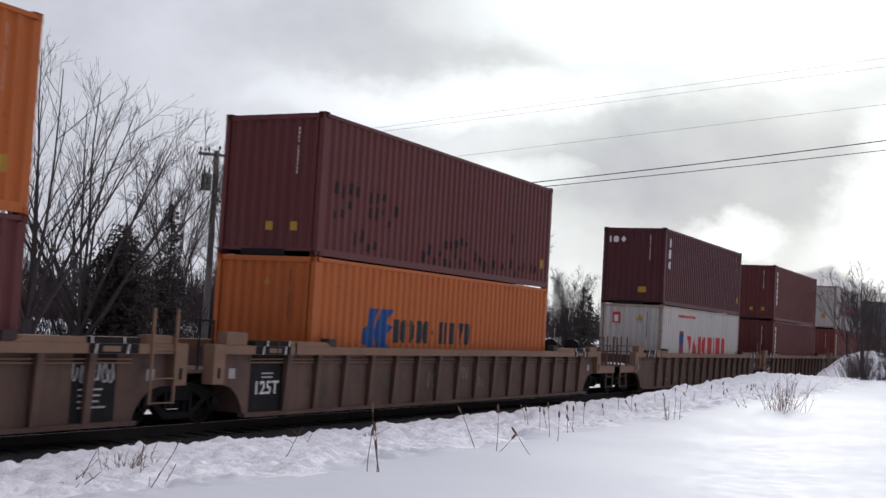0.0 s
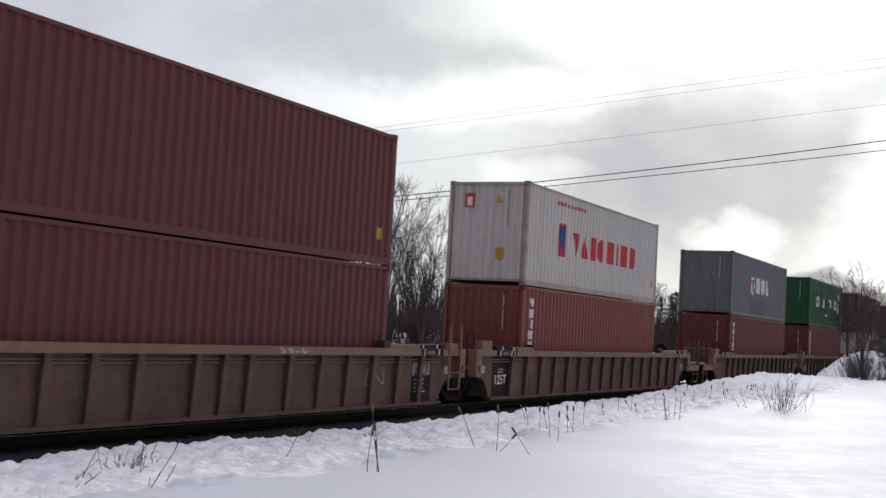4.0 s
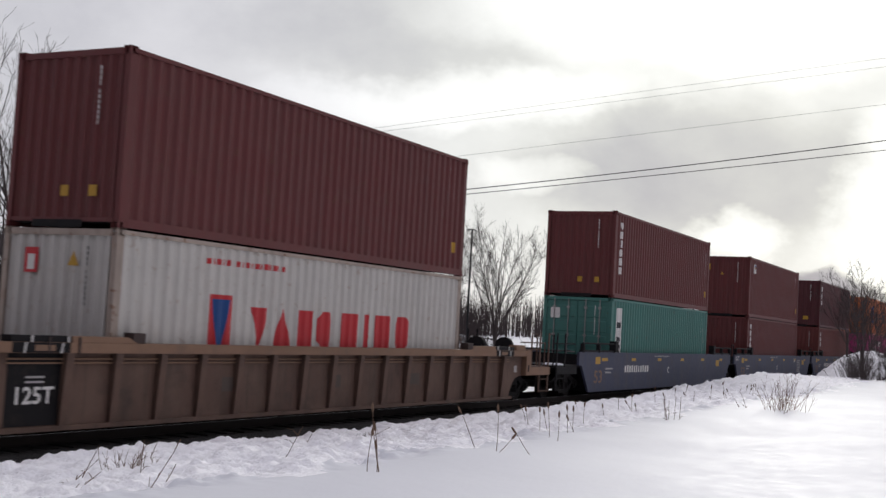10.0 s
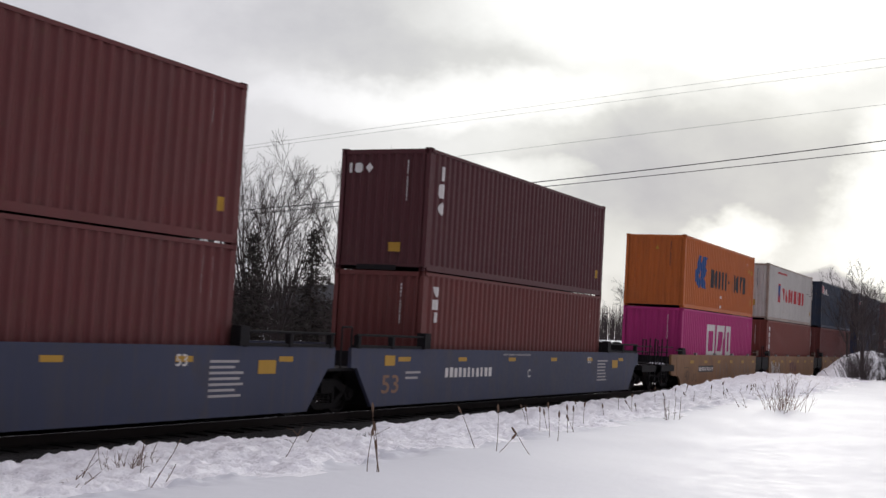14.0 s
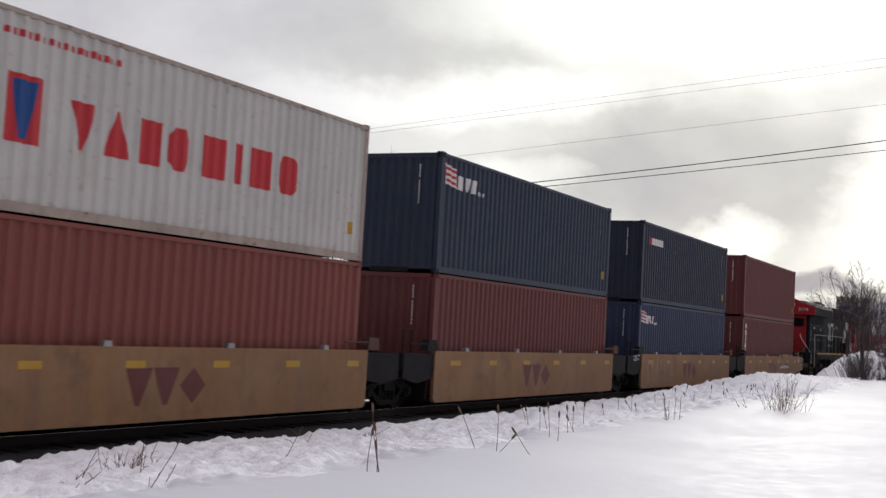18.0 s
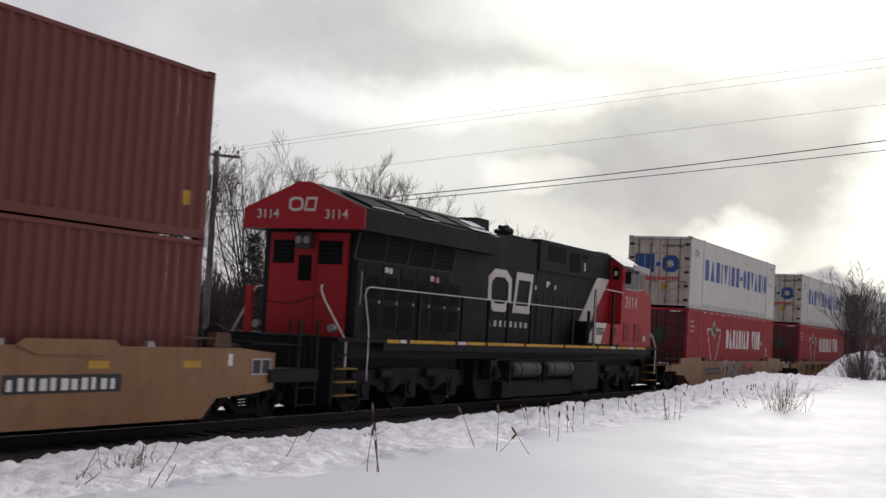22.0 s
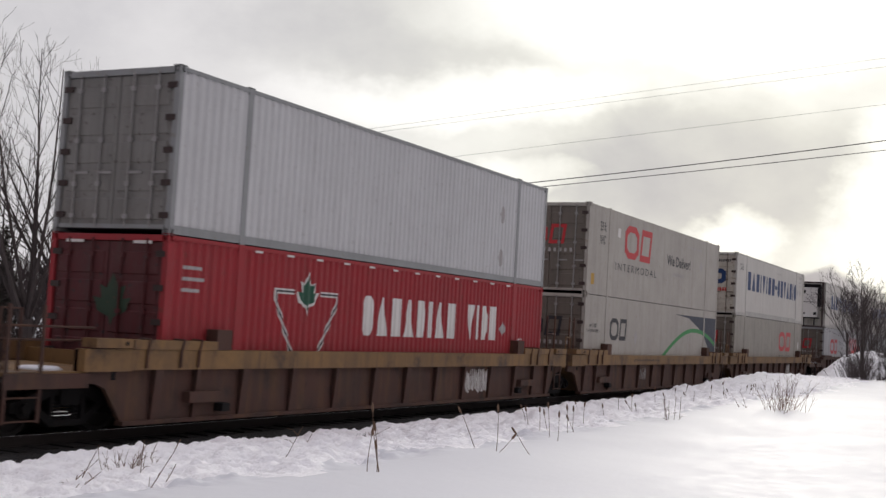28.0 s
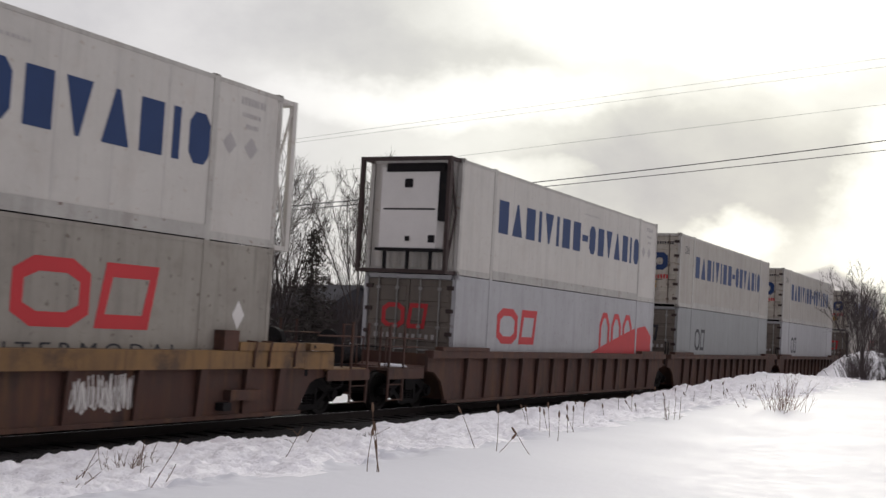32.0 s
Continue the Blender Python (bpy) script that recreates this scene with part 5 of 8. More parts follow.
            for k in (1.38, 2.20, 2.66):
                bm = bmesh.new()
                rod_path(bm, [(x + s * k - 0.03, -1.552, top_z - 0.28), (x + s * k - 0.02, -1.555, top_z), (x + s * k + 0.03, -1.555, top_z + 0.165), (x + s * k + 0.03, -1.33, top_z + 0.168)], 0.024)
                part("strap", bm, CAR_RUST, g)
            box_part("stop_block", CAR_RUST, x + s * 3.34 - 0.21, x + s * 3.34 + 0.21, -1.52, -1.28, top_z + 0.014, top_z + 0.36, 0.03)
            box_part("pin_hole", black_steel, x + s * 0.77 - 0.05, x + s * 0.77 + 0.05, -wall_y - 0.006, -wall_y + 0.01, 0.84, 0.98, 0.002)
            q, r = sorted((x + s * 2.45, x + s * 3.32))
            box_part("side_step", CAR_RUST, q, r, -1.56, -wall_y + 0.01, 0.45, 0.63)
            box_part("latch", black_steel, x + s * 3.42 - 0.11, x + s * 3.42 + 0.11, -1.58, -wall_y + 0.01, 0.28, 0.42, 0.02)
    elif look_kind == "yellow":
        for x, s in ((a0, 1), (b1, -1)):
            q, r = sorted((x + s * 2.55, x + s * 3.68))
            box_part("guide_lock", casting_mat, q, r, -1.50, -1.31, top_z + 0.01, top_z + 0.13, 0.03)
            q, r = sorted((x - s * 0.42, x + s * 0.32))
            box_part("end_plate", CAR_YELLOW, q, r, -1.535, -1.31, 0.71, top_z - 0.02)
            q, r = sorted((x + s * 0.34, x + s * 2.0))
            box_part("guide", CAR_YELLOW, q, r, -1.545, -1.31, top_z - 0.05, top_z + 0.035)
            box_part("pin_hole", black_steel, x + s * 1.45 - 0.07, x + s * 1.45 + 0.05, -wall_y - 0.006, -wall_y + 0.01, 0.52, 0.72, 0.002)
    elif look_kind == "plum":
        for x in (0.75, span - 3.35):
            box_part("guide", sill_m, x, x + 2.6, -1.55, -1.34, top_z + 0.012, top_z + 0.10, 0.02)
    elif look_kind == "blue":
        def rail(bm, x0, x1):
            tube_into(bm, (x0, -1.46, top_z + 0.27), (x1, -1.46, top_z + 0.27), 0.026)
            for xx in (x0 + 0.1, (x0 + x1) / 2, x1 - 0.1):
                box_into(bm, xx - 0.05, xx + 0.05, -1.48, -1.36, top_z - 0.01, top_z + 0.26)
            box_into(bm, x0, x1, -1.46, -1.34, top_z + 0.003, top_z + 0.06)
        for x0, x1, xs in ((0.5, 3.55, 3.55), (span - 3.55, span - 0.5, span - 3.55)):
            put_mesh("guide", shared(("bguide", x0), lambda b: rail(b, x0, x1), "guide"), black_steel, car)
            box_part("guide_lock", black_steel, xs - 0.14, xs + 0.14, -1.52, -1.30, top_z + 0.01, top_z + 0.36, 0.06)
    elif look_kind == "tan":
        def clip(bm):
            box_into(bm, -0.10, 0.10, -1.46, -1.36, 0.0, 0.09, 0.02)
        for i in range(4):
            put_mesh("clip", shared("clip", clip, "clip"), rod_mat, car, at=(3.2 + i * (span - 6.4) / 3, 0, top_z - 0.005))
        def guide(bm, x0):
            box_into(bm, x0, x0 + 0.5, -1.46, -1.28, top_z + 0.004, top_z + 0.26, 0.06)
            tube_into(bm, (x0 - 0.9, -1.45, top_z + 0.16), (x0, -1.45, top_z + 0.16), 0.02)
        for x0 in (1.1, span - 1.6):
            put_mesh("guide", shared(("tguide", x0), lambda b: guide(b, x0), "guide"), CAR_RUST if x0 > 3 else black_steel, car)
        if last:
            bm = bmesh.new()
            prism_into(bm, ((span - 6.0, top_z + 0.004), (span - 5.85, top_z + 0.10), (span - 4.05, top_z + 0.10), (span - 3.9, top_z + 0.004), (span - 4.25, top_z - 0.13), (span - 5.6, top_z - 0.13)), -1.47, -1.442)
            part("guide_plate", bm, CAR_TAN, car)
            pl = box_part("notice_frame", grey_decal, span - 0.46, span + 0.12, -1.452, -1.442, 0.88, 1.18, 0.002)
            for k in (0.0, 0.29):
                part("notice", boxed(span - 0.43 + k, span - 0.20 + k, -1.457, -1.4525, 0.91, 1.15), black_decal, pl)
            box_part("label_plate", white_decal, span - 1.15, span - 1.03, -1.448, -1.442, 1.05, 1.26, 0.001)
        if first:
            box_part("cover_plate", CAR_TAN, 0.45, 2.27, -1.452, -1.43, 0.56, top_z - 0.01, 0.003)
    elif look_kind == "tan_single":
        for x0 in (4.0, span - 4.6):
            box_part("guide_lock", casting_mat, x0, x0 + 0.5, -1.42, -1.28, top_z - 0.01, top_z + 0.12, 0.03)
        for x0 in (a0, b1 - 0.62):
            box_part("end_plate", CAR_DULL, x0, x0 + 0.62, -1.455, -1.34, 0.60, 0.995)
    # trucks: each unit carries its leading one, the last unit both
    truck(car, 0.0, X)
    if last:
        truck(car, span, X)
    # couplers, ladders, platforms at the free ends
    ends = ([(0.0, -1)] if first else []) + ([(span, 1)] if last else [])
    for xe, s in ends:
        bm = bmesh.new()
        a, b = sorted((xe + s * 1.1, xe + s * 1.95))
        box_into(bm, a, b, -0.13, 0.13, 0.72, 0.98)
        c, d = sorted((xe + s * 1.72, xe + s * 2.0))
        box_into(bm, c, d, -0.2, 0.2, 0.68, 1.0)
        bevelled(bm, 0.03)
        part("coupler", bm, black_steel, car)
        ladder_m = {"blue": black_steel, "yellow": black_steel, "tan_single": black_steel, "rust": CAR_RUST}.get(look_kind, end_m)
        tall = 1.50 if look_kind in ("yellow", "tan_single") else 1.93
        for yy in (-1.46, 1.42):
            bm = bmesh.new()
            beam_ladder(bm, xe + s * 0.98, xe + s * 1.62, yy, 0.26, tall, (0.29, 0.62, 0.95))
            part("ladder", bm, ladder_m, car)
        bm = bmesh.new()
        beam_ladder(bm, xe + s * 1.12, xe + s * 1.50, -1.15, 0.98, tall - 0.05, (tall - 0.06,), 0.016)
        part("grab_iron", bm, ladder_m, car)
        for yy, z in ((-1.35, tall - 0.30), (-1.20, tall - 0.50), (1.32, tall - 0.30)):
            bm = bmesh.new()
            rod_path(bm, [(xe - s * 0.15, yy, z), (xe + s * 1.60, yy, z), (xe + s * 1.60, yy, 0.97)], 0.018)
            part("handrail", bm, ladder_m, car)
        a, b = sorted((xe + s * 0.05, xe + s * 1.68))
        for y0, y1 in ((-1.46, -0.8), (0.8, 1.46)):
            bm = boxed(a, b, y0, y1, 0.93, 0.98)
            part("platform", bm, end_m, car)
        box_part("step_beam", {"tan": black_steel, "rust": CAR_RUST, "yellow": CAR_YELLOW}.get(look_kind, sill_m), a, b, -1.50, -1.465, 0.74, 0.955, 0.01)
        bm = bmesh.new()
        rod_path(bm, [(xe + s * 1.5, -1.25, 1.42), (xe + s * 1.5, 1.25, 1.42)], 0.018)
        part("handrail", bm, black_steel, car)
        bm = bmesh.new()
        tube_into(bm, (xe + s * 0.9, 0.5, 1.45), (xe + s * 1.05, 0.5, 1.45), 0.28, sides=20)
        box_into(bm, min(xe + s * 0.82, xe + s * 0.92), max(xe + s * 0.82, xe + s * 0.92), 0.3, 0.7, 0.98, 1.5)
        part("brake_wheel", bm, black_steel, car)
        bm = bmesh.new()
        tube_into(bm, (xe + s * 0.35, 0.15, 1.18), (xe + s * 1.15, 0.15, 1.18), 0.2, sides=14)
        part("air_tank", bm, black_steel, car)
        bm = bmesh.new()
        rod_path(bm, [(xe + s * 1.6, -0.35, 0.8), (xe + s * 1.8, -0.4, 0.5), (xe + s * 1.98, -0.3, 0.42)], 0.025)
        part("air_hose", bm, black_steel, car)
        bm = bmesh.new()
        tube_into(bm, (xe + s * 0.45, -0.9, 0.975), (xe + s * 0.45, -0.9, 1.03), 0.34, 0.26, sides=16)
        part("snow_cap", bm, snow, car, "thin cap of snow on the end deck", True)
    # ladders, steps and rails beside each shared truck
    if not last and look_kind in ("brown", "rust"):
        high = 1.98 if look_kind == "brown" else 2.42
        bm = bmesh.new()
        beam_ladder(bm, span - 1.25 if look_kind == "brown" else span - 1.34, span - 0.68 if look_kind == "brown" else span - 0.76, -1.55 if look_kind == "brown" else -1.32, 0.45 if look_kind == "brown" else 1.0, high, (0.47, 0.86, 1.32) if look_kind == "brown" else (1.9,))
        part("ladder", bm, CAR_SILL if look_kind == "brown" else CAR_RUST, car)
        if look_kind == "rust":
            bm = bmesh.new()
            beam_ladder(bm, span - 0.96, span - 0.52, -1.45, 0.30, 1.32, (0.33, 0.73, 1.13), 0.018)
            part("ladder", bm, CAR_RUST, car)
    if not first:
        bm = bmesh.new()
        rod_path(bm, [(0.09, -1.35, 0.98), (0.09, -1.35, 1.82), (0.47, -1.35, 1.82), (0.47, -1.35, 0.98)], 0.02)
        part("handrail", bm, sill_m if look_kind == "rust" else black_steel, car)
        if look_kind == "rust":
            bm = bmesh.new()
            beam_ladder(bm, 0.52, 0.92, -1.28, 0.98, 2.42, (2.3,))
            part("ladder", bm, CAR_RUST, car)
        if look_kind == "brown":
            bm = bmesh.new()
            tube_into(bm, (-0.05, -0.75, 0.985), (-0.05, -0.75, 1.22), 0.36, 0.36, sides=18)
            drum = part("bearing_cover", bm, black_steel, car)
            bm = bmesh.new()
            tube_into(bm, (-0.05, -0.75, 1.222), (-0.05, -0.75, 1.30), 0.37, 0.28, sides=18)
            part("snow_cap", bm, snow, drum, "cap of snow", True)
    # painted marks
    flat = [(-5, 0.0), (60, 0.0)]

    def side_mark(name, maker, mat, text="", lift=0.0):
        return mark(name, maker, mat, car, flat, -wall_y - lift, text)
    for kind in fronts:
        if kind == "weights":
            side_mark("dark_panel", lambda b: flat_rect(b, 1.56, 2.60, 0.21, top_z - sill_h - 0.01), black_steel, "dark stencil panel")
            side_mark("capacity_lettering", lambda b: shifted(text_bm("125T", 0.25, 0.72, 0.02), 1.74, 0.52), white_decal, "white lettering: 125T", 0.006)
            side_mark("small_print", lambda b: small_print(b, 1.9, 2.35, 0.92, 2, 0.07, 0.03), grey_decal, "", 0.006)
        elif kind == "panel_rear":
            side_mark("dark_panel", lambda b: flat_rect(b, span - 2.80, span - 1.86, 0.21, top_z - sill_h - 0.01), black_steel, "dark stencil panel")
            side_mark("small_print", lambda b: small_print(b, span - 2.65, span - 2.05, 0.72, 4, 0.09, 0.03), grey_decal, "", 0.006)
            side_mark("scrawl", lambda b: scrawl(b, span - 2.8, span - 1.9, 0.80, 1.12, 6), grey_decal, "pale sprayed scrawl", 0.006)
        elif kind == "scrawl":
            side_mark("scrawl", lambda b: scrawl(b, 3.8, 9.5, 0.35, 1.05, 9, 0.035), faint_decal, "faint sprayed scrawl")
        elif kind == "chalk":
            side_mark("chalk_lettering", lambda b: shifted(text_bm("FUN", 0.30, 0.74, 0.0), 9.81, 0.68), faint_decal, "chalked lettering: FUN")
            side_mark("scrawl", lambda b: scrawl(b, 10.85, 11.5, 0.46, 0.74, 3, 0.03), faint_decal, "faint chalked scrawl")
            side_mark("scrawl", lambda b: scrawl(b, 8.4, 9.1, 0.5, 0.9, 3, 0.03), faint_decal, "faint chalked scrawl")
        elif kind == "sill_tag":
            bm = bmesh.new()
            scrawl(bm, 11.45, 12.4, 1.29, 1.39, 4, 0.014)
            for v in bm.verts:
                v.co.y -= 1.533
            printed(part("scrawl", bm, white_decal, car, "white scrawl on the top sill"))
            side_mark("scrawl", lambda b: scrawl(b, 14.85, 15.65, 0.60, 1.15, 2, 0.022), grey_decal, "white sprayed scrawl")
        elif kind == "scrawl_mid":
            side_mark("scrawl", lambda b: scrawl(b, 6.84, 7.9, 0.46, 0.92, 9, 0.018), grey_decal, "white sprayed scrawl")
            bm = bmesh.new()
            bar_word(bm, 6.07, 1.12, 30, 0.07, 0.10, 0.7)
            for v in bm.verts:
                v.co.y = -1.5335
            printed(part("small_print", bm, dim_stencil, car))
        elif kind == "white_scrawl":
            side_mark("scrawl", lambda b: scrawl(b, span - 6.9, span - 5.3, 0.35, 0.95, 16, 0.03), white_decal, "white sprayed scrawl")
        elif kind == "pale_tag":
            side_mark("scrawl", lambda b: scrawl(b, 6.6, 13.4, 0.38, 1.08, 7, 0.035), faint_decal, "large faint sprayed lines")
            side_mark("scrawl", lambda b: scrawl(b, 2.6, 3.5, 0.30, 0.62, 2, 0.025), dim_stencil, "small dark sprayed lines")
        elif kind == "fat_tag":
            side_mark("graffiti", lambda b: scrawl(b, 1.98, 4.3, 0.32, 1.08, 3, 0.19), white_decal, "fat white sprayed shapes")
            side_mark("graffiti_core", lambda b: scrawl(b, 1.98, 4.3, 0.32, 1.08, 3, 0.05), black_decal, "dark core of the sprayed shapes", 0.009)
        elif kind == "line_tag":
            side_mark("graffiti", lambda b: jagged(b, 2.1, 5.6, 0.30, 1.22, 7, 0.03), chalky, "thin faded white sprayed lines")
        elif kind == "wide_tag":
            def word(b):
                for line, w in ((((7.05, 1.02), (8.0, 1.06)), 0.26), (((7.55, 1.0), (7.22, 0.30)), 0.24), (((7.85, 0.28), (8.33, 1.10)), 0.21), (((8.33, 1.10), (8.50, 0.30)), 0.20), (((8.0, 0.60), (8.42, 0.60)), 0.13),
                                (((9.2, 1.08), (8.72, 1.0), (8.68, 0.82), (9.05, 0.66), (9.02, 0.42), (8.62, 0.36)), 0.17), (((9.42, 1.12), (9.3, 0.30)), 0.19), (((9.95, 1.06), (9.42, 0.66)), 0.17), (((9.45, 0.68), (9.85, 0.30)), 0.18)):
                    for k in range(len(line) - 1):
                        stroke(b, line[k:k + 2], w, 0.0004 * len(b.faces))
            side_mark("graffiti_shade", lambda b: jagged(b, 6.95, 10.0, 0.26, 1.08, 5, 0.17), sooty_wash, "dark sprayed shade behind the letters", 0.003)
            side_mark("graffiti", word, chalky, "pale grey sprayed letters: TASK", 0.008)
            side_mark("graffiti", lambda b: jagged(b, 10.15, 11.7, 0.26, 1.0, 3, 0.15), dusky_wash, "dull pinkish sprayed shapes")
            side_mark("graffiti_bar", lambda b: flat_rect(b, 11.62, 12.55, 0.82, 1.02), red_decal, "red sprayed bar", 0.012)
            side_mark("graffiti", lambda b: jagged(b, 11.75, 13.0, 0.34, 1.0, 3, 0.10), dusky_wash, "dull red sprayed strokes", 0.016)
        elif kind == "maroon_name":
            side_mark("lettering", lambda b: (one_shape(b, "v", 6.72, 0.43, 0.64, 0.60, 0.3), one_shape(b, "v", 7.38, 0.43, 0.64, 0.60, 0.3), one_shape(b, "x", 8.04, 0.43, 0.68, 0.60, 0.3)) and None, MAROON, "faded maroon plain shapes")
        elif kind == "number_plate_dark":
            nx, nz, ink = (3.62, 0.67, white_decal) if look_kind == "tan" else (4.2, 0.56, faint_decal)
            side_mark("number_panel", lambda b: flat_rect(b, nx, nx + 2.36, nz, nz + 0.26), black_decal, "dark number panel")
            side_mark("number_bars", lambda b: bar_word(b, nx + 0.07, nz + 0.05, 11, 0.16, 0.205), ink, "", 0.004)
            if look_kind == "tan":
                bm = shifted(text_bm("40", 0.40, 0.52, 0.0), 1.62, 0.36)
                stroke(bm, ((1.54, 0.30), (2.22, 0.30), (2.22, 0.86), (1.54, 0.86), (1.54, 0.30)), 0.02)
                for v in bm.verts:
                    v.co.y = -1.456
                part("size_lettering", bm, dim_stencil, car, "worn dark lettering: 40 in a frame")
        elif kind == "single_notes":
            side_mark("stencil", lambda b: shifted(text_bm("57", 0.24, 0.50, 0.0), span - 3.35, 0.62), dim_stencil, "worn dark lettering: 57")
            side_mark("stencil_plate", lambda b: flat_rect(b, span - 2.42, span - 1.90, 0.50, 0.72), black_decal, "dark stencil plate")
        elif kind == "number_plate_rear":
            side_mark("number_panel", lambda b: flat_rect(b, span - 6.18, span - 3.81, 0.67, 0.94), black_decal, "dark number panel")
            side_mark("number_bars", lambda b: bar_word(b, span - 6.10, 0.71, 11, 0.19, 0.205), white_decal, "", 0.004)
        elif kind == "number_blue":
            side_mark("number_bars", lambda b: bar_word(b, 4.65, 0.74, 11, 0.24, 0.245), white_decal, "white number as bars")
        elif kind == "size53":
            side_mark("size_lettering", lambda b: shifted(text_bm("53", 0.40, 0.74, 0.01), 1.66, 0.43), CAR_SILL, "faded lettering: 53")
            side_mark("small_print", lambda b: small_print(b, 2.7, 3.4, 0.9, 2, 0.12, 0.05), grey_decal)
        elif kind == "weights_light":
            side_mark("capacity_lettering", lambda b: shifted(text_bm("125-T", 0.20, 0.66, 0.01), 0.58, 1.13), white_decal, "white lettering: 125-T")
        elif kind == "stencil_rear":
            side_mark("small_print", lambda b: small_print(b, span - 4.4, span - 3.4, 1.15, 7, 0.10, 0.045), grey_decal, "stencilled notes")
            side_mark("size_lettering", lambda b: shifted(text_bm("53", 0.20, 0.3, 0.01), span - 5.3, 1.05), white_decal)
    if look_kind in ("blue", "tan"):
        for i in range(6):
            x = 2.35 + i * (span - 4.7) / 5
            side_mark("reflector", lambda b: flat_rect(b, x, x + (0.55 if i == 0 else 0.45), 1.02 if look_kind == "tan" else 1.12, 1.14 if look_kind == "tan" else 1.22), yellow_decal, "yellow reflective strip")
        if look_kind == "blue":
            side_mark("reflector", lambda b: flat_rect(b, 1.74, 2.18, 1.03, 1.25), yellow_decal, "", 0.004)
            side_mark("reflector", lambda b: flat_rect(b, span - 3.0, span - 2.45, 0.9, 1.15), yellow_decal, "", 0.004)
            side_mark("small_print", lambda b: bar_word(b, 8.0, 1.27, 18, 0.05, 0.1), grey_decal)
            side_mark("car_letter", lambda b: shifted(text_bm("C", 0.22, None, 0.01), 9.65, 0.68), white_decal)
    if look_kind == "brown":
        for i in range(3):
            side_mark("stencil", lambda b: flat_rect(b, 6.4 + i * 3.4, 6.9 + i * 3.4, 0.6, 0.85), dim_stencil, "dull stencil patch")
        for x in (2.15, 2.75):
            bm = bmesh.new()
            box_into(bm, x, x + 0.04, -1.545, -1.532, top_z - 0.15, top_z + 0.09)
            part("strap", bm, casting_mat, car)
    return car


def jagged(bm, x0, x1, z0, z1, n, w):
    """A row of straight sprayed strokes, upright, slanted and across, that spells nothing."""
    rnd = random.Random(round(x0 * 53 + x1 * 17 + n))
    step = (x1 - x0) / n
    for i in range(n):
        a = x0 + i * step
        foot = a + step * rnd.uniform(0.1, 0.4)
        head = foot + step * rnd.uniform(-0.1, 0.35)
        lines = [((foot, z0 + rnd.uniform(0, 0.1)), (head, z1 - rnd.uniform(0, 0.1)))]
        lines.append(((head, z1 - rnd.uniform(0, 0.25)), (a + step * rnd.uniform(0.7, 0.98), z0 + rnd.uniform(0, 0.35))))
        if rnd.random() < 0.7:
            across = z0 + (z1 - z0) * rnd.uniform(0.3, 0.95)
            lines.append(((a + step * 0.1, across), (a + step * rnd.uniform(0.7, 1.05), across + rnd.uniform(-0.08, 0.08))))
        for k, line in enumerate(lines):
            stroke(bm, line, w * rnd.uniform(0.75, 1.2), 0.0004 * (3 * (i % 2) + k))


def scrawl(bm, x0, x1, z0, z1, n, w=0.028):
    """A row of sprayed loops and hooks that spells nothing."""
    rnd = random.Random(round(x0 * 37 + x1 * 11 + n))
    step = (x1 - x0) / n
    for i in range(n):
        a, high = x0 + i * step, z1 - z0
        knots = [(a + step * rnd.uniform(0.05, 0.35), z0 + high * rnd.uniform(0.6, 0.95)), (a + step * rnd.uniform(0.0, 0.25), z0 + high * rnd.uniform(0.1, 0.4)), (a + step * rnd.uniform(0.3, 0.6), z0 + high * rnd.uniform(0.0, 0.15)),
                 (a + step * rnd.uniform(0.6, 0.9), z0 + high * rnd.uniform(0.3, 0.6)), (a + step * rnd.uniform(0.35, 0.75), z0 + high * rnd.uniform(0.75, 1.0))]
        if rnd.random() < 0.5:
            knots = [(2 * a + step * 0.95 - x, z) for x, z in knots]
        if rnd.random() < 0.5:
            knots.append((a + step * rnd.uniform(0.5, 0.95), z0 + high * rnd.uniform(0.0, 0.3)))
        full = [knots[0]] + knots + [knots[-1]]
        line = []
        for p, q, r, t in zip(full, full[1:], full[2:], full[3:]):
            for k in range(5):
                u = k / 5
                line.append(tuple(0.5 * (2 * q[c] + (r[c] - p[c]) * u + (2 * p[c] - 5 * q[c] + 4 * r[c] - t[c]) * u * u + (3 * q[c] - p[c] - 3 * r[c] + t[c]) * u ** 3) for c in (0, 1)))
        line.append(knots[-1])
        for j in range(len(line) - 1):
            stroke(bm, line[j:j + 2] if j == 0 else (line[j], line[j + 1]), w, 0.0003 * (i % 2 * 12 + j % 12))


# ---- locomotive ----
LOCO_BLACK = material("loco_black_paint", (0.006, 0.006, 0.007), 0.65, spread=0.25, scale=1.2, bump=0.003, second=(0.012, 0.0115, 0.0115), second_amount=0.5, gloss=0.12)
LOCO_FLANK = material("loco_charcoal_paint", (0.011, 0.0115, 0.0135), 0.65, spread=0.22, scale=1.0, bump=0.004, bump_scale=6.0, second=(0.024, 0.022, 0.021), second_amount=0.5, streak=(0.024, 0.022, 0.021), streak_amount=0.45, gloss=0.12)
LOCO_RIB = material("screen_frame", (0.035, 0.036, 0.04), 0.6, spread=0.2, scale=3.0, gloss=0.12)
LOCO_RED = material("loco_red_paint", (0.29, 0.015, 0.020), 0.5, spread=0.12, scale=1.2, bump=0.004, bump_scale=6.0, streak=(0.17, 0.022, 0.022), streak_amount=0.4, second=(0.20, 0.02, 0.02), second_amount=0.4, gloss=0.15)
DARK_RED = material("sooty_red_louvre", (0.12, 0.012, 0.014), 0.6, spread=0.2, scale=3.0, gloss=0.15)
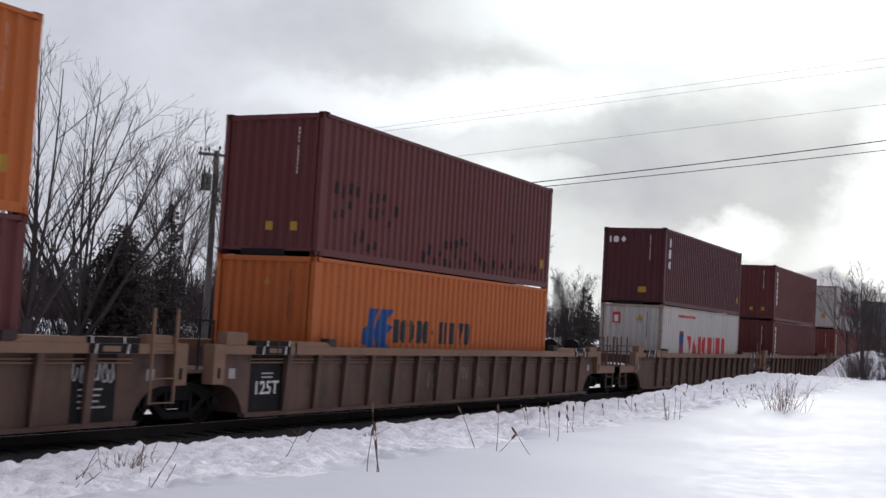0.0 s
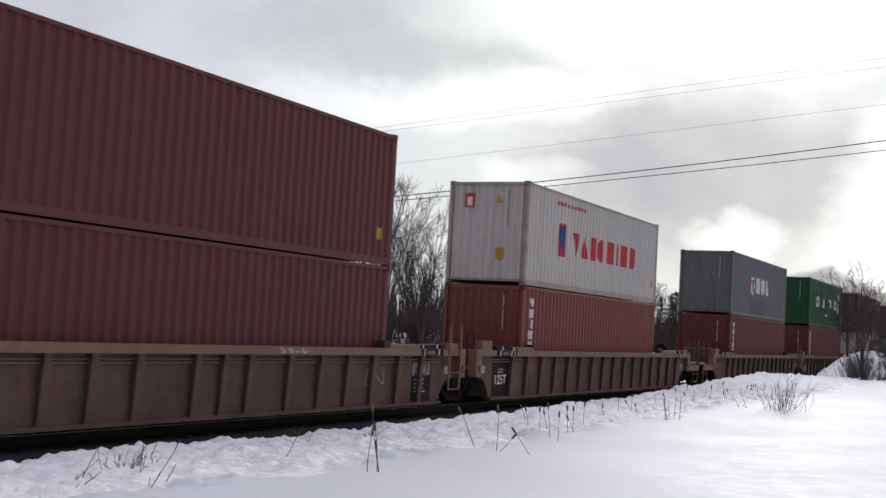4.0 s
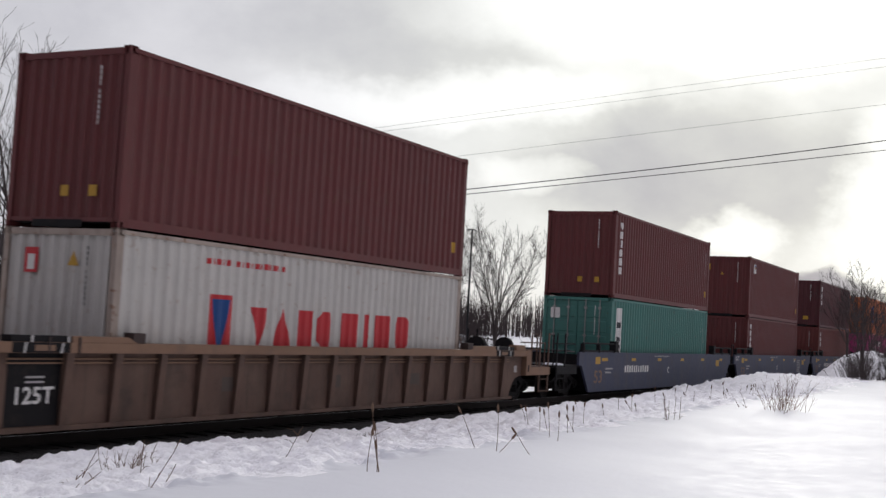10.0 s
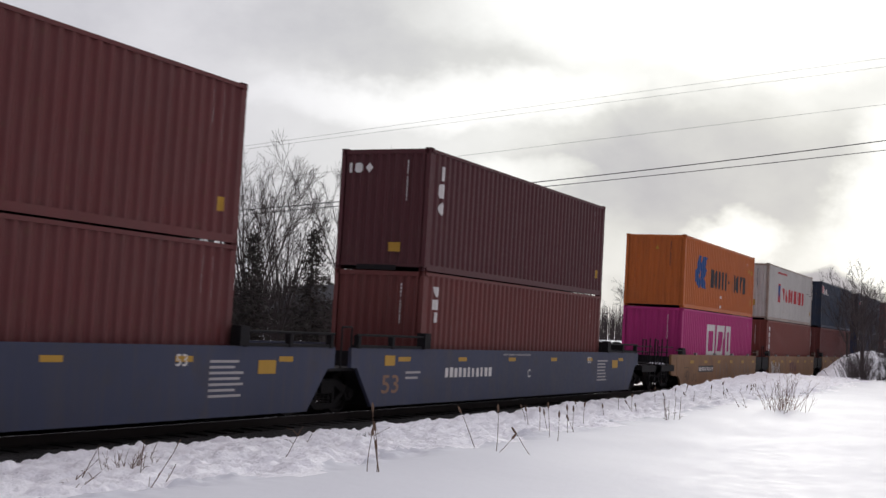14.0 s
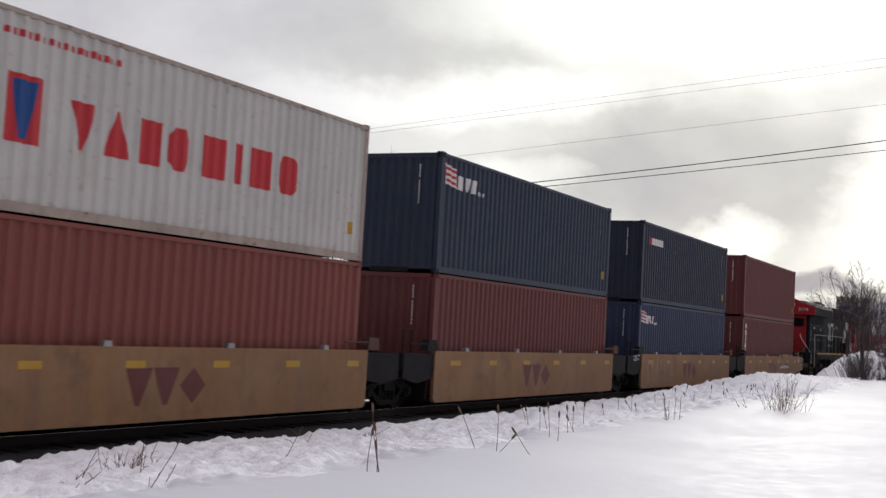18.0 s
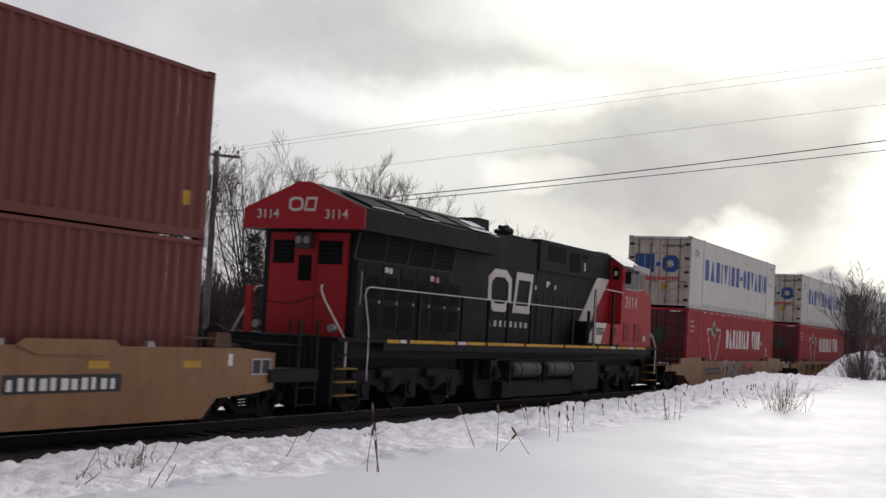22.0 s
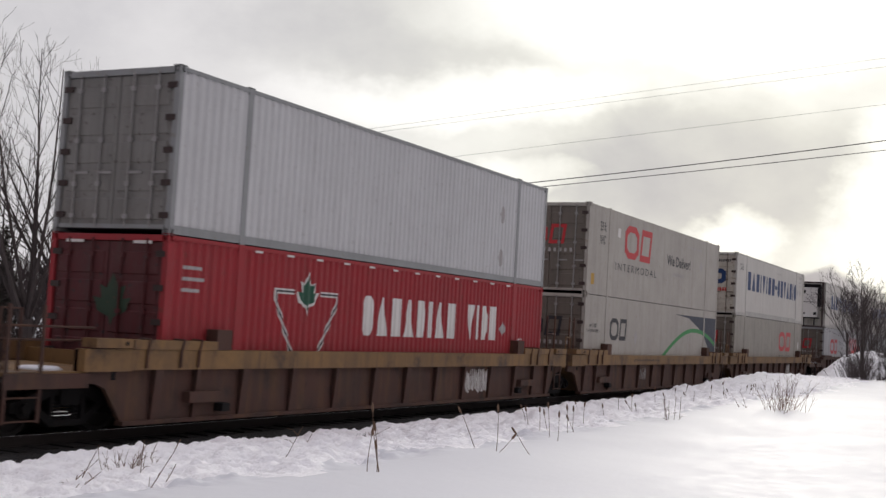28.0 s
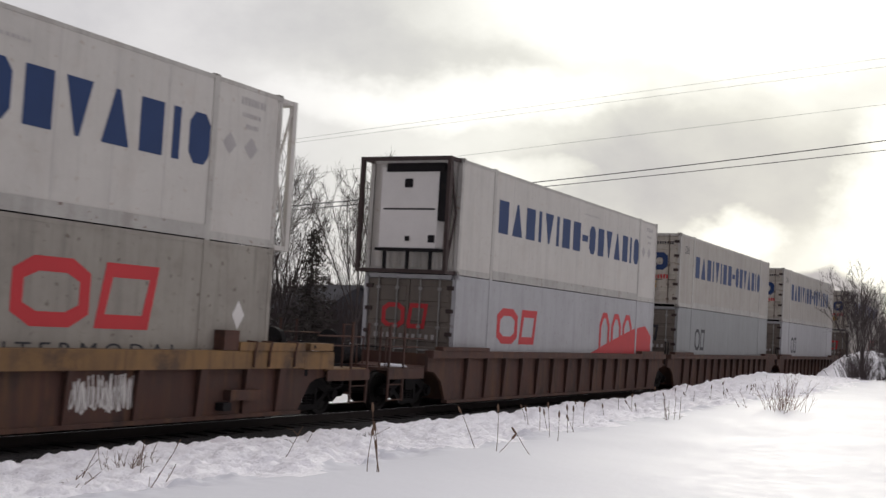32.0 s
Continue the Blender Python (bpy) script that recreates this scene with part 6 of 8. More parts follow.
LOCO_GREY = material("loco_underframe", (0.014, 0.0135, 0.0135), 0.75, spread=0.4, scale=1.6, second=(0.04, 0.037, 0.035), second_amount=0.5, gloss=0.15)
TANK_STEEL = material("reservoir_steel", (0.032, 0.031, 0.032), 0.55, 0.1, spread=0.3, scale=2.0, second=(0.03, 0.028, 0.027), second_amount=0.6)
LOCO_WHITE = material("loco_white_paint", (0.50, 0.47, 0.42), 0.6, spread=0.14, scale=2.0, second=(0.22, 0.19, 0.16), second_amount=0.5, streak=(0.24, 0.21, 0.18), streak_amount=0.35)
HANDRAIL = material("handrail_paint", (0.45, 0.44, 0.42), 0.5, spread=0.2, scale=2.0)
CAB_ROOF = material("frosted_cab_roof", (0.36, 0.355, 0.36), 0.6, spread=0.25, scale=2.0, streak=(0.18, 0.17, 0.17), streak_amount=0.5)
LOCO_GRILLE = material("radiator_screen", (0.004, 0.004, 0.0045), 0.7, spread=0.3, scale=9.0, bump=0.01, bump_scale=90.0, gloss=0.08)
STRIPE_YELLOW = material("sill_yellow", (0.46, 0.25, 0.02), 0.6, spread=0.2, scale=3.0, second=(0.16, 0.10, 0.03), second_amount=0.6)
STEP_YELLOW = material("worn_step_yellow", (0.20, 0.115, 0.02), 0.7, spread=0.3, scale=4.0, second=(0.03, 0.025, 0.02), second_amount=0.8)
LAMP_GLASS = material("lamp_lens", (0.20, 0.20, 0.19), 0.15, 0.2, spread=0.1)


def turned_end(bm, maker, x=0.494):
    """Runs a maker of flat marks and turns what it made to face -x."""
    maker(bm)
    for v in bm.verts:
        v.co = Vector((x, -v.co.x, v.co.z))


def build_loco(X):
    """Diesel locomotive that runs long hood first; local x = 0 at its leading pilot, 21.9 at the trailing one."""
    lo = thing("locomotive", "black and red diesel locomotive with white striping, running long hood first", "locomotive", at=(X, HALF, 0))
    MOVERS.append((lo, X, HALF, 0))

    def add(name, make, mat, label="", bev=0.0, smooth=False, parent=lo):
        bm = bmesh.new()
        make(bm)
        if bev:
            bevelled(bm, bev)
        return part(name, bm, mat, parent, label, smooth)

    def boxes(*bs):
        return lambda b: [box_into(b, *q) for q in bs]

    def plate(name, pts, mat, y, label="", thick=0.010, parent=lo):
        return add(name, lambda b: prism_into(b, pts, y - thick, y), mat, label, parent=parent)
    # frame, walkway and striped sill
    add("underframe", boxes((-0.20, 21.4, -1.30, 1.30, 1.18, 1.52)), LOCO_BLACK, bev=0.01)
    add("walkway", boxes((-0.22, 21.45, -1.53, 1.53, 1.525, 1.60)), LOCO_BLACK)
    add("side_sill", boxes((1.6, 20.3, -1.535, -1.44, 1.36, 1.522)), LOCO_BLACK)
    x = 1.75
    for i, w in enumerate((0.52, 0.28, 1.25, 0.95, 0.45, 1.05, 0.9, 1.35, 1.2, 1.5, 1.25, 1.4, 1.1, 0.5, 1.2, 0.5, 1.1)):
        pale = i in (1, 4, 13, 15)
        add("sill_stripe", boxes((x, x + w, -1.541, -1.5355, 1.522, 1.598)), LOCO_WHITE if pale else STRIPE_YELLOW, "white reflective stripe" if pale else "yellow reflective stripe")
        x += w + (0.16 if i % 2 else 0.05)

    # radiator end: wide overhanging roof with a shallow gable
    def gable(b, x0, x1, w, eave, peak, low):
        a = [b.verts.new((x0, y, z)) for y, z in ((-w, low), (w, low), (w, eave), (0.16, peak), (-0.16, peak), (-w, eave))]
        c = [b.verts.new((x1, y, z)) for y, z in ((-w, low), (w, low), (w, eave), (0.16, peak), (-0.16, peak), (-w, eave))]
        b.faces.new(a), b.faces.new(c[::-1])
        for i in range(6):
            b.faces.new((a[i], c[i], c[(i + 1) % 6], a[(i + 1) % 6]))
    roof_z = lambda y: 4.84 if abs(y) < 0.16 else 4.30 + (1.52 - abs(y)) / 1.36 * 0.54
    roof = add("radiator_roof", lambda b: gable(b, 0.56, 7.4, 1.52, 4.30, 4.84, 3.84), LOCO_FLANK, "overhanging radiator roof")
    add("end_fascia", lambda b: gable(b, 0.50, 0.557, 1.53, 4.28, 4.85, 3.85), LOCO_RED, "red gabled end panel")
    add("fascia_emblem", lambda b: turned_end(b, ribbon(-0.36, 4.22, 0.72, 0.30, 0.055)), LOCO_WHITE, "white paired-shape emblem")
    for yy in (-0.62, 0.62):
        bm = shifted(text_bm("3114", 0.20, 0.56, 0.01), -yy - 0.30 - 0.25 * (1 if yy < 0 else -1) * -1, 4.06)
        for v in bm.verts:
            v.co = Vector((0.493, -v.co.x, v.co.z))
        part("road_number", bm, LOCO_WHITE, lo, "white number: 3114")

    def slab(x0, x1, y0, y1, lift, skew=0.0):
        """A flat sheet lying on the roof's near slope."""
        def make(b):
            b.faces.new([b.verts.new(p) for p in ((x0, y0, roof_z(y0) + lift), (x1, y0, roof_z(y0) + lift), (x1 + skew, y1, roof_z(y1) + lift), (x0 + skew, y1, roof_z(y1) + lift))])
        return make
    for i in range(4):
        fr = add("roof_fan_guard", slab(1.0 + i * 1.55, 2.4 + i * 1.55, -1.40, -0.60, 0.03), LOCO_GRILLE, "black mesh guard over a radiator fan", parent=roof)
        add("guard_rim", lambda b: rod_path(b, [Vector((1.0 + i * 1.55 + dx, y, roof_z(y) + 0.035)) for dx, y in ((0, -1.40), (1.4, -1.40), (1.4, -0.60), (0, -0.60), (0, -1.40))], 0.018), LOCO_FLANK, parent=fr)
    for x0, x1, y0, y1, sk in ((0.9, 2.3, -1.50, -1.44, 0.0), (3.1, 4.0, -1.49, -1.42, 0.0), (5.75, 7.2, -1.50, -1.30, 0.1), (6.5, 7.3, -1.1, -0.6, 0.2), (2.2, 7.2, -0.36, -0.30, 0.0)):
        add("roof_snow", slab(x0, x1, y0, y1, 0.045, sk), snow, "thin snow caught on the roof")
    add("exhaust_hatch", boxes((7.3, 8.5, -0.55, 0.55, 4.56, 4.80)), LOCO_FLANK, bev=0.03)
    add("exhaust_outlet", boxes((8.45, 9.2, -0.30, 0.30, 4.55, 4.93)), LOCO_BLACK, bev=0.03)
    add("radiator_cabin", boxes((0.90, 7.4, -1.20, 1.20, 1.605, 3.836)), LOCO_FLANK, bev=0.03)
    screens = ((0.98, 2.04), (2.14, 3.10), (3.18, 4.28), (4.38, 5.36))
    for x0, x1 in screens:
        sc = plate("radiator_screen", ((x0, 3.81), (x1, 3.81), (x1 - 0.17, 3.29), (x0 - 0.17, 3.29)), LOCO_GRILLE, -1.2015, "black slanted radiator screen", 0.02)
        add("screen_slat", lambda b: [prism_into(b, ((x0 - 0.16 + k * 0.032, 3.325 + k * 0.1), (x1 - 0.18 + k * 0.032, 3.325 + k * 0.1), (x1 - 0.18 + k * 0.032, 3.34 + k * 0.1), (x0 - 0.16 + k * 0.032, 3.34 + k * 0.1)), -1.232, -1.2217) for k in range(5)], LOCO_BLACK, parent=sc)
    for x0 in (0.88, 2.09, 3.14, 4.33, 5.42):
        plate("screen_rib", ((x0 - 0.02, 3.83), (x0 + 0.02, 3.83), (x0 - 0.155, 3.27), (x0 - 0.195, 3.27)), LOCO_RIB, -1.2015, thick=0.035)
    plate("screen_rail", ((0.72, 3.245), (5.3, 3.245), (5.3, 3.27), (0.72, 3.27)), LOCO_RIB, -1.2015, thick=0.03)
    end = add("end_hood", boxes((0.80, 0.897, -0.98, 0.98, 1.605, 3.79)), LOCO_RED, "red hood end", bev=0.02)
    for y0, y1 in ((-0.86, -0.26), (0.36, 0.90)):
        lv = add("end_window", boxes((0.79, 0.806, y0, y1, 3.12, 3.62)), LOCO_GRILLE, "dark louvre in the hood end", parent=end)
        add("louvre_slat", lambda b: [box_into(b, 0.776, 0.789, y0 + 0.03, y1 - 0.03, 3.16 + k * 0.09, 3.20 + k * 0.09) for k in range(5)], LOCO_BLACK, parent=lv)
    add("end_door", boxes((0.785, 0.799, -0.20, 0.30, 1.75, 3.36)), LOCO_RED, bev=0.004)
    add("end_recess", boxes((0.779, 0.784, -0.12, 0.22, 2.75, 3.30)), LOCO_GRILLE, "dark window of the end door")
    lamp = add("headlight_box", boxes((0.66, 0.80, -0.13, 0.25, 3.44, 3.78)), casting_mat, bev=0.03)
    for yy in (-0.04, 0.16):
        add("headlight", lambda b: tube_into(b, (0.63, yy, 3.62), (0.66, yy, 3.62), 0.085, sides=14), LAMP_GLASS, parent=lamp)
    for yy in (-0.95, 0.95):
        add("ditch_light", lambda b: tube_into(b, (0.36, yy, 1.78), (0.48, yy, 1.78), 0.085, sides=14), LAMP_GLASS)
    # long hood
    add("long_hood", boxes((7.405, 17.5, -0.92, 0.92, 1.605, 4.50)), LOCO_FLANK, bev=0.05)
    add("hood_cap", boxes((9.6, 17.3, -0.70, 0.70, 4.495, 4.60)), LOCO_FLANK, bev=0.03)
    add("blower_bulge", boxes((11.35, 17.5, -0.975, 0.975, 3.72, 4.62)), LOCO_FLANK, "wider equipment blister", 0.03)
    plate("blister_grille", ((11.96, 4.04), (13.38, 4.04), (13.38, 4.50), (11.96, 4.50)), LOCO_GRILLE, -0.9765, "dark intake grille")
    plate("blister_grille", ((14.8, 4.28), (15.28, 4.28), (15.28, 4.45), (14.8, 4.45)), LOCO_GRILLE, -0.9765)
    for i in range(6):
        plate("upright_louvre", ((13.80 + i * 0.15, 3.84), (13.88 + i * 0.15, 3.84), (13.88 + i * 0.15, 4.42), (13.80 + i * 0.15, 4.42)), LOCO_BLACK, -0.9765, thick=0.02)
    plate("hood_panel", ((7.45, 1.68), (7.9, 1.68), (7.9, 4.40), (7.45, 4.40)), LOCO_FLANK, -0.9215, thick=0.03)
    # doors along the hood
    for i, dark in enumerate((1, 0, 1, 1, 1, 0)):
        x0 = 1.20 + i * 0.78
        d = add("hood_door", boxes((x0, x0 + 0.70, -1.214, -1.2015, 1.72, 3.18)), LOCO_BLACK if dark else LOCO_FLANK, bev=0.004)
        for za in (1.82, 2.45):
            add("door_panel", boxes((x0 + 0.08, x0 + 0.62, -1.220, -1.2145, za, za + 0.5)), LOCO_GRILLE, "black vented panel", parent=d)
        add("latch", boxes((x0 + 0.60, x0 + 0.66, -1.232, -1.2145, 2.36, 2.42)), rod_mat, parent=d)
    for i in range(8):
        x0 = 11.4 + i * 0.42 if i < 4 else 13.4 + (i - 4) * 0.42
        d = add("hood_door", boxes((x0, x0 + 0.38, -0.934, -0.9215, 1.72, 3.05)), LOCO_FLANK, bev=0.004)
        add("latch", boxes((x0 + 0.30, x0 + 0.34, -0.946, -0.9345, 2.3, 2.36)), LOCO_RIB, parent=d)
    plate("seam", ((7.95, 1.62), (7.985, 1.62), (7.985, 4.44), (7.95, 4.44)), LOCO_BLACK, -0.9215, thick=0.006)
    plate("seam", ((11.28, 1.62), (11.32, 1.62), (11.32, 4.44), (11.28, 4.44)), LOCO_BLACK, -0.9215, thick=0.008)
    for x0, zz, ww, mt in ((1.98, 3.10, 0.16, LOCO_WHITE), (2.18, 3.09, 0.12, LOCO_WHITE), (4.13, 3.04, 0.14, LOCO_WHITE), (4.30, 3.03, 0.16, LOCO_RED), (4.48, 3.02, 0.06, LOCO_WHITE)):
        add("notice_plate", boxes((x0, x0 + ww, -1.245, -1.2375, zz - 0.06, zz + 0.06)), mt)
    for x0, zz, h in ((7.55, 3.42, 0.06), (8.1, 3.95, 0.05), (8.1, 4.08, 0.05), (11.12, 3.20, 0.06), (11.98, 3.34, 0.09), (12.12, 3.38, 0.05), (12.62, 3.28, 0.07), (14.96, 4.12, 0.06), (14.96, 3.98, 0.06)):
        add("notice_plate", boxes((x0, x0 + 0.12, -0.996 if x0 > 14 else -0.962, -0.9865 if x0 > 14 else -0.9525, zz - h, zz + h)), LOCO_WHITE)
    add("flank_grab", lambda b: rod_path(b, [(1.0, -1.25, 2.3), (1.0, -1.25, 3.0)], 0.012), rod_mat)

    # hood emblem and web line
    def on_hood(name, maker, mat, y=-0.951, label=""):
        bm = bmesh.new()
        got = maker(bm)
        if got is not None:
            bm.free()
            bm = got
        for v in bm.verts:
            v.co.y = y
        return part(name, bm, mat, lo, label)
    on_hood("emblem", ribbon(7.97, 2.42, 3.04, 1.14, 0.21), LOCO_WHITE, label="huge white paired-shape emblem")
    on_hood("lettering", lambda b: bar_word(b, 7.74, 2.02, 9, 0.17, 0.345, 0.5), LOCO_WHITE, label="white bars for a web address")

    # horns and roof fittings
    def horns(b):
        for i, (dx, up) in enumerate(((0.0, 0.0), (0.18, 0.10), (0.36, 0.0))):
            tube_into(b, (10.35 + dx, -0.25 + i * 0.2, 4.76 + up), (10.75 + dx, -0.25 + i * 0.2, 4.76 + up), 0.04, 0.12, sides=12)
            tube_into(b, (10.28 + dx, -0.25 + i * 0.2, 4.76 + up), (10.35 + dx, -0.25 + i * 0.2, 4.76 + up), 0.07, sides=10)
        box_into(b, 10.3, 11.1, -0.3, 0.2, 4.595, 4.66)
    add("horns", horns, black_steel)

    # cab with sloped roof sides
    def cab(b):
        prof = ((-1.42, 1.605), (1.42, 1.605), (1.42, 4.28), (0.86, 4.66), (-0.86, 4.66), (-1.42, 4.28))
        rings = [[b.verts.new((xx, y, z)) for y, z in prof] for xx in (17.503, 19.72)]
        front = [b.verts.new((xx, y, z)) for (y, z), xx in zip(prof, (20.1, 20.1, 19.86, 19.6, 19.6, 19.86))]
        rings.append(front)
        b.faces.new(rings[0]), b.faces.new(front[::-1])
        for a, c in zip(rings, rings[1:]):
            for i in range(6):
                b.faces.new((a[i], c[i], c[(i + 1) % 6], a[(i + 1) % 6]))
    cb = add("cab", cab, LOCO_RED, "red cab", 0.03)

    def roof_snow(b):
        lift = 0.02
        vs = [b.verts.new(p) for p in ((17.46, -1.45, 4.275 + lift), (19.84, -1.45, 4.275 + lift), (19.60, -0.85, 4.675 + lift), (17.46, -0.85, 4.675 + lift), (19.60, 0.85, 4.675 + lift), (17.46, 0.85, 4.675 + lift))]
        low = [b.verts.new(v.co - Vector((0, 0, 0.03))) for v in vs]
        for q in ((0, 1, 2, 3), (3, 2, 4, 5)):
            b.faces.new([vs[i] for i in q]), b.faces.new([low[i] for i in q[::-1]])
        for i, j in ((0, 1), (1, 2), (2, 4), (5, 3), (3, 0)):
            b.faces.new((vs[j], vs[i], low[i], low[j]))
    add("cab_roof", roof_snow, CAB_ROOF, "frosted pale grey cab roof", parent=cb)
    add("roof_vent", boxes((18.3, 18.9, -0.3, 0.3, 4.68, 4.80)), rod_mat, bev=0.03)
    add("back_window", lambda b: [tube_into(b, (17.480, -1.19, 4.02 + dz), (17.500, -1.19, 4.02 + dz), 0.12, sides=14) for dz in (-0.10, 0.0, 0.12)], glass_mat, "dark oval window in the cab's rear wall")
    add("marker_plate", boxes((17.470, 17.479, -1.24, -1.14, 3.94, 4.10)), LOCO_WHITE)
    add("window_visor", lambda b: prism_into(b, ((17.90, 4.37), (19.70, 4.33), (19.66, 4.12), (17.92, 4.20)), -1.66, -1.63), CAB_ROOF, "pale hinged visor over the side windows")
    for xx in (18.0, 19.5):
        add("visor_arm", boxes((xx, xx + 0.03, -1.63, -1.425, 4.22, 4.25)), rod_mat)
    for x0, x1, za, zb in ((17.86, 18.24, 3.55, 4.20), (18.29, 18.70, 3.55, 4.20), (18.82, 19.24, 3.55, 4.20), (19.32, 19.66, 3.60, 4.12)):
        win = add("window_frame", boxes((x0 - 0.045, x1 + 0.045, -1.434, -1.4215, za - 0.045, zb + 0.045)), rod_mat, "metal window frame", parent=cb)
        add("window_pane", boxes((x0, x1, -1.439, -1.4345, za, zb)), glass_mat, parent=win)
    add("windshield", lambda b: prism_into(b, ((20.06, 3.75), (20.12, 3.75), (19.93, 4.20), (19.87, 4.20)), -1.1, 1.1), glass_mat, parent=cb)
    add("nose", lambda b: prism_into(b, ((20.103, 1.605), (21.25, 1.605), (21.17, 3.10), (20.95, 3.36), (20.103, 3.72)), -1.30, 1.30), LOCO_RED, "red short nose", 0.06)
    bm = shifted(text_bm("3114", 0.39, 1.24, 0.0), 17.88, 2.90)
    for v in bm.verts:
        v.co.y = -1.430
    part("road_number", bm, LOCO_WHITE, lo, "white number: 3114")
    # full-width locker before the cab, flush with the cab's side
    locker = add("side_locker", boxes((14.24, 17.50, -1.42, -0.925, 1.605, 2.34)), LOCO_BLACK, "low equipment locker along the walkway", 0.01)
    plate("locker_white", ((14.28, 1.70), (15.55, 1.66), (16.09, 2.33), (14.97, 2.33)), LOCO_WHITE, -1.4215, "foot of the white slanted stripe", parent=locker)
    plate("locker_red", ((15.57, 1.66), (17.50, 1.66), (17.50, 2.33), (16.11, 2.33)), LOCO_RED, -1.4215, "red paint", parent=locker)
    plate("white_stripe", ((14.81, 2.345), (15.79, 2.345), (17.44, 3.80), (16.28, 3.80)), LOCO_WHITE, -0.936, "white slanted stripe", 0.042)
    plate("red_flank", ((15.81, 2.345), (17.49, 2.345), (17.49, 3.82)), LOCO_RED, -0.936, "red paint", 0.042)
    for xa, xb, za, zb in ((15.13, 15.77, 1.96, 2.20), (16.49, 17.02, 1.98, 2.20)):
        add("louvre", lambda b: [box_into(b, xa, xb, -1.45, -1.4325, za + k * 0.06, za + k * 0.06 + 0.03) for k in range(4)], LOCO_FLANK, "small louvre in the locker", parent=locker)
    for x0 in (17.78, 18.92):
        fr = add("louvre_frame", boxes((x0, x0 + 0.72, -1.430, -1.4215, 1.74, 2.40)), LOCO_RED, "louvre panel in the cab's side")
        add("louvre_panel", boxes((x0 + 0.03, x0 + 0.69, -1.436, -1.4305, 1.77, 2.37)), LOCO_RED, parent=fr)
        add("louvre_slat", lambda b: [box_into(b, x0 + 0.06, x0 + 0.66, -1.446, -1.4365, 1.80 + k * 0.085, 1.845 + k * 0.085) for k in range(7)], DARK_RED, parent=fr)
    add("junction_box", boxes((19.86, 20.06, -1.47, -1.4215, 1.80, 2.0)), LOCO_WHITE, "small pale box low on the cab", 0.01)
    add("mirror", boxes((17.75, 17.8, -1.62, -1.45, 3.7, 4.1)), black_steel)
    # handrails: a pale top rail on broad black posts
    add("handrail", lambda b: rod_path(b, [(0.98, -1.52, 0.72), (0.96, -1.52, 1.8), (0.74, -1.52, 2.5), (0.80, -1.52, 2.64), (1.0, -1.5, 2.68), (14.7, -1.5, 2.68)], 0.015), HANDRAIL, "white side handrail running into the steps")
    for x0 in (3.17, 5.4, 6.9, 8.1, 9.65, 11.25, 12.85, 14.2):
        add("rail_post", boxes((x0 - 0.055, x0 + 0.055, -1.53, -1.47, 1.602, 2.66)), LOCO_BLACK, "broad black handrail post", 0.01)
    add("locker_rail", lambda b: (rod_path(b, [(14.75, -1.5, 1.6), (14.75, -1.5, 3.35), (14.95, -1.5, 3.42), (17.3, -1.5, 3.38), (17.48, -1.44, 3.30)], 0.018)), HANDRAIL, "pale rail before the cab door")
    for x0 in (14.83, 16.55):
        add("rail_post", boxes((x0 - 0.05, x0 + 0.05, -1.49, -1.44, 1.602, 3.36)), LOCO_BLACK, "broad black handrail post", 0.01)
    add("handrail", lambda b: rod_path(b, [(0.20, -1.45, 1.0), (0.20, -1.45, 1.53), (0.16, -0.90, 2.35), (0.16, -0.80, 2.56), (0.22, -0.78, 2.66)], 0.022), LOCO_WHITE, "white step handrail")
    add("handrail", lambda b: rod_path(b, [(21.25, -1.5, 0.65), (21.25, -1.5, 1.6), (21.05, -1.45, 2.0), (20.9, -1.40, 2.1)], 0.022), LOCO_WHITE, "white step handrail")
    add("handrail", lambda b: rod_path(b, [(21.75, -1.4, 0.85), (21.75, -1.4, 1.5), (21.5, -1.3, 1.95), (21.3, -1.2, 2.1)], 0.022), LOCO_WHITE, "white step handrail")
    add("handrail", lambda b: rod_path(b, [(0.20, 1.45, 1.0), (0.20, 1.45, 1.53), (0.16, 0.95, 2.35), (0.16, 0.85, 2.56), (0.40, 0.85, 2.60)], 0.022), LOCO_WHITE, "white step handrail")
    add("end_post", boxes((-0.18, -0.10, 0.70, 0.86, 1.602, 2.58)), LOCO_RED, "red end post", 0.01)
    add("end_chain", lambda b: rod_path(b, [(-0.14, 0.70, 2.45), (-0.12, 0.2, 2.25), (-0.12, -0.3, 2.25), (0.10, -0.80, 2.45)], 0.012), black_steel)
    # steps and pilots at both ends
    for xe, s in ((-0.22, 1), (21.65, -1)):
        a, b2 = sorted((xe - s * 0.08, xe))
        add("pilot", boxes((a, b2, -1.45, 1.45, 0.25, 1.52)), LOCO_BLACK, bev=0.02)
        for yy in (-1, 1):
            w = add("step_well", boxes((min(xe, xe + s * 1.0), max(xe, xe + s * 1.0), min(yy * 1.1, yy * 1.16), max(yy * 1.1, yy * 1.16), 0.35, 1.50)), LOCO_BLACK)
            for i in range(4):
                z = 0.42 + i * 0.27
                q = sorted((xe + s * 0.05, xe + s * 0.85))
                add("step_tread", boxes((*q, min(yy * 1.18, yy * 1.50), max(yy * 1.18, yy * 1.50), z, z + 0.03)), STEP_YELLOW if i < 3 else LOCO_BLACK, parent=w)
        c, d = sorted((xe - s * 0.10, xe - s * 0.85))
        add("coupler", boxes((c, d, -0.14, 0.14, 0.74, 1.0)), black_steel, bev=0.03)
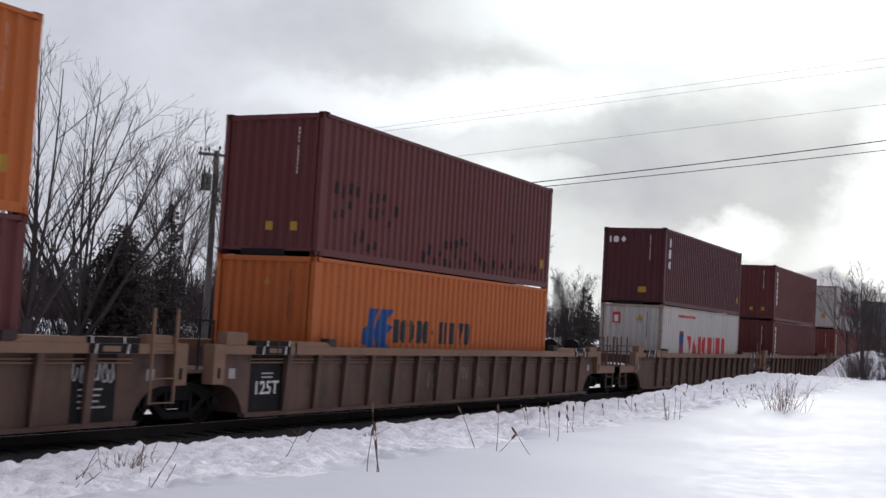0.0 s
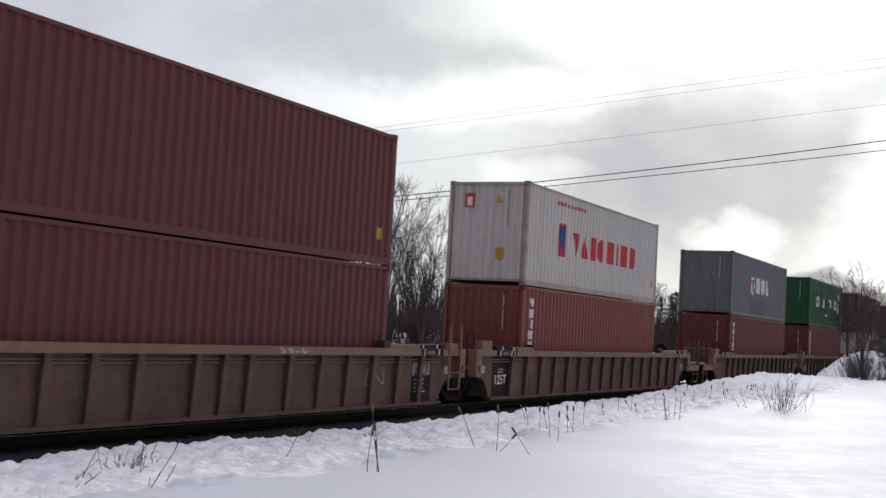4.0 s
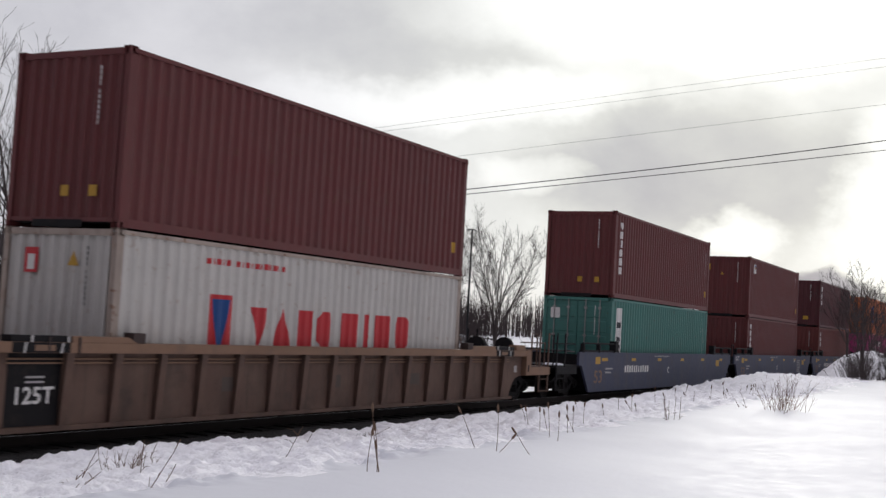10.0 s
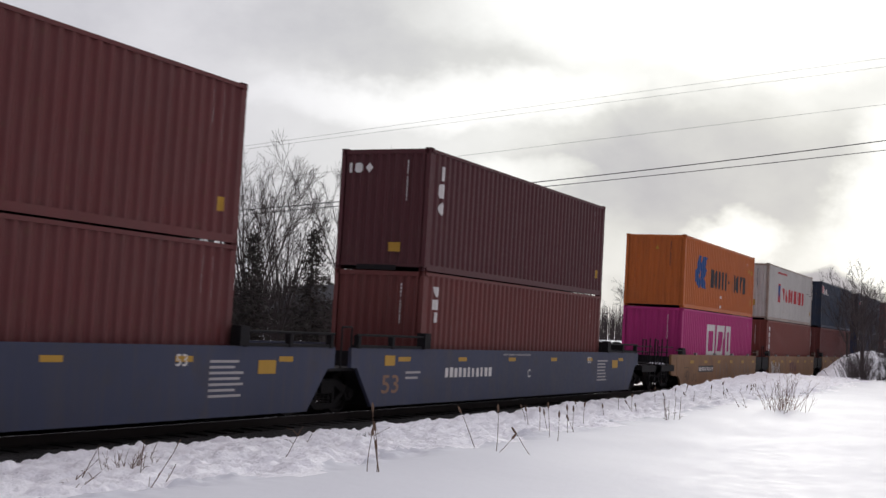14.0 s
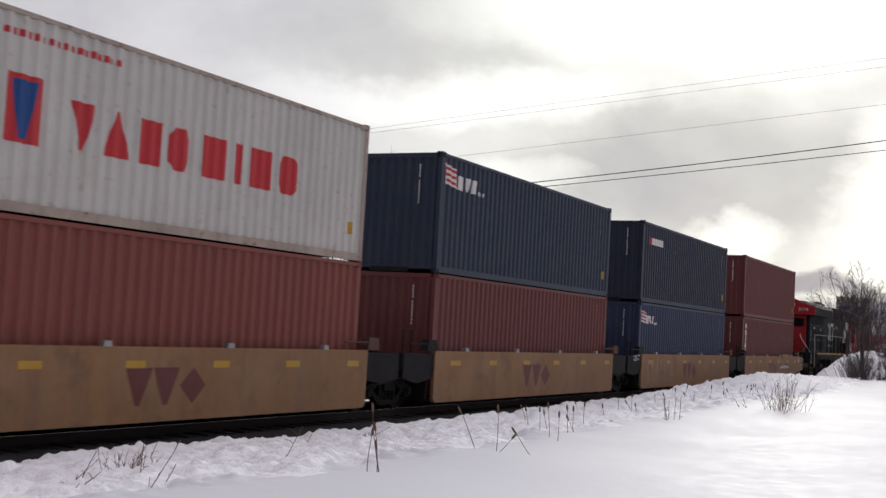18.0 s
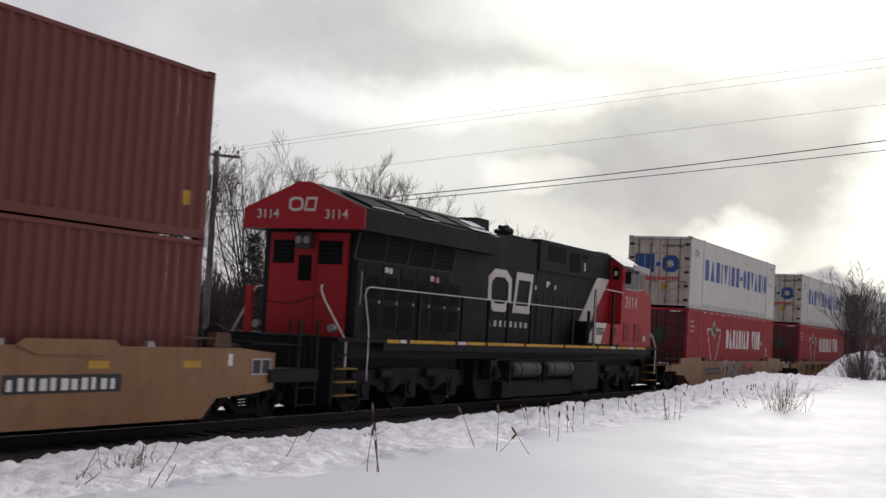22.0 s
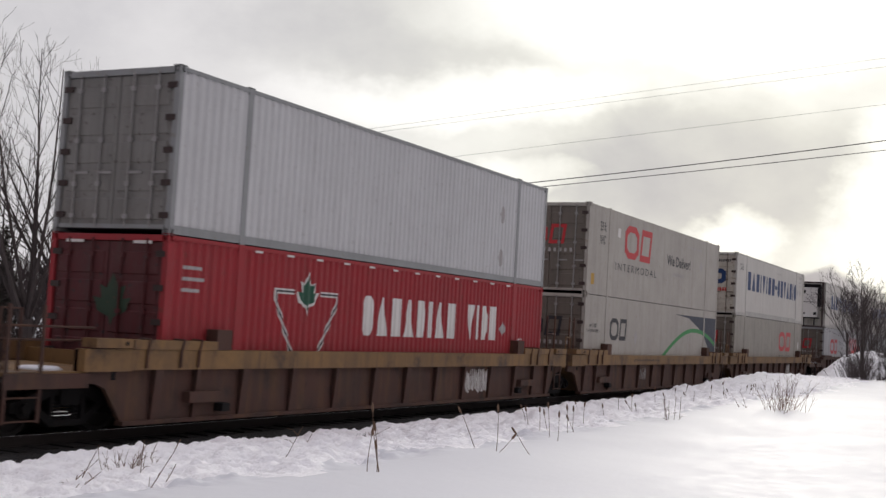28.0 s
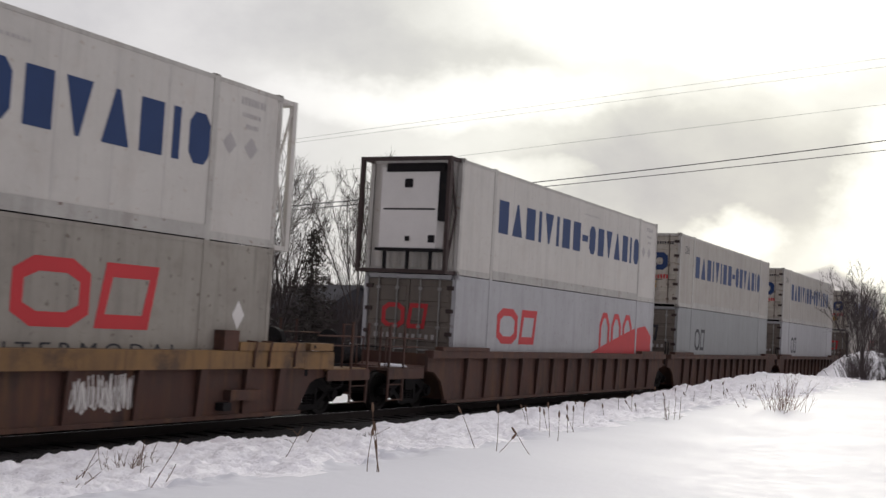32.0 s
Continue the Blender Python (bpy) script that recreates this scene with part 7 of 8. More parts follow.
        for yy in (-0.7, -0.5, 0.5):
            add("air_hose", lambda b: rod_path(b, [(xe - s * 0.1, yy, 0.85), (xe - s * 0.3, yy, 0.55), (xe - s * 0.12, yy, 0.35)], 0.025), black_steel)
    # fuel tank, air reservoirs
    add("fuel_tank", lambda b: prism_into(b, ((7.0, 1.15), (7.0, 0.42), (7.25, 0.14), (15.35, 0.14), (15.7, 0.42), (15.7, 1.15)), -1.12, 1.12), LOCO_GREY, "grey fuel tank", 0.04)
    for x0, x1 in ((8.66, 10.56), (11.06, 13.08)):
        def drum(b):
            for xa, ra, xb, rb in ((x0, 0.19, x0 + 0.10, 0.24), (x0 + 0.10, 0.24, x1 - 0.10, 0.24), (x1 - 0.10, 0.24, x1, 0.19)):
                tube_into(b, (xa, -1.33, 0.90), (xb, -1.33, 0.90), ra, rb, sides=20)
        tank = add("air_reservoir", drum, TANK_STEEL, "dull steel air reservoir", smooth=False)
        for xx in (x0 + 0.4, x1 - 0.45):
            add("strap", lambda b: tube_into(b, (xx, -1.33, 0.90), (xx + 0.05, -1.33, 0.90), 0.247, sides=20), LOCO_BLACK, parent=tank)
        for xx in (x0 - 0.14, x1 + 0.06):
            add("bracket", boxes((xx, xx + 0.08, -1.45, -1.1, 0.5, 1.17)), LOCO_GREY, parent=tank)
    add("pipe", lambda b: rod_path(b, [(7.6, -1.40, 1.16), (15.9, -1.40, 1.16)], 0.03), LOCO_GREY)
    add("pipe", lambda b: rod_path(b, [(8.0, -1.30, 0.60), (13.3, -1.30, 0.60)], 0.022), LOCO_GREY)
    add("side_box", boxes((7.3, 7.69, -1.45, -1.2, 0.65, 1.16)), LOCO_GREY, bev=0.02)
    add("side_box", boxes((13.35, 15.45, -1.42, -1.125, 0.24, 1.10)), LOCO_GREY, "grey tank side panel", bev=0.02)
    add("side_box", boxes((15.2, 15.55, -1.36, -1.105, 0.75, 1.14)), TANK_STEEL, bev=0.02)
    add("tank_skirt", boxes((8.2, 13.345, -1.40, -1.125, 0.16, 0.58)), LOCO_GREY, "grey lower side of the fuel tank", 0.04)
    add("bell", lambda b: tube_into(b, (7.5, -1.5, 0.72), (7.5, -1.5, 0.98), 0.15, 0.07, sides=14), black_steel)
    # two three-axle trucks
    for c in (3.6, 18.1):
        def frame3(b):
            for s in (-1, 1):
                y0, y1 = sorted((s * 0.98, s * 1.14))
                prism_into(b, ((-2.8, 0.62), (-2.5, 0.90), (-0.9, 0.96), (0.9, 0.96), (2.5, 0.90), (2.8, 0.62), (2.6, 0.50), (1.65, 0.60), (1.3, 0.44), (0.8, 0.44), (0.45, 0.60), (-0.45, 0.60), (-0.8, 0.44), (-1.3, 0.44), (-1.65, 0.60), (-2.6, 0.50)), y0, y1)
        bm = bmesh.new()
        frame3(bm)
        tr = put_mesh("truck", finish(bm, "truck"), LOCO_GREY, lo, at=(c, 0, 0))
        for xx in (-2.1, 0.0, 2.1):
            add("traction_motor", boxes((xx - 0.60, xx + 0.74, -0.66, 0.66, 0.09, 1.0)), LOCO_BLACK, "dark motor casing between the wheels", parent=tr)
        add("bolster", boxes((-2.7, 2.7, -0.95, 0.95, 0.92, 1.17)), LOCO_BLACK, parent=tr)
        for s in (-1, 1):
            for x in (-2.1, 0.0, 2.1):
                def journal(b):
                    ya, yb = sorted((s * 0.97, s * 1.16))
                    box_into(b, x - 0.24, x + 0.24, ya, yb, 0.28, 0.74)
                    tube_into(b, (x, ya - 0.05, 0.52), (x, yb + 0.05, 0.52), 0.17, sides=14)
                add("axle_box", journal, LOCO_GREY, parent=tr)
            for x in (-1.05, 1.05):
                add("spring", lambda b: [tube_into(b, (x, s * 1.2, 0.48 + k * 0.075), (x, s * 1.2, 0.52 + k * 0.075), 0.11, sides=12) for k in range(6)], LOCO_GREY, parent=tr)
                add("brake_cylinder", lambda b: (tube_into(b, (x - 0.55, s * 1.2, 0.84), (x - 0.05, s * 1.2, 0.84), 0.11, sides=12), tube_into(b, (x - 0.05, s * 1.2, 0.84), (x + 0.3, s * 1.2, 0.70), 0.03, sides=6)), LOCO_GREY, parent=tr)
            for xx in (-2.75, 2.5):
                add("sand_hose", lambda b: rod_path(b, [(xx, s * 1.18, 1.1), (xx + 0.15, s * 1.2, 0.6), (xx + 0.05, s * 0.9, 0.15)], 0.022), black_steel, parent=tr)
        for dx in (-2.1, 0.0, 2.1):
            ws = put_mesh("wheelset", shared("loco_wheels", lambda b: wheelset_mesh(b, 0.53), "wheelset"), wheel_steel, tr, at=(dx, 0, 0.53))
            ROLLERS.append((ws, dx, 0.53, 0.53, X + c + dx))
    return lo


# ---- the train: boxes and the cars that carry them ----
def build_train():
    A, B = 3.73, 1.76   # from a truck's centre to the box: 40-foot boxes in long wells; boxes that fill their well
    box = plain_box
    red = "maroon corrugated steel container with small white marks"
    # leading car of which the last unit is seen
    box("container", "orange-brown corrugated steel container with small marks", 0.18, True, ORANGE)
    box("container", red, 0.18, False, MAROON)
    top, fold, y = box("container", "maroon corrugated container with dark scuff marks along its wall", 19.88, True, MAROON)
    rnd = random.Random(4)

    for i in range(40):
        x = 0.36 + i * 0.278
        for zone, (x0, x1, za, zb, odds) in enumerate(((4.4, 11.6, 0.16, 0.42, 0.8), (0.5, 3.6, 0.80, 1.15, 0.85), (0.6, 2.6, 1.25, 1.45, 0.5), (5.6, 6.8, 0.60, 0.78, 0.9), (1.4, 2.4, 0.25, 0.45, 0.8), (9.0, 10.4, 0.75, 1.1, 0.4))):
            if x0 < x < x1 and rnd.random() < odds:
                z, w, h = rnd.uniform(za, zb), rnd.uniform(0.05, 0.12), rnd.uniform(0.12, 0.30)
                mark("soot_mark", lambda b: flat_poly(b, ((x - w / 2, z), (x + w * 0.4, z - 0.03), (x + w * 0.5, z + h * 0.8), (x - w * 0.2, z + h))), GRIME_MARK, top, fold, y - 0.0005 * zone)
    orange_name_box(19.88, False)
    cars = [(0.18, 19.65, "brown", True, False, ["panel_rear"]), (19.88, 19.65, "brown", False, True, ["weights", "chalk"])]
    # second car
    t = box("container", "dark maroon container with white lettering", 43.5, True, DARK_MAROON, "iox")
    end_mark("lettering", lambda b: word(b, "iox", -0.98, -0.32, 2.32, 2.56), white_decal, t[0], "white shapes for a name")
    white_red_box(43.5, False)
    box("container", red, 63.33, True, MAROON, "vriror")
    box("container", red, 63.33, False, MAROON, "vriror")
    white_red_box(83.0, True)
    box("container", "russet corrugated container with upright white lettering", 83.0, False, RUSSET, "vriror")
    cars += [(43.5, 19.75, "brown", True, False, ["scrawl"]), (63.33, 19.68, "brown", False, False, ["weights", "panel_rear", "sill_tag"]), (83.0, 19.65, "brown", False, True, ["weights"])]
    # third car
    grey_disc_box(106.75)
    box("container", "brick-red corrugated container with upright white lettering", 106.75, False, BRICK, "vriror")
    green_box(126.07)
    box("container", "brick-red corrugated container with upright white lettering", 126.07, False, BRICK, "vriror")
    box("container", red, 145.73, True, MAROON)
    white_red_box(145.73, False)
    cars += [(106.75, 19.5, "brown", True, False, []), (126.07, 19.65, "brown", False, False, ["weights"]), (145.73, 19.65, "brown", False, True, ["weights"])]
    # blue car
    t = box("container", "maroon container with upright white lettering", 169.27, True, MAROON, "vriror")
    rear_code(t, 1.45, 2.45)
    t = box("container", "teal container with doors towards the front and a white label strip", 169.27, False, TEAL, end="door")
    mark("label_strip", lambda b: flat_rect(b, 0.60, 1.05, 0.95, 2.58), white_decal, t[0], t[1], t[2], "white upright label strip")
    mark("label_marks", lambda b: tower(b, "ridor", 0.66, 0.98, 2.15, 0.24), black_decal, t[0], t[1], t[2] - 0.003)
    rear_code(t, 0.75, 2.2)
    end_mark("label_plate", lambda b: flat_rect(b, -0.95, -0.62, 2.15, 2.5), white_decal, t[0], x=0.008)
    t = box("container", "maroon container with a small blue and yellow plate", 189.03, True, MAROON, end_plates=False)
    mark("emblem_plate", lambda b: flat_rect(b, 0.95, 1.35, 2.15, 2.58), white_decal, t[0], t[1], t[2], "white emblem plate")
    mark("emblem_shape", lambda b: flat_poly(b, ((0.99, 2.3), (1.31, 2.36), (1.31, 2.54), (0.99, 2.54))), blue_decal, t[0], t[1], t[2] - 0.003)
    mark("emblem_shape", lambda b: flat_poly(b, ((1.0, 2.19), (1.15, 2.19), (1.28, 2.46), (1.12, 2.46))), yellow_decal, t[0], t[1], t[2] - 0.005)
    end_mark("warning_plate", lambda b: flat_rect(b, -0.95, -0.70, 2.22, 2.52), yellow_decal, t[0])
    end_mark("warning_sign", lambda b: flat_poly(b, ((-0.2, 2.0), (-0.04, 2.0), (-0.12, 2.14))), yellow_decal, t[0])
    box("container", red, 189.03, False, MAROON, "vriro")
    t = box("container", "dark maroon container with white lettering", 208.39, True, DARK_MAROON, "iox")
    end_mark("lettering", lambda b: word(b, "iox", -0.98, -0.32, 2.32, 2.56), white_decal, t[0], "white shapes for a name")
    box("container", "brick-red corrugated container with upright white lettering", 208.39, False, BRICK, "vri")
    cars += [(169.27, 19.75, "blue", True, False, ["size53", "number_blue"]), (189.03, 19.5, "blue", False, False, ["size53", "weights_light", "stencil_rear"]), (208.39, 19.4, "blue", False, True, ["size53", "number_blue", "stencil_rear"])]
    for C, span, look_kind, first, last, marks in cars:
        words = {"brown": "dusty brown ribbed well car with a tan top sill", "blue": "faded blue smooth-sided well car with yellow reflectors"}[look_kind]
        well_car(C - A, span if not last else 2 * A + FT40, look_kind, first, last, words, marks)
    # five-unit tan car
    orange_name_box(230.14, True)
    magenta_box(230.14)
    white_red_box(245.75, True)
    box("container", "russet corrugated container with upright white lettering", 245.75, False, RUSSET, "vriro")
    t = box("container", "steel-blue container with a striped flag emblem", 261.37, True, NAVY, end_plates=False)
    flag_marks(*t, 2.22)
    box("container", "brick-red corrugated container with small white marks", 261.37, False, BRICK)
    t = box("container", "dark navy corrugated container with a red and white word plate", 277.09, True, DARK_NAVY, end_plates=False)
    mark("word_plate", lambda b: flat_rect(b, 1.2, 2.55, 2.12, 2.36), white_decal, t[0], t[1], t[2], "white bars for a name")
    mark("word_plate", lambda b: flat_rect(b, 0.85, 1.18, 2.12, 2.36), red_decal, t[0], t[1], t[2])
    t = box("container", "mid-blue container with a striped flag emblem", 277.09, False, BLUE)
    flag_marks(*t, 2.25, size=0.85)
    box("container", "brick-red corrugated container with small white marks", 292.85, True, BRICK, end_plates=False)
    box("container", "brick-red corrugated container with upright white lettering", 292.85, False, BRICK, "vriror")
    tans = [(230.14, ["number_plate_dark", "pale_tag"]), (245.75, ["fat_tag", "maroon_name"]), (261.37, ["maroon_name"]), (277.09, ["weights_light", "line_tag", "maroon_name"]), (292.85, ["number_plate_rear", "maroon_name"])]
    for i, (C, marks) in enumerate(tans):
        nxt = tans[i + 1][0] - C if i < 4 else FT40 + 2 * B
        well_car(C - B, nxt, "tan", i == 0, i == 4, "weathered yellow smooth-sided well car with sprayed scrawls", marks)
    build_loco(309.3)
    # 53-foot boxes behind the locomotive
    long_white_box(335.45)
    red_shop_box(335.45)
    well_car(335.45 - B, FT53 + 2 * B, "tan_single", True, True, "faded yellow well car with grey and red graffiti", ["number_plate_dark", "wide_tag", "single_notes"])
    long_white_box(359.07)
    red_shop_box(359.07)
    well_car(359.07 - B, FT53 + 2 * B, "yellow", True, True, "dirty yellow ribbed well car", ["number_plate_dark"])
    t, fold, y = container("container", "light grey corrugated 53-foot container with diamond placards", 382.58, HIGH, SILVER, FT53, 2.591, 2.82, "corr53", "door", post_mat=MID_GREY, door_mat=paint("dirty_grey_doors", (0.24, 0.235, 0.22), 0.6, rust=(0.09, 0.08, 0.07)))
    for zz in (1.75, 0.62):
        mark("placard", lambda b: flat_poly(b, ((13.0, zz), (13.2, zz + 0.24), (13.4, zz), (13.2, zz - 0.24))), grey_decal, t, fold, y, "grey diamond placard")
    red_shop_box(382.58)
    line_box(402.26, True, OLD_WHITE, "upper")
    line_box(402.26, False, OLD_WHITE, "green")
    long_white_box(421.79, framed=True)
    line_box(421.79, False, DIRTY_GREY, "red")
    long_white_box(445.63, reefer=True)
    line_box(445.63, False, LIGHT_GREY, "logo")
    long_white_box(464.9, clean=False)
    line_box(464.9, False, MID_GREY, "dark")
    long_white_box(484.8, clean=False)
    line_box(484.8, False, LIGHT_GREY, "dark")
    long_white_box(508.4, clean=False)
    line_box(508.4, False, OLD_WHITE, "red")
    run = [(382.58, 402.26, "rust", True, False, ["white_scrawl"]), (402.26, 421.79, "rust", False, False, ["scrawl_mid"]), (421.79, None, "rust", False, True, ["white_scrawl"]),
           (445.63, 464.9, "plum", True, False, []), (464.9, 484.8, "plum", False, False, []), (484.8, None, "plum", False, True, []), (508.4, None, "plum", True, True, [])]
    for C, nxt, look_kind, first, last, marks in run:
        words = "rust-brown ribbed well car with a dirty yellow top sill" if look_kind == "rust" else "rust-brown ribbed well car"
        well_car(C - B, nxt - C if nxt else FT53 + 2 * B, look_kind, first, last, words, marks)


GRIME_MARK = material("soot_marks", (0.025, 0.018, 0.018), 0.8, spread=0.2)
build_train()


# ---- trees ----
def limb_into(verts, faces, pts, radii, sides):
    """A tapered limb through points, appended to plain lists."""
    base = len(verts)
    for i, p in enumerate(pts):
        d = (pts[min(i + 1, len(pts) - 1)] - pts[max(i - 1, 0)]).normalized()
        a = d.orthogonal().normalized()
        b = d.cross(a)
        for k in range(sides):
            q = k * math.tau / sides
            verts.append(p + (a * math.cos(q) + b * math.sin(q)) * radii[i])
    for i in range(len(pts) - 1):
        for k in range(sides):
            k2 = (k + 1) % sides
            faces.append((base + i * sides + k, base + i * sides + k2, base + (i + 1) * sides + k2, base + (i + 1) * sides + k))


def mesh_from(name, verts, faces):
    me = bpy.data.meshes.new(name)
    me.from_pydata([tuple(v) for v in verts], [], faces)
    return me


def bare_tree(name, label, seed, height, limbs=9, flare=0.75, fork_at=0.14, trunk_r=0.20, twig=0.009, fine=1.0, lift=1.0):
    """A leafless tree: a short trunk that parts into long limbs which fan out and up and fork into ever finer rising twigs."""
    rnd = random.Random(seed)
    tree = thing(name, label, "tree", "bare trees behind the line")
    tv, tf, cv, cf = [], [], [], []

    def run(p, d, length, r0, r1, n, rise, wob):
        pts, radii = [p], [r0]
        for i in range(n):
            d = (d + Vector((rnd.gauss(0, wob), rnd.gauss(0, wob), rise + rnd.gauss(0, wob * 0.5)))).normalized()
            p = p + d * (length / n)
            pts.append(p)
            radii.append(r0 + (r1 - r0) * ((i + 1) / n) ** 0.8)
        return pts, radii

    def fork(pts, radii, level):
        n = len(pts) - 1
        count = {1: 11, 2: 6, 3: 3}[level]
        count = max(2, round(count * fine * rnd.uniform(0.8, 1.2)))
        for i in range(count):
            k = (0.22 if level == 1 else 0.15) + 0.78 * (i + rnd.random()) / count
            j = min(int(k * n), n - 1)
            at = pts[j].lerp(pts[j + 1], k * n - j)
            r = max(twig, radii[j] * 0.5)
            d = (pts[j + 1] - pts[j]).normalized()
            side = d.orthogonal().normalized()
            side.rotate(Matrix.Rotation(rnd.uniform(0, math.tau), 3, d))
            nd = (d + side * rnd.uniform(0.40, 0.80)).normalized()
            length = {1: height * 0.24, 2: height * 0.11, 3: height * 0.055}[level] * rnd.uniform(0.55, 1.25) * (1.25 - 0.65 * k)
            p2, r2 = run(at, nd, length, r, max(twig * 0.5, r * 0.35), 3, 0.07, 0.06)
            limb_into(cv, cf, p2, r2, 4 if level == 1 else 3)
            if level < 3:
                fork(p2, r2, level + 1)

    z = height * fork_at
    pts, radii = run(Vector((0, 0, -0.3)), Vector((0.03, 0.02, 1)), z + 0.3, trunk_r, trunk_r * 0.85, 3, 0.0, 0.03)
    limb_into(tv, tf, pts, radii, 9)
    for s in range(limbs):
        a = s * 2.4 + rnd.uniform(-0.3, 0.3)
        out = flare * math.sqrt((s + 0.5) / limbs) * rnd.uniform(0.80, 1.1)
        d = Vector((math.cos(a) * out, math.sin(a) * out, 1)).normalized()
        start = pts[-1].lerp(pts[0], rnd.uniform(0.0, 0.6))
        r = trunk_r * rnd.uniform(0.22, 0.40)
        reach = height * rnd.uniform(0.70, 0.86) * (1.0 - 0.12 * out)
        p2, r2 = run(start, d, reach, r, 0.014, 9, lift * 0.03 * out, 0.035)
        limb_into(tv, tf, p2, r2, 6)
        fork(p2, r2, 1)
    k = height / max(v.z for v in cv)
    for v in tv + cv:
        v *= k
    put_mesh("trunk", mesh_from("trunk", tv, tf), bark, tree)
    put_mesh("crown", mesh_from("crown", cv, cf), twig_mat, tree, "fine leafless branches")
    return tree


def spruce(name, label, seed, height, radius, fullness=1.0, ragged=0.25, leaf_size=0.16, round_top=False):
    """A conifer: whorls of drooping boughs set with many small needle sprays."""
    rnd = random.Random(seed)
    tree = thing(name, label, "tree", "evergreens behind the line")
    tv, tf, cv, cf = [], [], [], []
    limb_into(tv, tf, [Vector((0, 0, -0.3)), Vector((0.05, 0, height * 0.5)), Vector((0, 0.03, height))], [0.02 * height, 0.012 * height, 0.01], 7)
    z = height * 0.06
    while z < height * 0.985:
        k = 1 - z / height
        reach = radius * ((1 - (1 - k) ** 3) ** 0.6 if round_top else k ** 0.85) * rnd.uniform(1 - ragged, 1 + ragged * 0.6) + 0.08
        n = max(4, int(11 * fullness * (0.4 + k)))
        for i in range(n):
            a = rnd.uniform(0, math.tau)
            r = reach * rnd.uniform(0.65, 1.1)
            tip = Vector((math.cos(a) * r, math.sin(a) * r, z - r * rnd.uniform(0.05, 0.35) + 0.1))
            root = Vector((0, 0, z))
            limb_into(tv, tf, [root, root.lerp(tip, 0.55) + Vector((0, 0, 0.05)), tip], [0.02, 0.014, 0.005], 3)
            m = max(5, int(r * 15 * fullness))
            for j in range(m):
                q = rnd.uniform(0.12, 1.05)
                c = root.lerp(tip, q) + Vector((rnd.gauss(0, 0.10), rnd.gauss(0, 0.10), rnd.gauss(-0.03, 0.07)))
                s = leaf_size * rnd.uniform(0.6, 1.3)
                u = Vector((rnd.gauss(0, 1), rnd.gauss(0, 1), rnd.gauss(0, 0.6))).normalized()
                w = u.cross(Vector((rnd.gauss(0, 1), rnd.gauss(0, 1), rnd.gauss(0, 1)))).normalized()
                b = len(cv)
                cv.extend((c - u * s, c + w * s * 0.4, c + u * s, c - w * s * 0.35))
                cf.append((b, b + 1, b + 2, b + 3))
        z += height * rnd.uniform(0.012, 0.024)
    put_mesh("trunk", mesh_from("trunk", tv, tf), bark, tree)
    put_mesh("crown", mesh_from("crown", cv, cf), needle_mat, tree, "dark green needles")
    return tree


def set_at(ob, x, y, turn=0.0, size=1.0):
    z = float(ground_height(np.array([x]), np.array([y]))[0])
    ob.matrix_basis = pose(x, y, z - 0.05, 0, 0, turn) @ Matrix.Scale(size, 4)
    return ob


# ---- dry stalks and scrub in the snow ----
def ground_z(x, y):
    return float(ground_height(np.array([x]), np.array([y]))[0])


def stalk(seed, height, lean, head=True, forks=0):
    rnd = random.Random(seed)
    th = thing("dry_stalk", "dry brown weed stalk standing in the snow", "weed", "dry stalks in the snow")
    verts, faces = [], []
    p, d = Vector((0, 0, -0.12)), Vector((lean[0], lean[1], 1)).normalized()
    pts = [p]
    for i in range(5):
        d = (d + Vector((rnd.gauss(0, 0.06), rnd.gauss(0, 0.06), 0))).normalized()
        p = p + d * (height + 0.12) / 5
        pts.append(p)
    limb_into(verts, faces, pts, [0.0052, 0.0048, 0.0044, 0.004, 0.0036, 0.003], 4)
    for i in range(forks):
        j = rnd.randint(1, 4)
        e = pts[j] + Vector((rnd.gauss(0, 0.12), rnd.gauss(0, 0.12), rnd.uniform(0.06, 0.22))) * height
        limb_into(verts, faces, [pts[j], pts[j].lerp(e, 0.5) + Vector((0, 0, 0.02)), e], [0.004, 0.0035, 0.002], 3)
    put_mesh("stem", mesh_from("stem", verts, faces), reed_mat, th)
    if head:
        verts, faces = [], []
        q = pts[-1]
        limb_into(verts, faces, [q - d * 0.02, q + d * 0.01, q + d * 0.06, q + d * 0.09], [0.006, 0.016, 0.014, 0.004], 6)
        put_mesh("seed_head", mesh_from("seed_head", verts, faces), reed_mat, th)
    return th


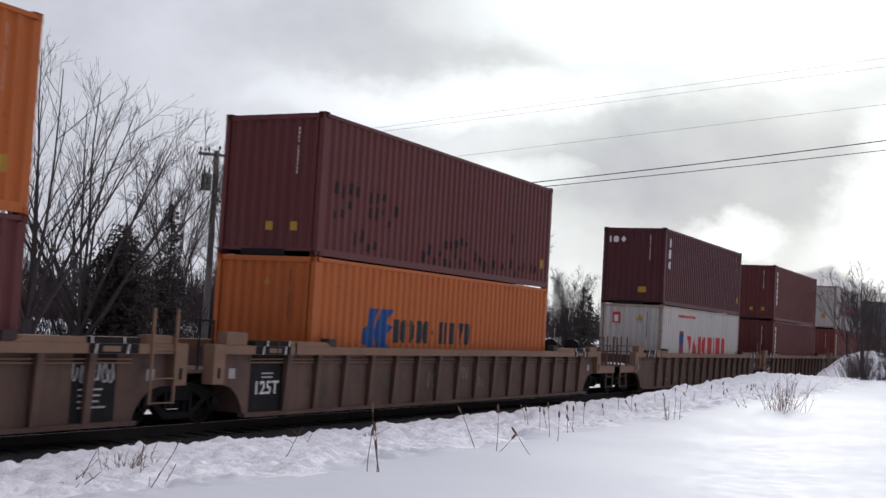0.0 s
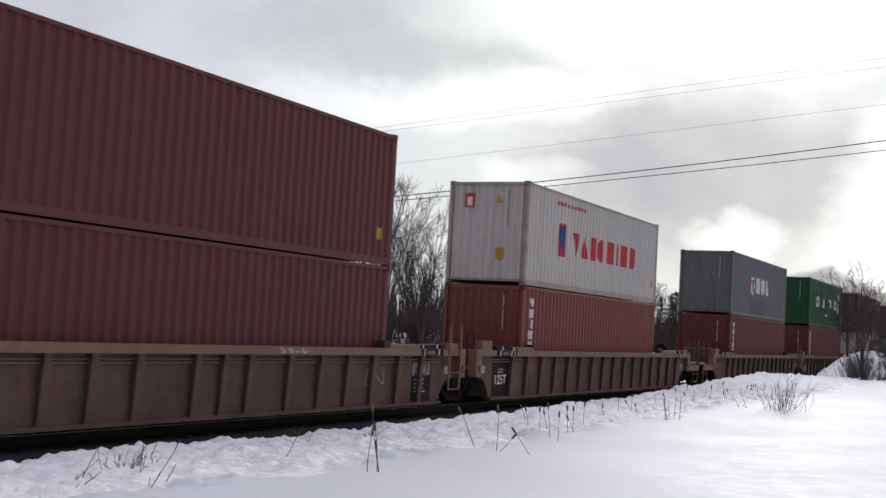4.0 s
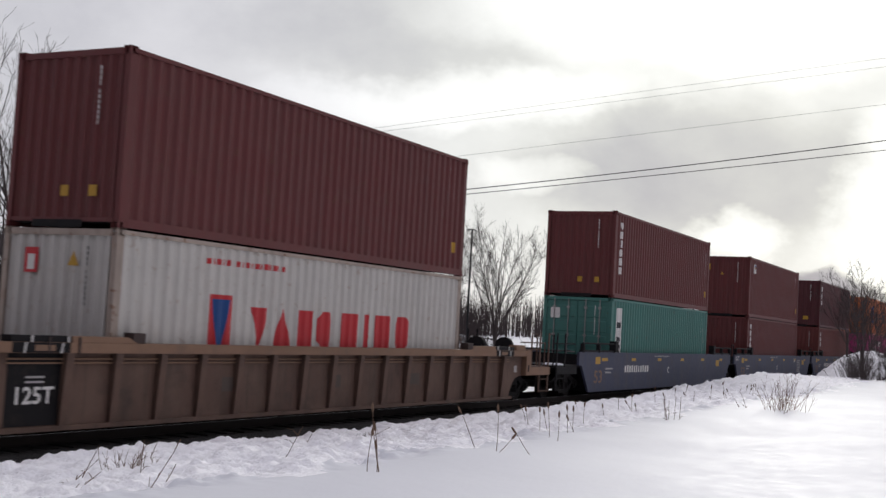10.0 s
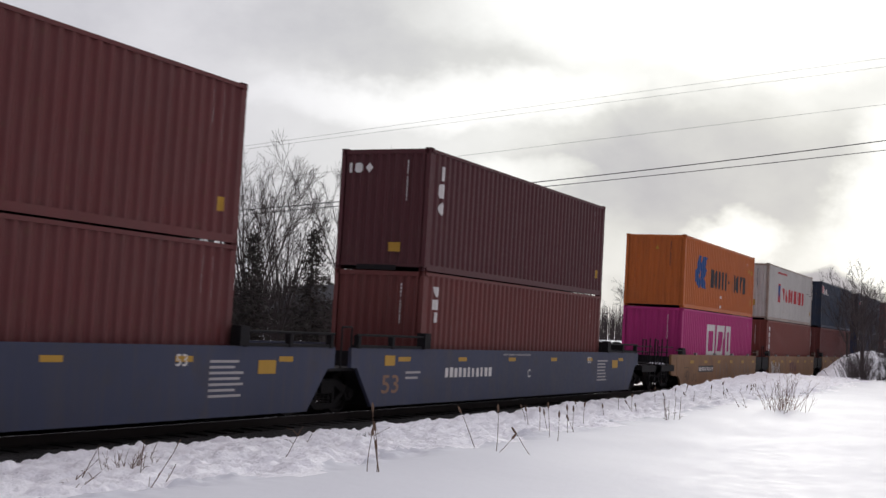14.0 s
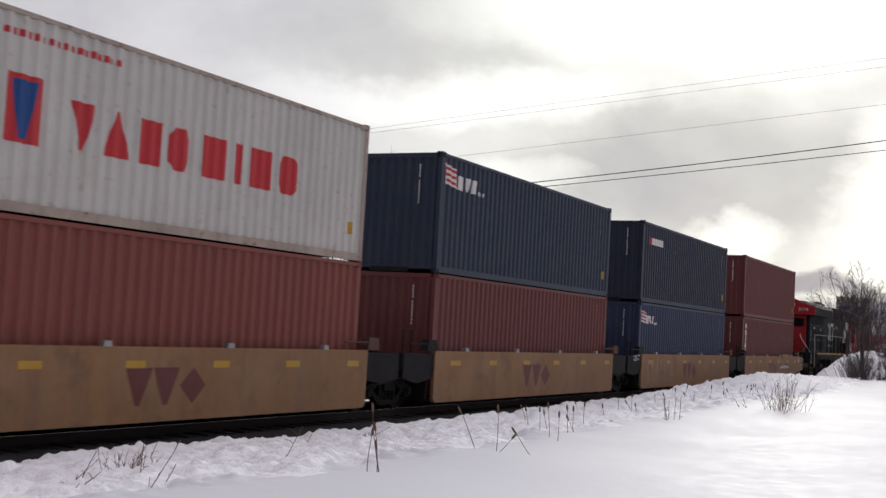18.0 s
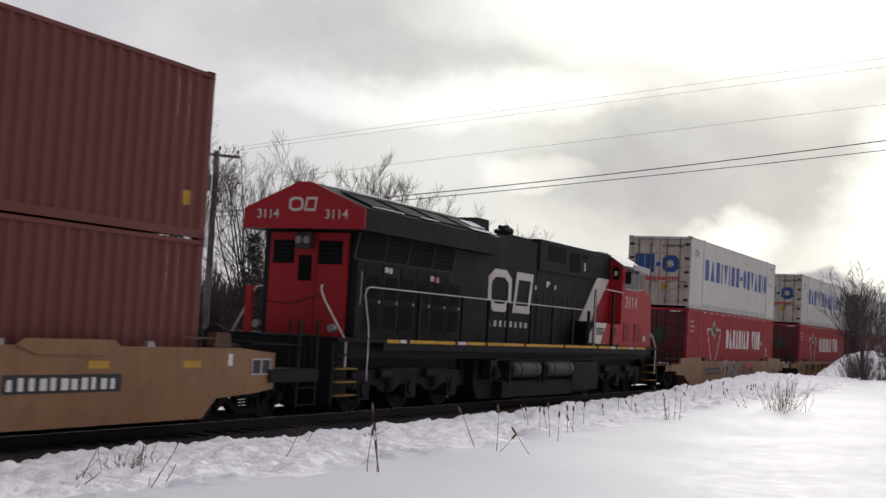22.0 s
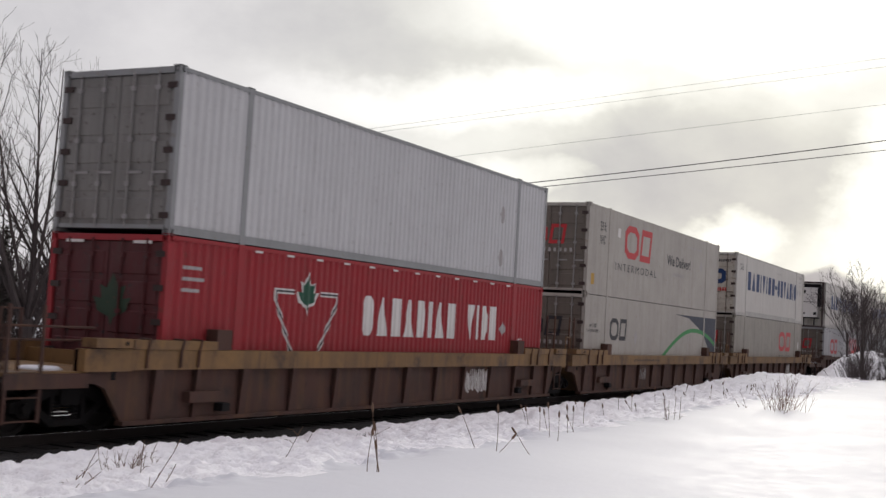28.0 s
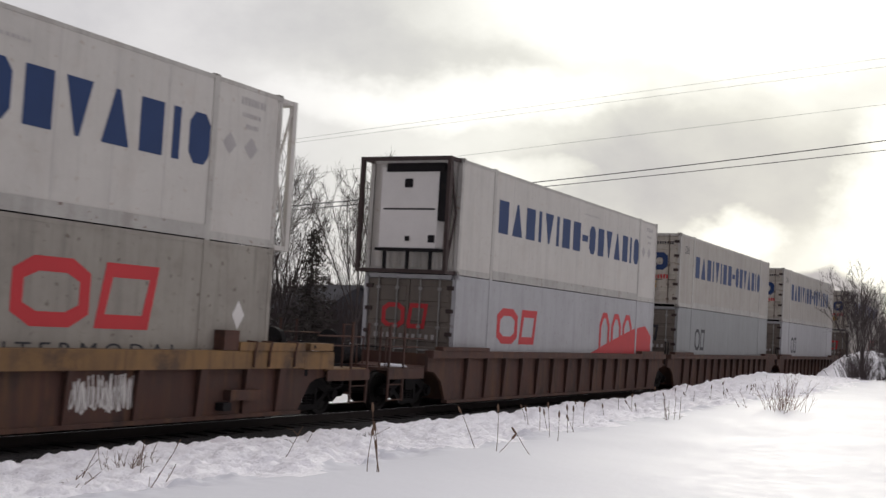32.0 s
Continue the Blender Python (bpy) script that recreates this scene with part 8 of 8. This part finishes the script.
def shrub(seed, height, spread, count, mat, label, thick=1.0):
    """A clump of many thin upright twigs."""
    rnd = random.Random(seed)
    th = thing("shrub", label, "shrub", "leafless shrubs in the snow")
    for part_no in range(3):
        verts, faces = [], []
        for i in range(count // 3):
            a, r = rnd.uniform(0, math.tau), abs(rnd.gauss(0, 0.35)) * spread
            p = Vector((math.cos(a) * r, math.sin(a) * r, -0.12))
            d = Vector((math.cos(a) * r * 0.7 / spread + rnd.gauss(0, 0.18), math.sin(a) * r * 0.7 / spread + rnd.gauss(0, 0.18), 1)).normalized()
            h = height * rnd.uniform(0.45, 1.0)
            pts = [p]
            for j in range(4):
                d = (d + Vector((rnd.gauss(0, 0.12), rnd.gauss(0, 0.12), 0.02))).normalized()
                p = p + d * h / 4
                pts.append(p)
            limb_into(verts, faces, pts, [thick * q for q in (0.010, 0.009, 0.007, 0.005, 0.003)], 3)
            for j in range(3):
                b = pts[rnd.randint(1, 3)]
                e = b + (d + Vector((rnd.gauss(0, 0.5), rnd.gauss(0, 0.5), 0.2))).normalized() * h * rnd.uniform(0.15, 0.4)
                limb_into(verts, faces, [b, b.lerp(e, 0.5), e], [thick * q for q in (0.006, 0.005, 0.002)], 3)
        put_mesh("crown", mesh_from("crown", verts, faces), mat, th)
    return th


def set_low(ob, x, y, turn=0.0):
    ob.matrix_basis = pose(x, y, ground_z(x, y) - 0.02, 0, 0, turn)


def build_trees():
    big = "tall leafless tree with many rising stems"
    set_at(bare_tree("bare_tree", big, 17, 11.3, 13, 0.66, 0.10, 0.26, 0.0065, 0.66, 0.8), 29.2, 30.4)
    set_at(bare_tree("bare_tree", big, 19, 10.1, 13, 0.92, 0.10, 0.24, 0.0065, 0.66, 0.8), 31.3, 30.2, 70)
    mid = bare_tree("bare_tree", "leafless tree with a loose twiggy crown", 23, 10.2, 10, 0.62, 0.2, 0.18, 0.010, 1.0)
    set_at(mid, 42.0, 30.8, 40)
    slim = bare_tree("bare_tree", "slender leafless tree with fine twigs", 31, 10.3, 8, 0.5, 0.2, 0.16, 0.010, 1.0)
    set_at(slim, 51.5, 31.2, 10)
    for src, x, y, turn, size in ((slim, 38.0, 31.5, 120, 0.88), (mid, 47.0, 32.5, 200, 0.90), (slim, 55.5, 32.0, 250, 0.98), (mid, 58.0, 31.0, 300, 0.90), (slim, 73.5, 37.5, 60, 0.62),
                                  (mid, 81.4, 37.0, 150, 1.1), (mid, 100.0, 38.5, 20, 0.78), (slim, 106.0, 41.0, 210, 0.78), (mid, 132.0, 42.0, 90, 0.9), (slim, 138.0, 44.0, 330, 0.9),
                                  (slim, 66.0, 36.0, 300, 0.7)):
        copy_thing(src, pose(x, y, float(ground_height(np.array([x]), np.array([y]))[0]) - 0.05, 0, 0, turn) @ Matrix.Scale(size, 4))
    set_at(spruce("evergreen_tree", "dense dark evergreen with a rounded top", 5, 4.7, 1.3, 1.35, 0.25, 0.085, True), 32.4, 29.4)
    s1 = spruce("evergreen_tree", "narrow dark spruce with drooping boughs", 6, 5.7, 1.5, 0.65, 0.35, 0.10)
    set_at(s1, 35.2, 29.6)
    s2 = spruce("evergreen_tree", "loose dark spruce between leafless trees", 8, 5.2, 1.75, 0.55, 0.35, 0.11)
    set_at(s2, 41.2, 30.2)
    for src, x, y, turn, size in ((s2, 46.4, 30.6, 80, 1.12), (s1, 62.0, 33.0, 40, 0.8), (s1, 98.0, 36.5, 100, 1.0), (s2, 101.0, 37.0, 10, 1.0), (s1, 29.0, 31.5, 200, 0.75), (s2, 118.0, 34.5, 60, 1.2), (s2, 125.0, 36.0, 150, 1.3), (s1, 121.0, 36.5, 300, 1.05)):
        copy_thing(src, pose(x, y, float(ground_height(np.array([x]), np.array([y]))[0]) - 0.05, 0, 0, turn) @ Matrix.Scale(size, 4))
    for i, (x, y, h, w) in enumerate(((25.5, 32.5, 1.9, 2.2), (28.6, 32.6, 2.3, 2.4), (31.0, 33.5, 2.2, 2.4), (33.6, 33.0, 2.2, 2.2), (36.8, 33.0, 2.4, 2.4), (39.5, 33.5, 2.8, 2.4), (43.0, 33.5, 3.0, 2.2),
                                     (50.0, 34.0, 3.2, 2.4), (54.0, 34.5, 3.0, 2.6), (45.5, 35.0, 3.6, 2.6), (48.0, 36.0, 3.8, 2.6), (52.0, 36.5, 4.0, 2.8), (56.5, 36.0, 3.8, 2.8), (60.0, 36.0, 3.6, 2.8), (64.0, 37.5, 3.8, 3.0), (58.5, 33.6, 2.4, 3.0), (63.0, 34.2, 2.4, 3.0), (67.5, 35.6, 2.6, 3.0), (72.0, 36.5, 2.8, 3.2), (110.0, 33.5, 3.6, 3.4), (115.0, 34.5, 3.8, 3.6), (122.0, 34.0, 3.8, 3.6), (80.0, 38.0, 4.0, 3.0), (100.0, 39.0, 4.0, 3.0), (104.0, 40.0, 4.0, 3.0))):
        set_at(shrub(300 + i, h, w, 150, twig_mat, "dense dark leafless scrub behind the line", 1.6), x, y)
    # slim tree and scrub by the far snow heap
    young = bare_tree("bare_tree", "young leafless tree beside a snow heap", 44, 5.9, 6, 0.8, 0.3, 0.075, 0.008, 0.7)
    set_at(young, 59.5, 8.0)
    for x, y, turn, size in ((72.0, 10.6, 60, 0.9), (88.0, 11.2, 140, 1.1), (104.0, 12.0, 20, 1.3)):
        copy_thing(young, pose(x, y, float(ground_height(np.array([x]), np.array([y]))[0]) - 0.05, 0, 0, turn) @ Matrix.Scale(size, 4))
    bushy = bare_tree("bare_tree", "bushy leafless thicket tree beside the line", 52, 5.4, 9, 0.75, 0.08, 0.06, 0.0075, 0.8)
    set_at(bushy, 84.0, 11.6)
    for x, y, turn, size in ((78.0, 10.9, 200, 0.9), (94.0, 11.8, 110, 1.1)):
        copy_thing(bushy, pose(x, y, float(ground_height(np.array([x]), np.array([y]))[0]) - 0.05, 0, 0, turn) @ Matrix.Scale(size, 4))


build_trees()


def far_woods():
    """A distant belt of leafless scrub and trees, too far to tell apart."""
    rnd = random.Random(77)
    verts, faces = [], []
    for i in range(3200):
        x = rnd.uniform(30, 420) if i < 1700 else rnd.uniform(60, 180)
        y = 62 + 0.12 * x + rnd.uniform(0, 25)
        if i >= 2600:
            x = rnd.uniform(150, 420)
            y = 24 + 0.02 * x + rnd.uniform(0, 25)
        z = 0.5
        h = rnd.uniform(2.5, 6.0) * (1 + x / 400)
        p = Vector((x, y, z))
        limb_into(verts, faces, [p, p + Vector((rnd.gauss(0, 0.3), 0, h * 0.6)), p + Vector((rnd.gauss(0, 0.5), 0, h))], [0.10, 0.06, 0.02], 3)
        for j in range(9):
            a = p + Vector((0, 0, h * rnd.uniform(0.05, 0.85)))
            b = a + Vector((rnd.gauss(0, 0.8), rnd.gauss(0, 0.5), rnd.uniform(0.3, 1.3)))
            limb_into(verts, faces, [a, b], [0.05, 0.015], 3)
    ob = put_mesh("far_woods", mesh_from("far_woods", verts, faces), twig_mat)
    tagged(ob, "distant belt of leafless scrub and small trees", "woods", kind="stuff")


far_woods()


# ---- utility pole and wires ----
POLE = (40.6, 32.0)


def build_pole():
    z0 = float(ground_height(np.array([POLE[0]]), np.array([POLE[1]]))[0])
    pole = thing("utility_pole", "weathered wooden utility pole with a crossarm and a grey transformer", "pole", at=(POLE[0], POLE[1], z0))
    top = 8.85 - z0
    bm = bmesh.new()
    tube_into(bm, (0, 0, -0.4), (0, 0, top), 0.16, 0.11, sides=12)
    part("post", bm, pole_wood, pole)
    a = Vector((0.75, -0.66, 0)).normalized()
    arm_z = top - 0.18
    bm = bmesh.new()
    box_into(bm, -0.9, 0.9, -0.05, 0.05, arm_z - 0.06, arm_z + 0.06)
    for v in bm.verts:
        v.co = Vector((v.co.x * a.x - v.co.y * a.y, v.co.x * a.y + v.co.y * a.x, v.co.z)) + Vector((0.06, -0.09, 0))
    part("crossarm", bm, pole_wood, pole)
    for k in (-0.8, -0.45, 0.0, 0.8):
        bm = bmesh.new()
        c = a * k + Vector((0.06, -0.09, 0))
        base = arm_z + 0.062 if k else top
        tube_into(bm, c + Vector((0, 0, base)), c + Vector((0, 0, base + 0.14)), 0.02, sides=6)
        tube_into(bm, c + Vector((0, 0, base + 0.10)), c + Vector((0, 0, base + 0.22)), 0.055, 0.035, sides=10)
        part("insulator", bm, casting_mat, pole)
    bm = bmesh.new()
    rod_path(bm, [Vector((0.06, -0.09, 0)) + a * -0.6 + Vector((0, 0, arm_z - 0.05)), Vector((0.06, -0.09, arm_z - 0.6))], 0.02)
    rod_path(bm, [Vector((0.06, -0.09, 0)) + a * 0.6 + Vector((0, 0, arm_z - 0.05)), Vector((0.06, -0.09, arm_z - 0.6))], 0.02)
    part("crossarm_brace", bm, rod_mat, pole)
    bm = bmesh.new()
    c = a * -0.42 + Vector((-0.05, -0.1, 0))
    tube_into(bm, c + Vector((0, 0, top - 1.75)), c + Vector((0, 0, top - 1.05)), 0.22, sides=18)
    tube_into(bm, c + Vector((0, 0, top - 1.05)), c + Vector((0, 0, top - 0.98)), 0.22, 0.12, sides=18)
    tr = part("transformer", bm, MID_GREY, pole, "grey transformer can")
    for k in (-0.1, 0.1):
        bm = bmesh.new()
        q = c + a * k
        tube_into(bm, q + Vector((0, 0, top - 1.0)), q + Vector((0, 0, top - 0.72)), 0.04, 0.025, sides=8)
        part("bushing", bm, casting_mat, tr)


build_pole()


def build_lamp_pole():
    """A slim dark pole with a short arm, far behind the line."""
    x, y = 76.25, 37.0
    z = float(ground_height(np.array([x]), np.array([y]))[0])
    lamp = thing("lamp_pole", "slim dark pole with a short arm behind the line", "pole", at=(x, y, z))
    bm = bmesh.new()
    tube_into(bm, (0, 0, -0.3), (0, 0, 8.94 - z), 0.09, 0.06, sides=8)
    part("post", bm, wire_mat, lamp)
    bm = bmesh.new()
    rod_path(bm, [(-0.40, 0.2, 8.80 - z), (0, 0, 8.90 - z), (0.40, -0.2, 8.80 - z)], 0.05)
    part("arm", bm, wire_mat, lamp)


build_lamp_pole()


def cable(name, label, a, b, sag, r):
    bm = bmesh.new()
    a, b = Vector(a), Vector(b)
    pts = []
    for i in range(41):
        k = i / 40
        pts.append(a.lerp(b, k) - Vector((0, 0, sag * 4 * k * (1 - k))))
    verts, faces = [], []
    limb_into(verts, faces, pts, [r] * 41, 5)
    bm.free()
    ob = put_mesh(name, mesh_from(name, verts, faces), wire_mat)
    tagged(ob, label, "cable", "overhead wires")


def build_wires():
    for a, b, sag, r in WIRES:
        cable("overhead_wire", "thin dark overhead wire from the utility pole", a, b, sag, r)


WIRES = [
    ((40.60, 31.85, 6.21), (54.94, -2.54, 12.36), 0.319, 0.020),
    ((40.60, 31.85, 6.02), (54.94, -2.54, 11.76), 0.193, 0.016),
    ((40.60, 31.85, 8.91), (54.94, -2.54, 15.73), 0.0, 0.0055),
    ((40.60, 31.85, 8.78), (54.94, -2.54, 15.28), 0.0, 0.0055),
    ((40.60, 31.85, 7.36), (54.94, -2.54, 13.66), 0.0, 0.0055),
]
build_wires()


# ---- house behind the trees ----
def build_house():
    x, y = 74.0, 47.0
    z = float(ground_height(np.array([x]), np.array([y]))[0]) - 0.1
    house = thing("house", "small grey house with a dark snow-edged gable roof", "house", at=(x, y, z))
    siding = material("grey_siding", (0.06, 0.06, 0.066), 0.8, spread=0.12, scale=2.0)
    shingle = material("dark_shingles", (0.05, 0.05, 0.055), 0.85, spread=0.3, scale=4.0)
    bm = bmesh.new()
    prism_into(bm, ((-3.0, 0), (3.0, 0), (3.0, 2.0), (0, 3.9), (-3.0, 2.0)), -4.0, 4.0)
    part("wall", bm, siding, house)
    for s in (-1, 1):
        bm = bmesh.new()
        prism_into(bm, ((0, 3.96), (s * 3.5, 1.74), (s * 3.5, 1.90), (0, 4.12)), -4.4, 4.4)
        part("roof", bm, shingle, house)
    bm = bmesh.new()
    box_into(bm, -0.6, 0.6, -4.05, -4.003, 1.0, 2.2)
    win = part("window_frame", bm, siding, house)
    bm = bmesh.new()
    box_into(bm, -0.5, 0.5, -4.07, -4.053, 1.1, 2.1)
    part("pane", bm, glass_mat, win)
    house.rotation_euler = (0, 0, radians(-30))


build_house()


CATTAILS = [(11.38, 6.62, -0.04, 0.01, 0.42), (11.46, 6.54, -0.05, 0.03, 0.47), (11.49, 6.52, -0.03, 0.02, 0.27), (14.98, 6.98, -0.15, 0.22, 0.49), (14.55, 6.54, -0.04, 0.0, 0.56),
            (14.33, 6.55, 0.09, -0.20, 0.27), (14.64, 5.96, -0.15, 0.25, 0.29), (19.16, 7.99, -0.04, 0.02, 0.36), (18.64, 7.60, -0.02, -0.02, 0.36), (18.70, 7.45, -0.04, 0.03, 0.33),
            (17.38, 6.90, -0.06, 0.05, 0.48), (16.96, 6.62, -0.02, -0.01, 0.38), (18.80, 7.14, -0.04, 0.03, 0.40), (18.83, 7.07, -0.04, 0.02, 0.37), (18.89, 7.00, -0.07, 0.11, 0.23), (21.5, 7.86, -0.04, 0.04, 0.35)]
TWIGS = [(8.80, 7.55, 0.06, -0.18, 0.39), (10.61, 9.40, 0.05, -0.14, 0.30), (11.55, 9.85, 0.01, -0.04, 0.21), (9.79, 8.42, -0.01, -0.02, 0.31), (9.32, 7.82, 0.05, -0.12, 0.15), (9.49, 9.21, 0.08, -0.19, 0.27),
         (9.77, 9.30, 0.07, -0.17, 0.29), (12.18, 8.35, 0.06, -0.16, 0.32), (15.97, 10.55, 0.04, -0.10, 0.21), (17.94, 10.66, 0.14, -0.30, 0.17), (8.3, 8.1, 0.1, -0.2, 0.2)]


def build_weeds():
    rnd = random.Random(9)
    for i, (x, y, dx, dy, dz) in enumerate(CATTAILS):
        set_low(stalk(100 + i, math.hypot(dx, dy, dz), (dx / dz, dy / dz), True), x, y)
    tall = stalk(140, 0.68, (-0.13, 0.10), True)
    set_low(tall, 11.48, 6.53)
    for i, (x, y, dx, dy, dz) in enumerate(TWIGS):
        set_low(stalk(150 + i, math.hypot(dx, dy, dz) * 1.35, (dx / dz, dy / dz), False, 4), x, y)
    for i in range(26):     # bent heads along the bank towards the rise
        x = rnd.uniform(22, 44)
        set_low(stalk(200 + i, rnd.uniform(0.15, 0.4), (rnd.uniform(-0.4, 0.3), rnd.uniform(-0.4, 0.4)), rnd.random() < 0.7, 1), x, rnd.uniform(8.2, 10.6))
    for i in range(7):
        set_low(stalk(240 + i, rnd.uniform(0.4, 0.62), (rnd.uniform(-0.25, 0.1), rnd.uniform(-0.1, 0.25)), False, 2), 23.5 + rnd.gauss(0, 0.12), 6.82 + rnd.gauss(0, 0.12))
    set_low(shrub(61, 1.12, 1.15, 54, shrub_mat, "reddish leafless shrub standing in the snow", 0.55), 28.9, 5.7)
    set_low(shrub(62, 0.42, 0.34, 36, reed_mat, "small tangle of thin twigs in the snow bank", 0.4), 10.7, 9.35)
    set_low(shrub(63, 0.22, 0.30, 24, twig_mat, "small tangle of thin twigs in the snow bank", 0.5), 18.0, 10.6)
    for i, (x, y, h) in enumerate(((56.5, 7.6, 1.5), (58.5, 8.2, 1.7), (61.0, 8.6, 1.6), (57.5, 6.6, 1.2), (65.0, 9.0, 1.7), (68.5, 9.4, 1.6), (71.0, 8.4, 1.7), (74.0, 9.0, 1.5), (66.5, 8.0, 1.4))):
        set_low(shrub(70 + i, h, 1.0, 60, twig_mat, "dark leafless scrub before a snow heap"), x, y)


# ---- motion ----
def run_length(t):
    """How far the train has come after t seconds."""
    u = t - 16
    return 13.0963 * t - 0.12517 * (u * u - 256) / 100 + 0.0670 * (u ** 3 + 4096) / 1000


def motions():
    for ob, x, y, z in MOVERS:
        walk(ob, [(t, pose(x - run_length(t), y, z)) for t in (0.0, 4.0, 8.0, 12.0, 16.0, 20.0, 24.0, 28.0, 32.0)])
    for ob, dx, z, r, X in ROLLERS:
        seen = [f for f in range(1, 962) if 6.0 < X - run_length((f - 1) / FPS) < 48.0]
        turn = lambda f: pose(dx, 0, z, 0, -math.degrees(run_length((f - 1) / FPS) / r) % 360, 0)
        if not seen:
            continue
        rows = [((f - 1) / FPS, turn(f)) for f in seen]
        if seen[0] > 1:
            rows.insert(0, (0.0, turn(seen[0])))
        if seen[-1] < 961:
            rows.append((32.0, turn(seen[-1])))
        walk(ob, rows)


build_weeds()
motions()
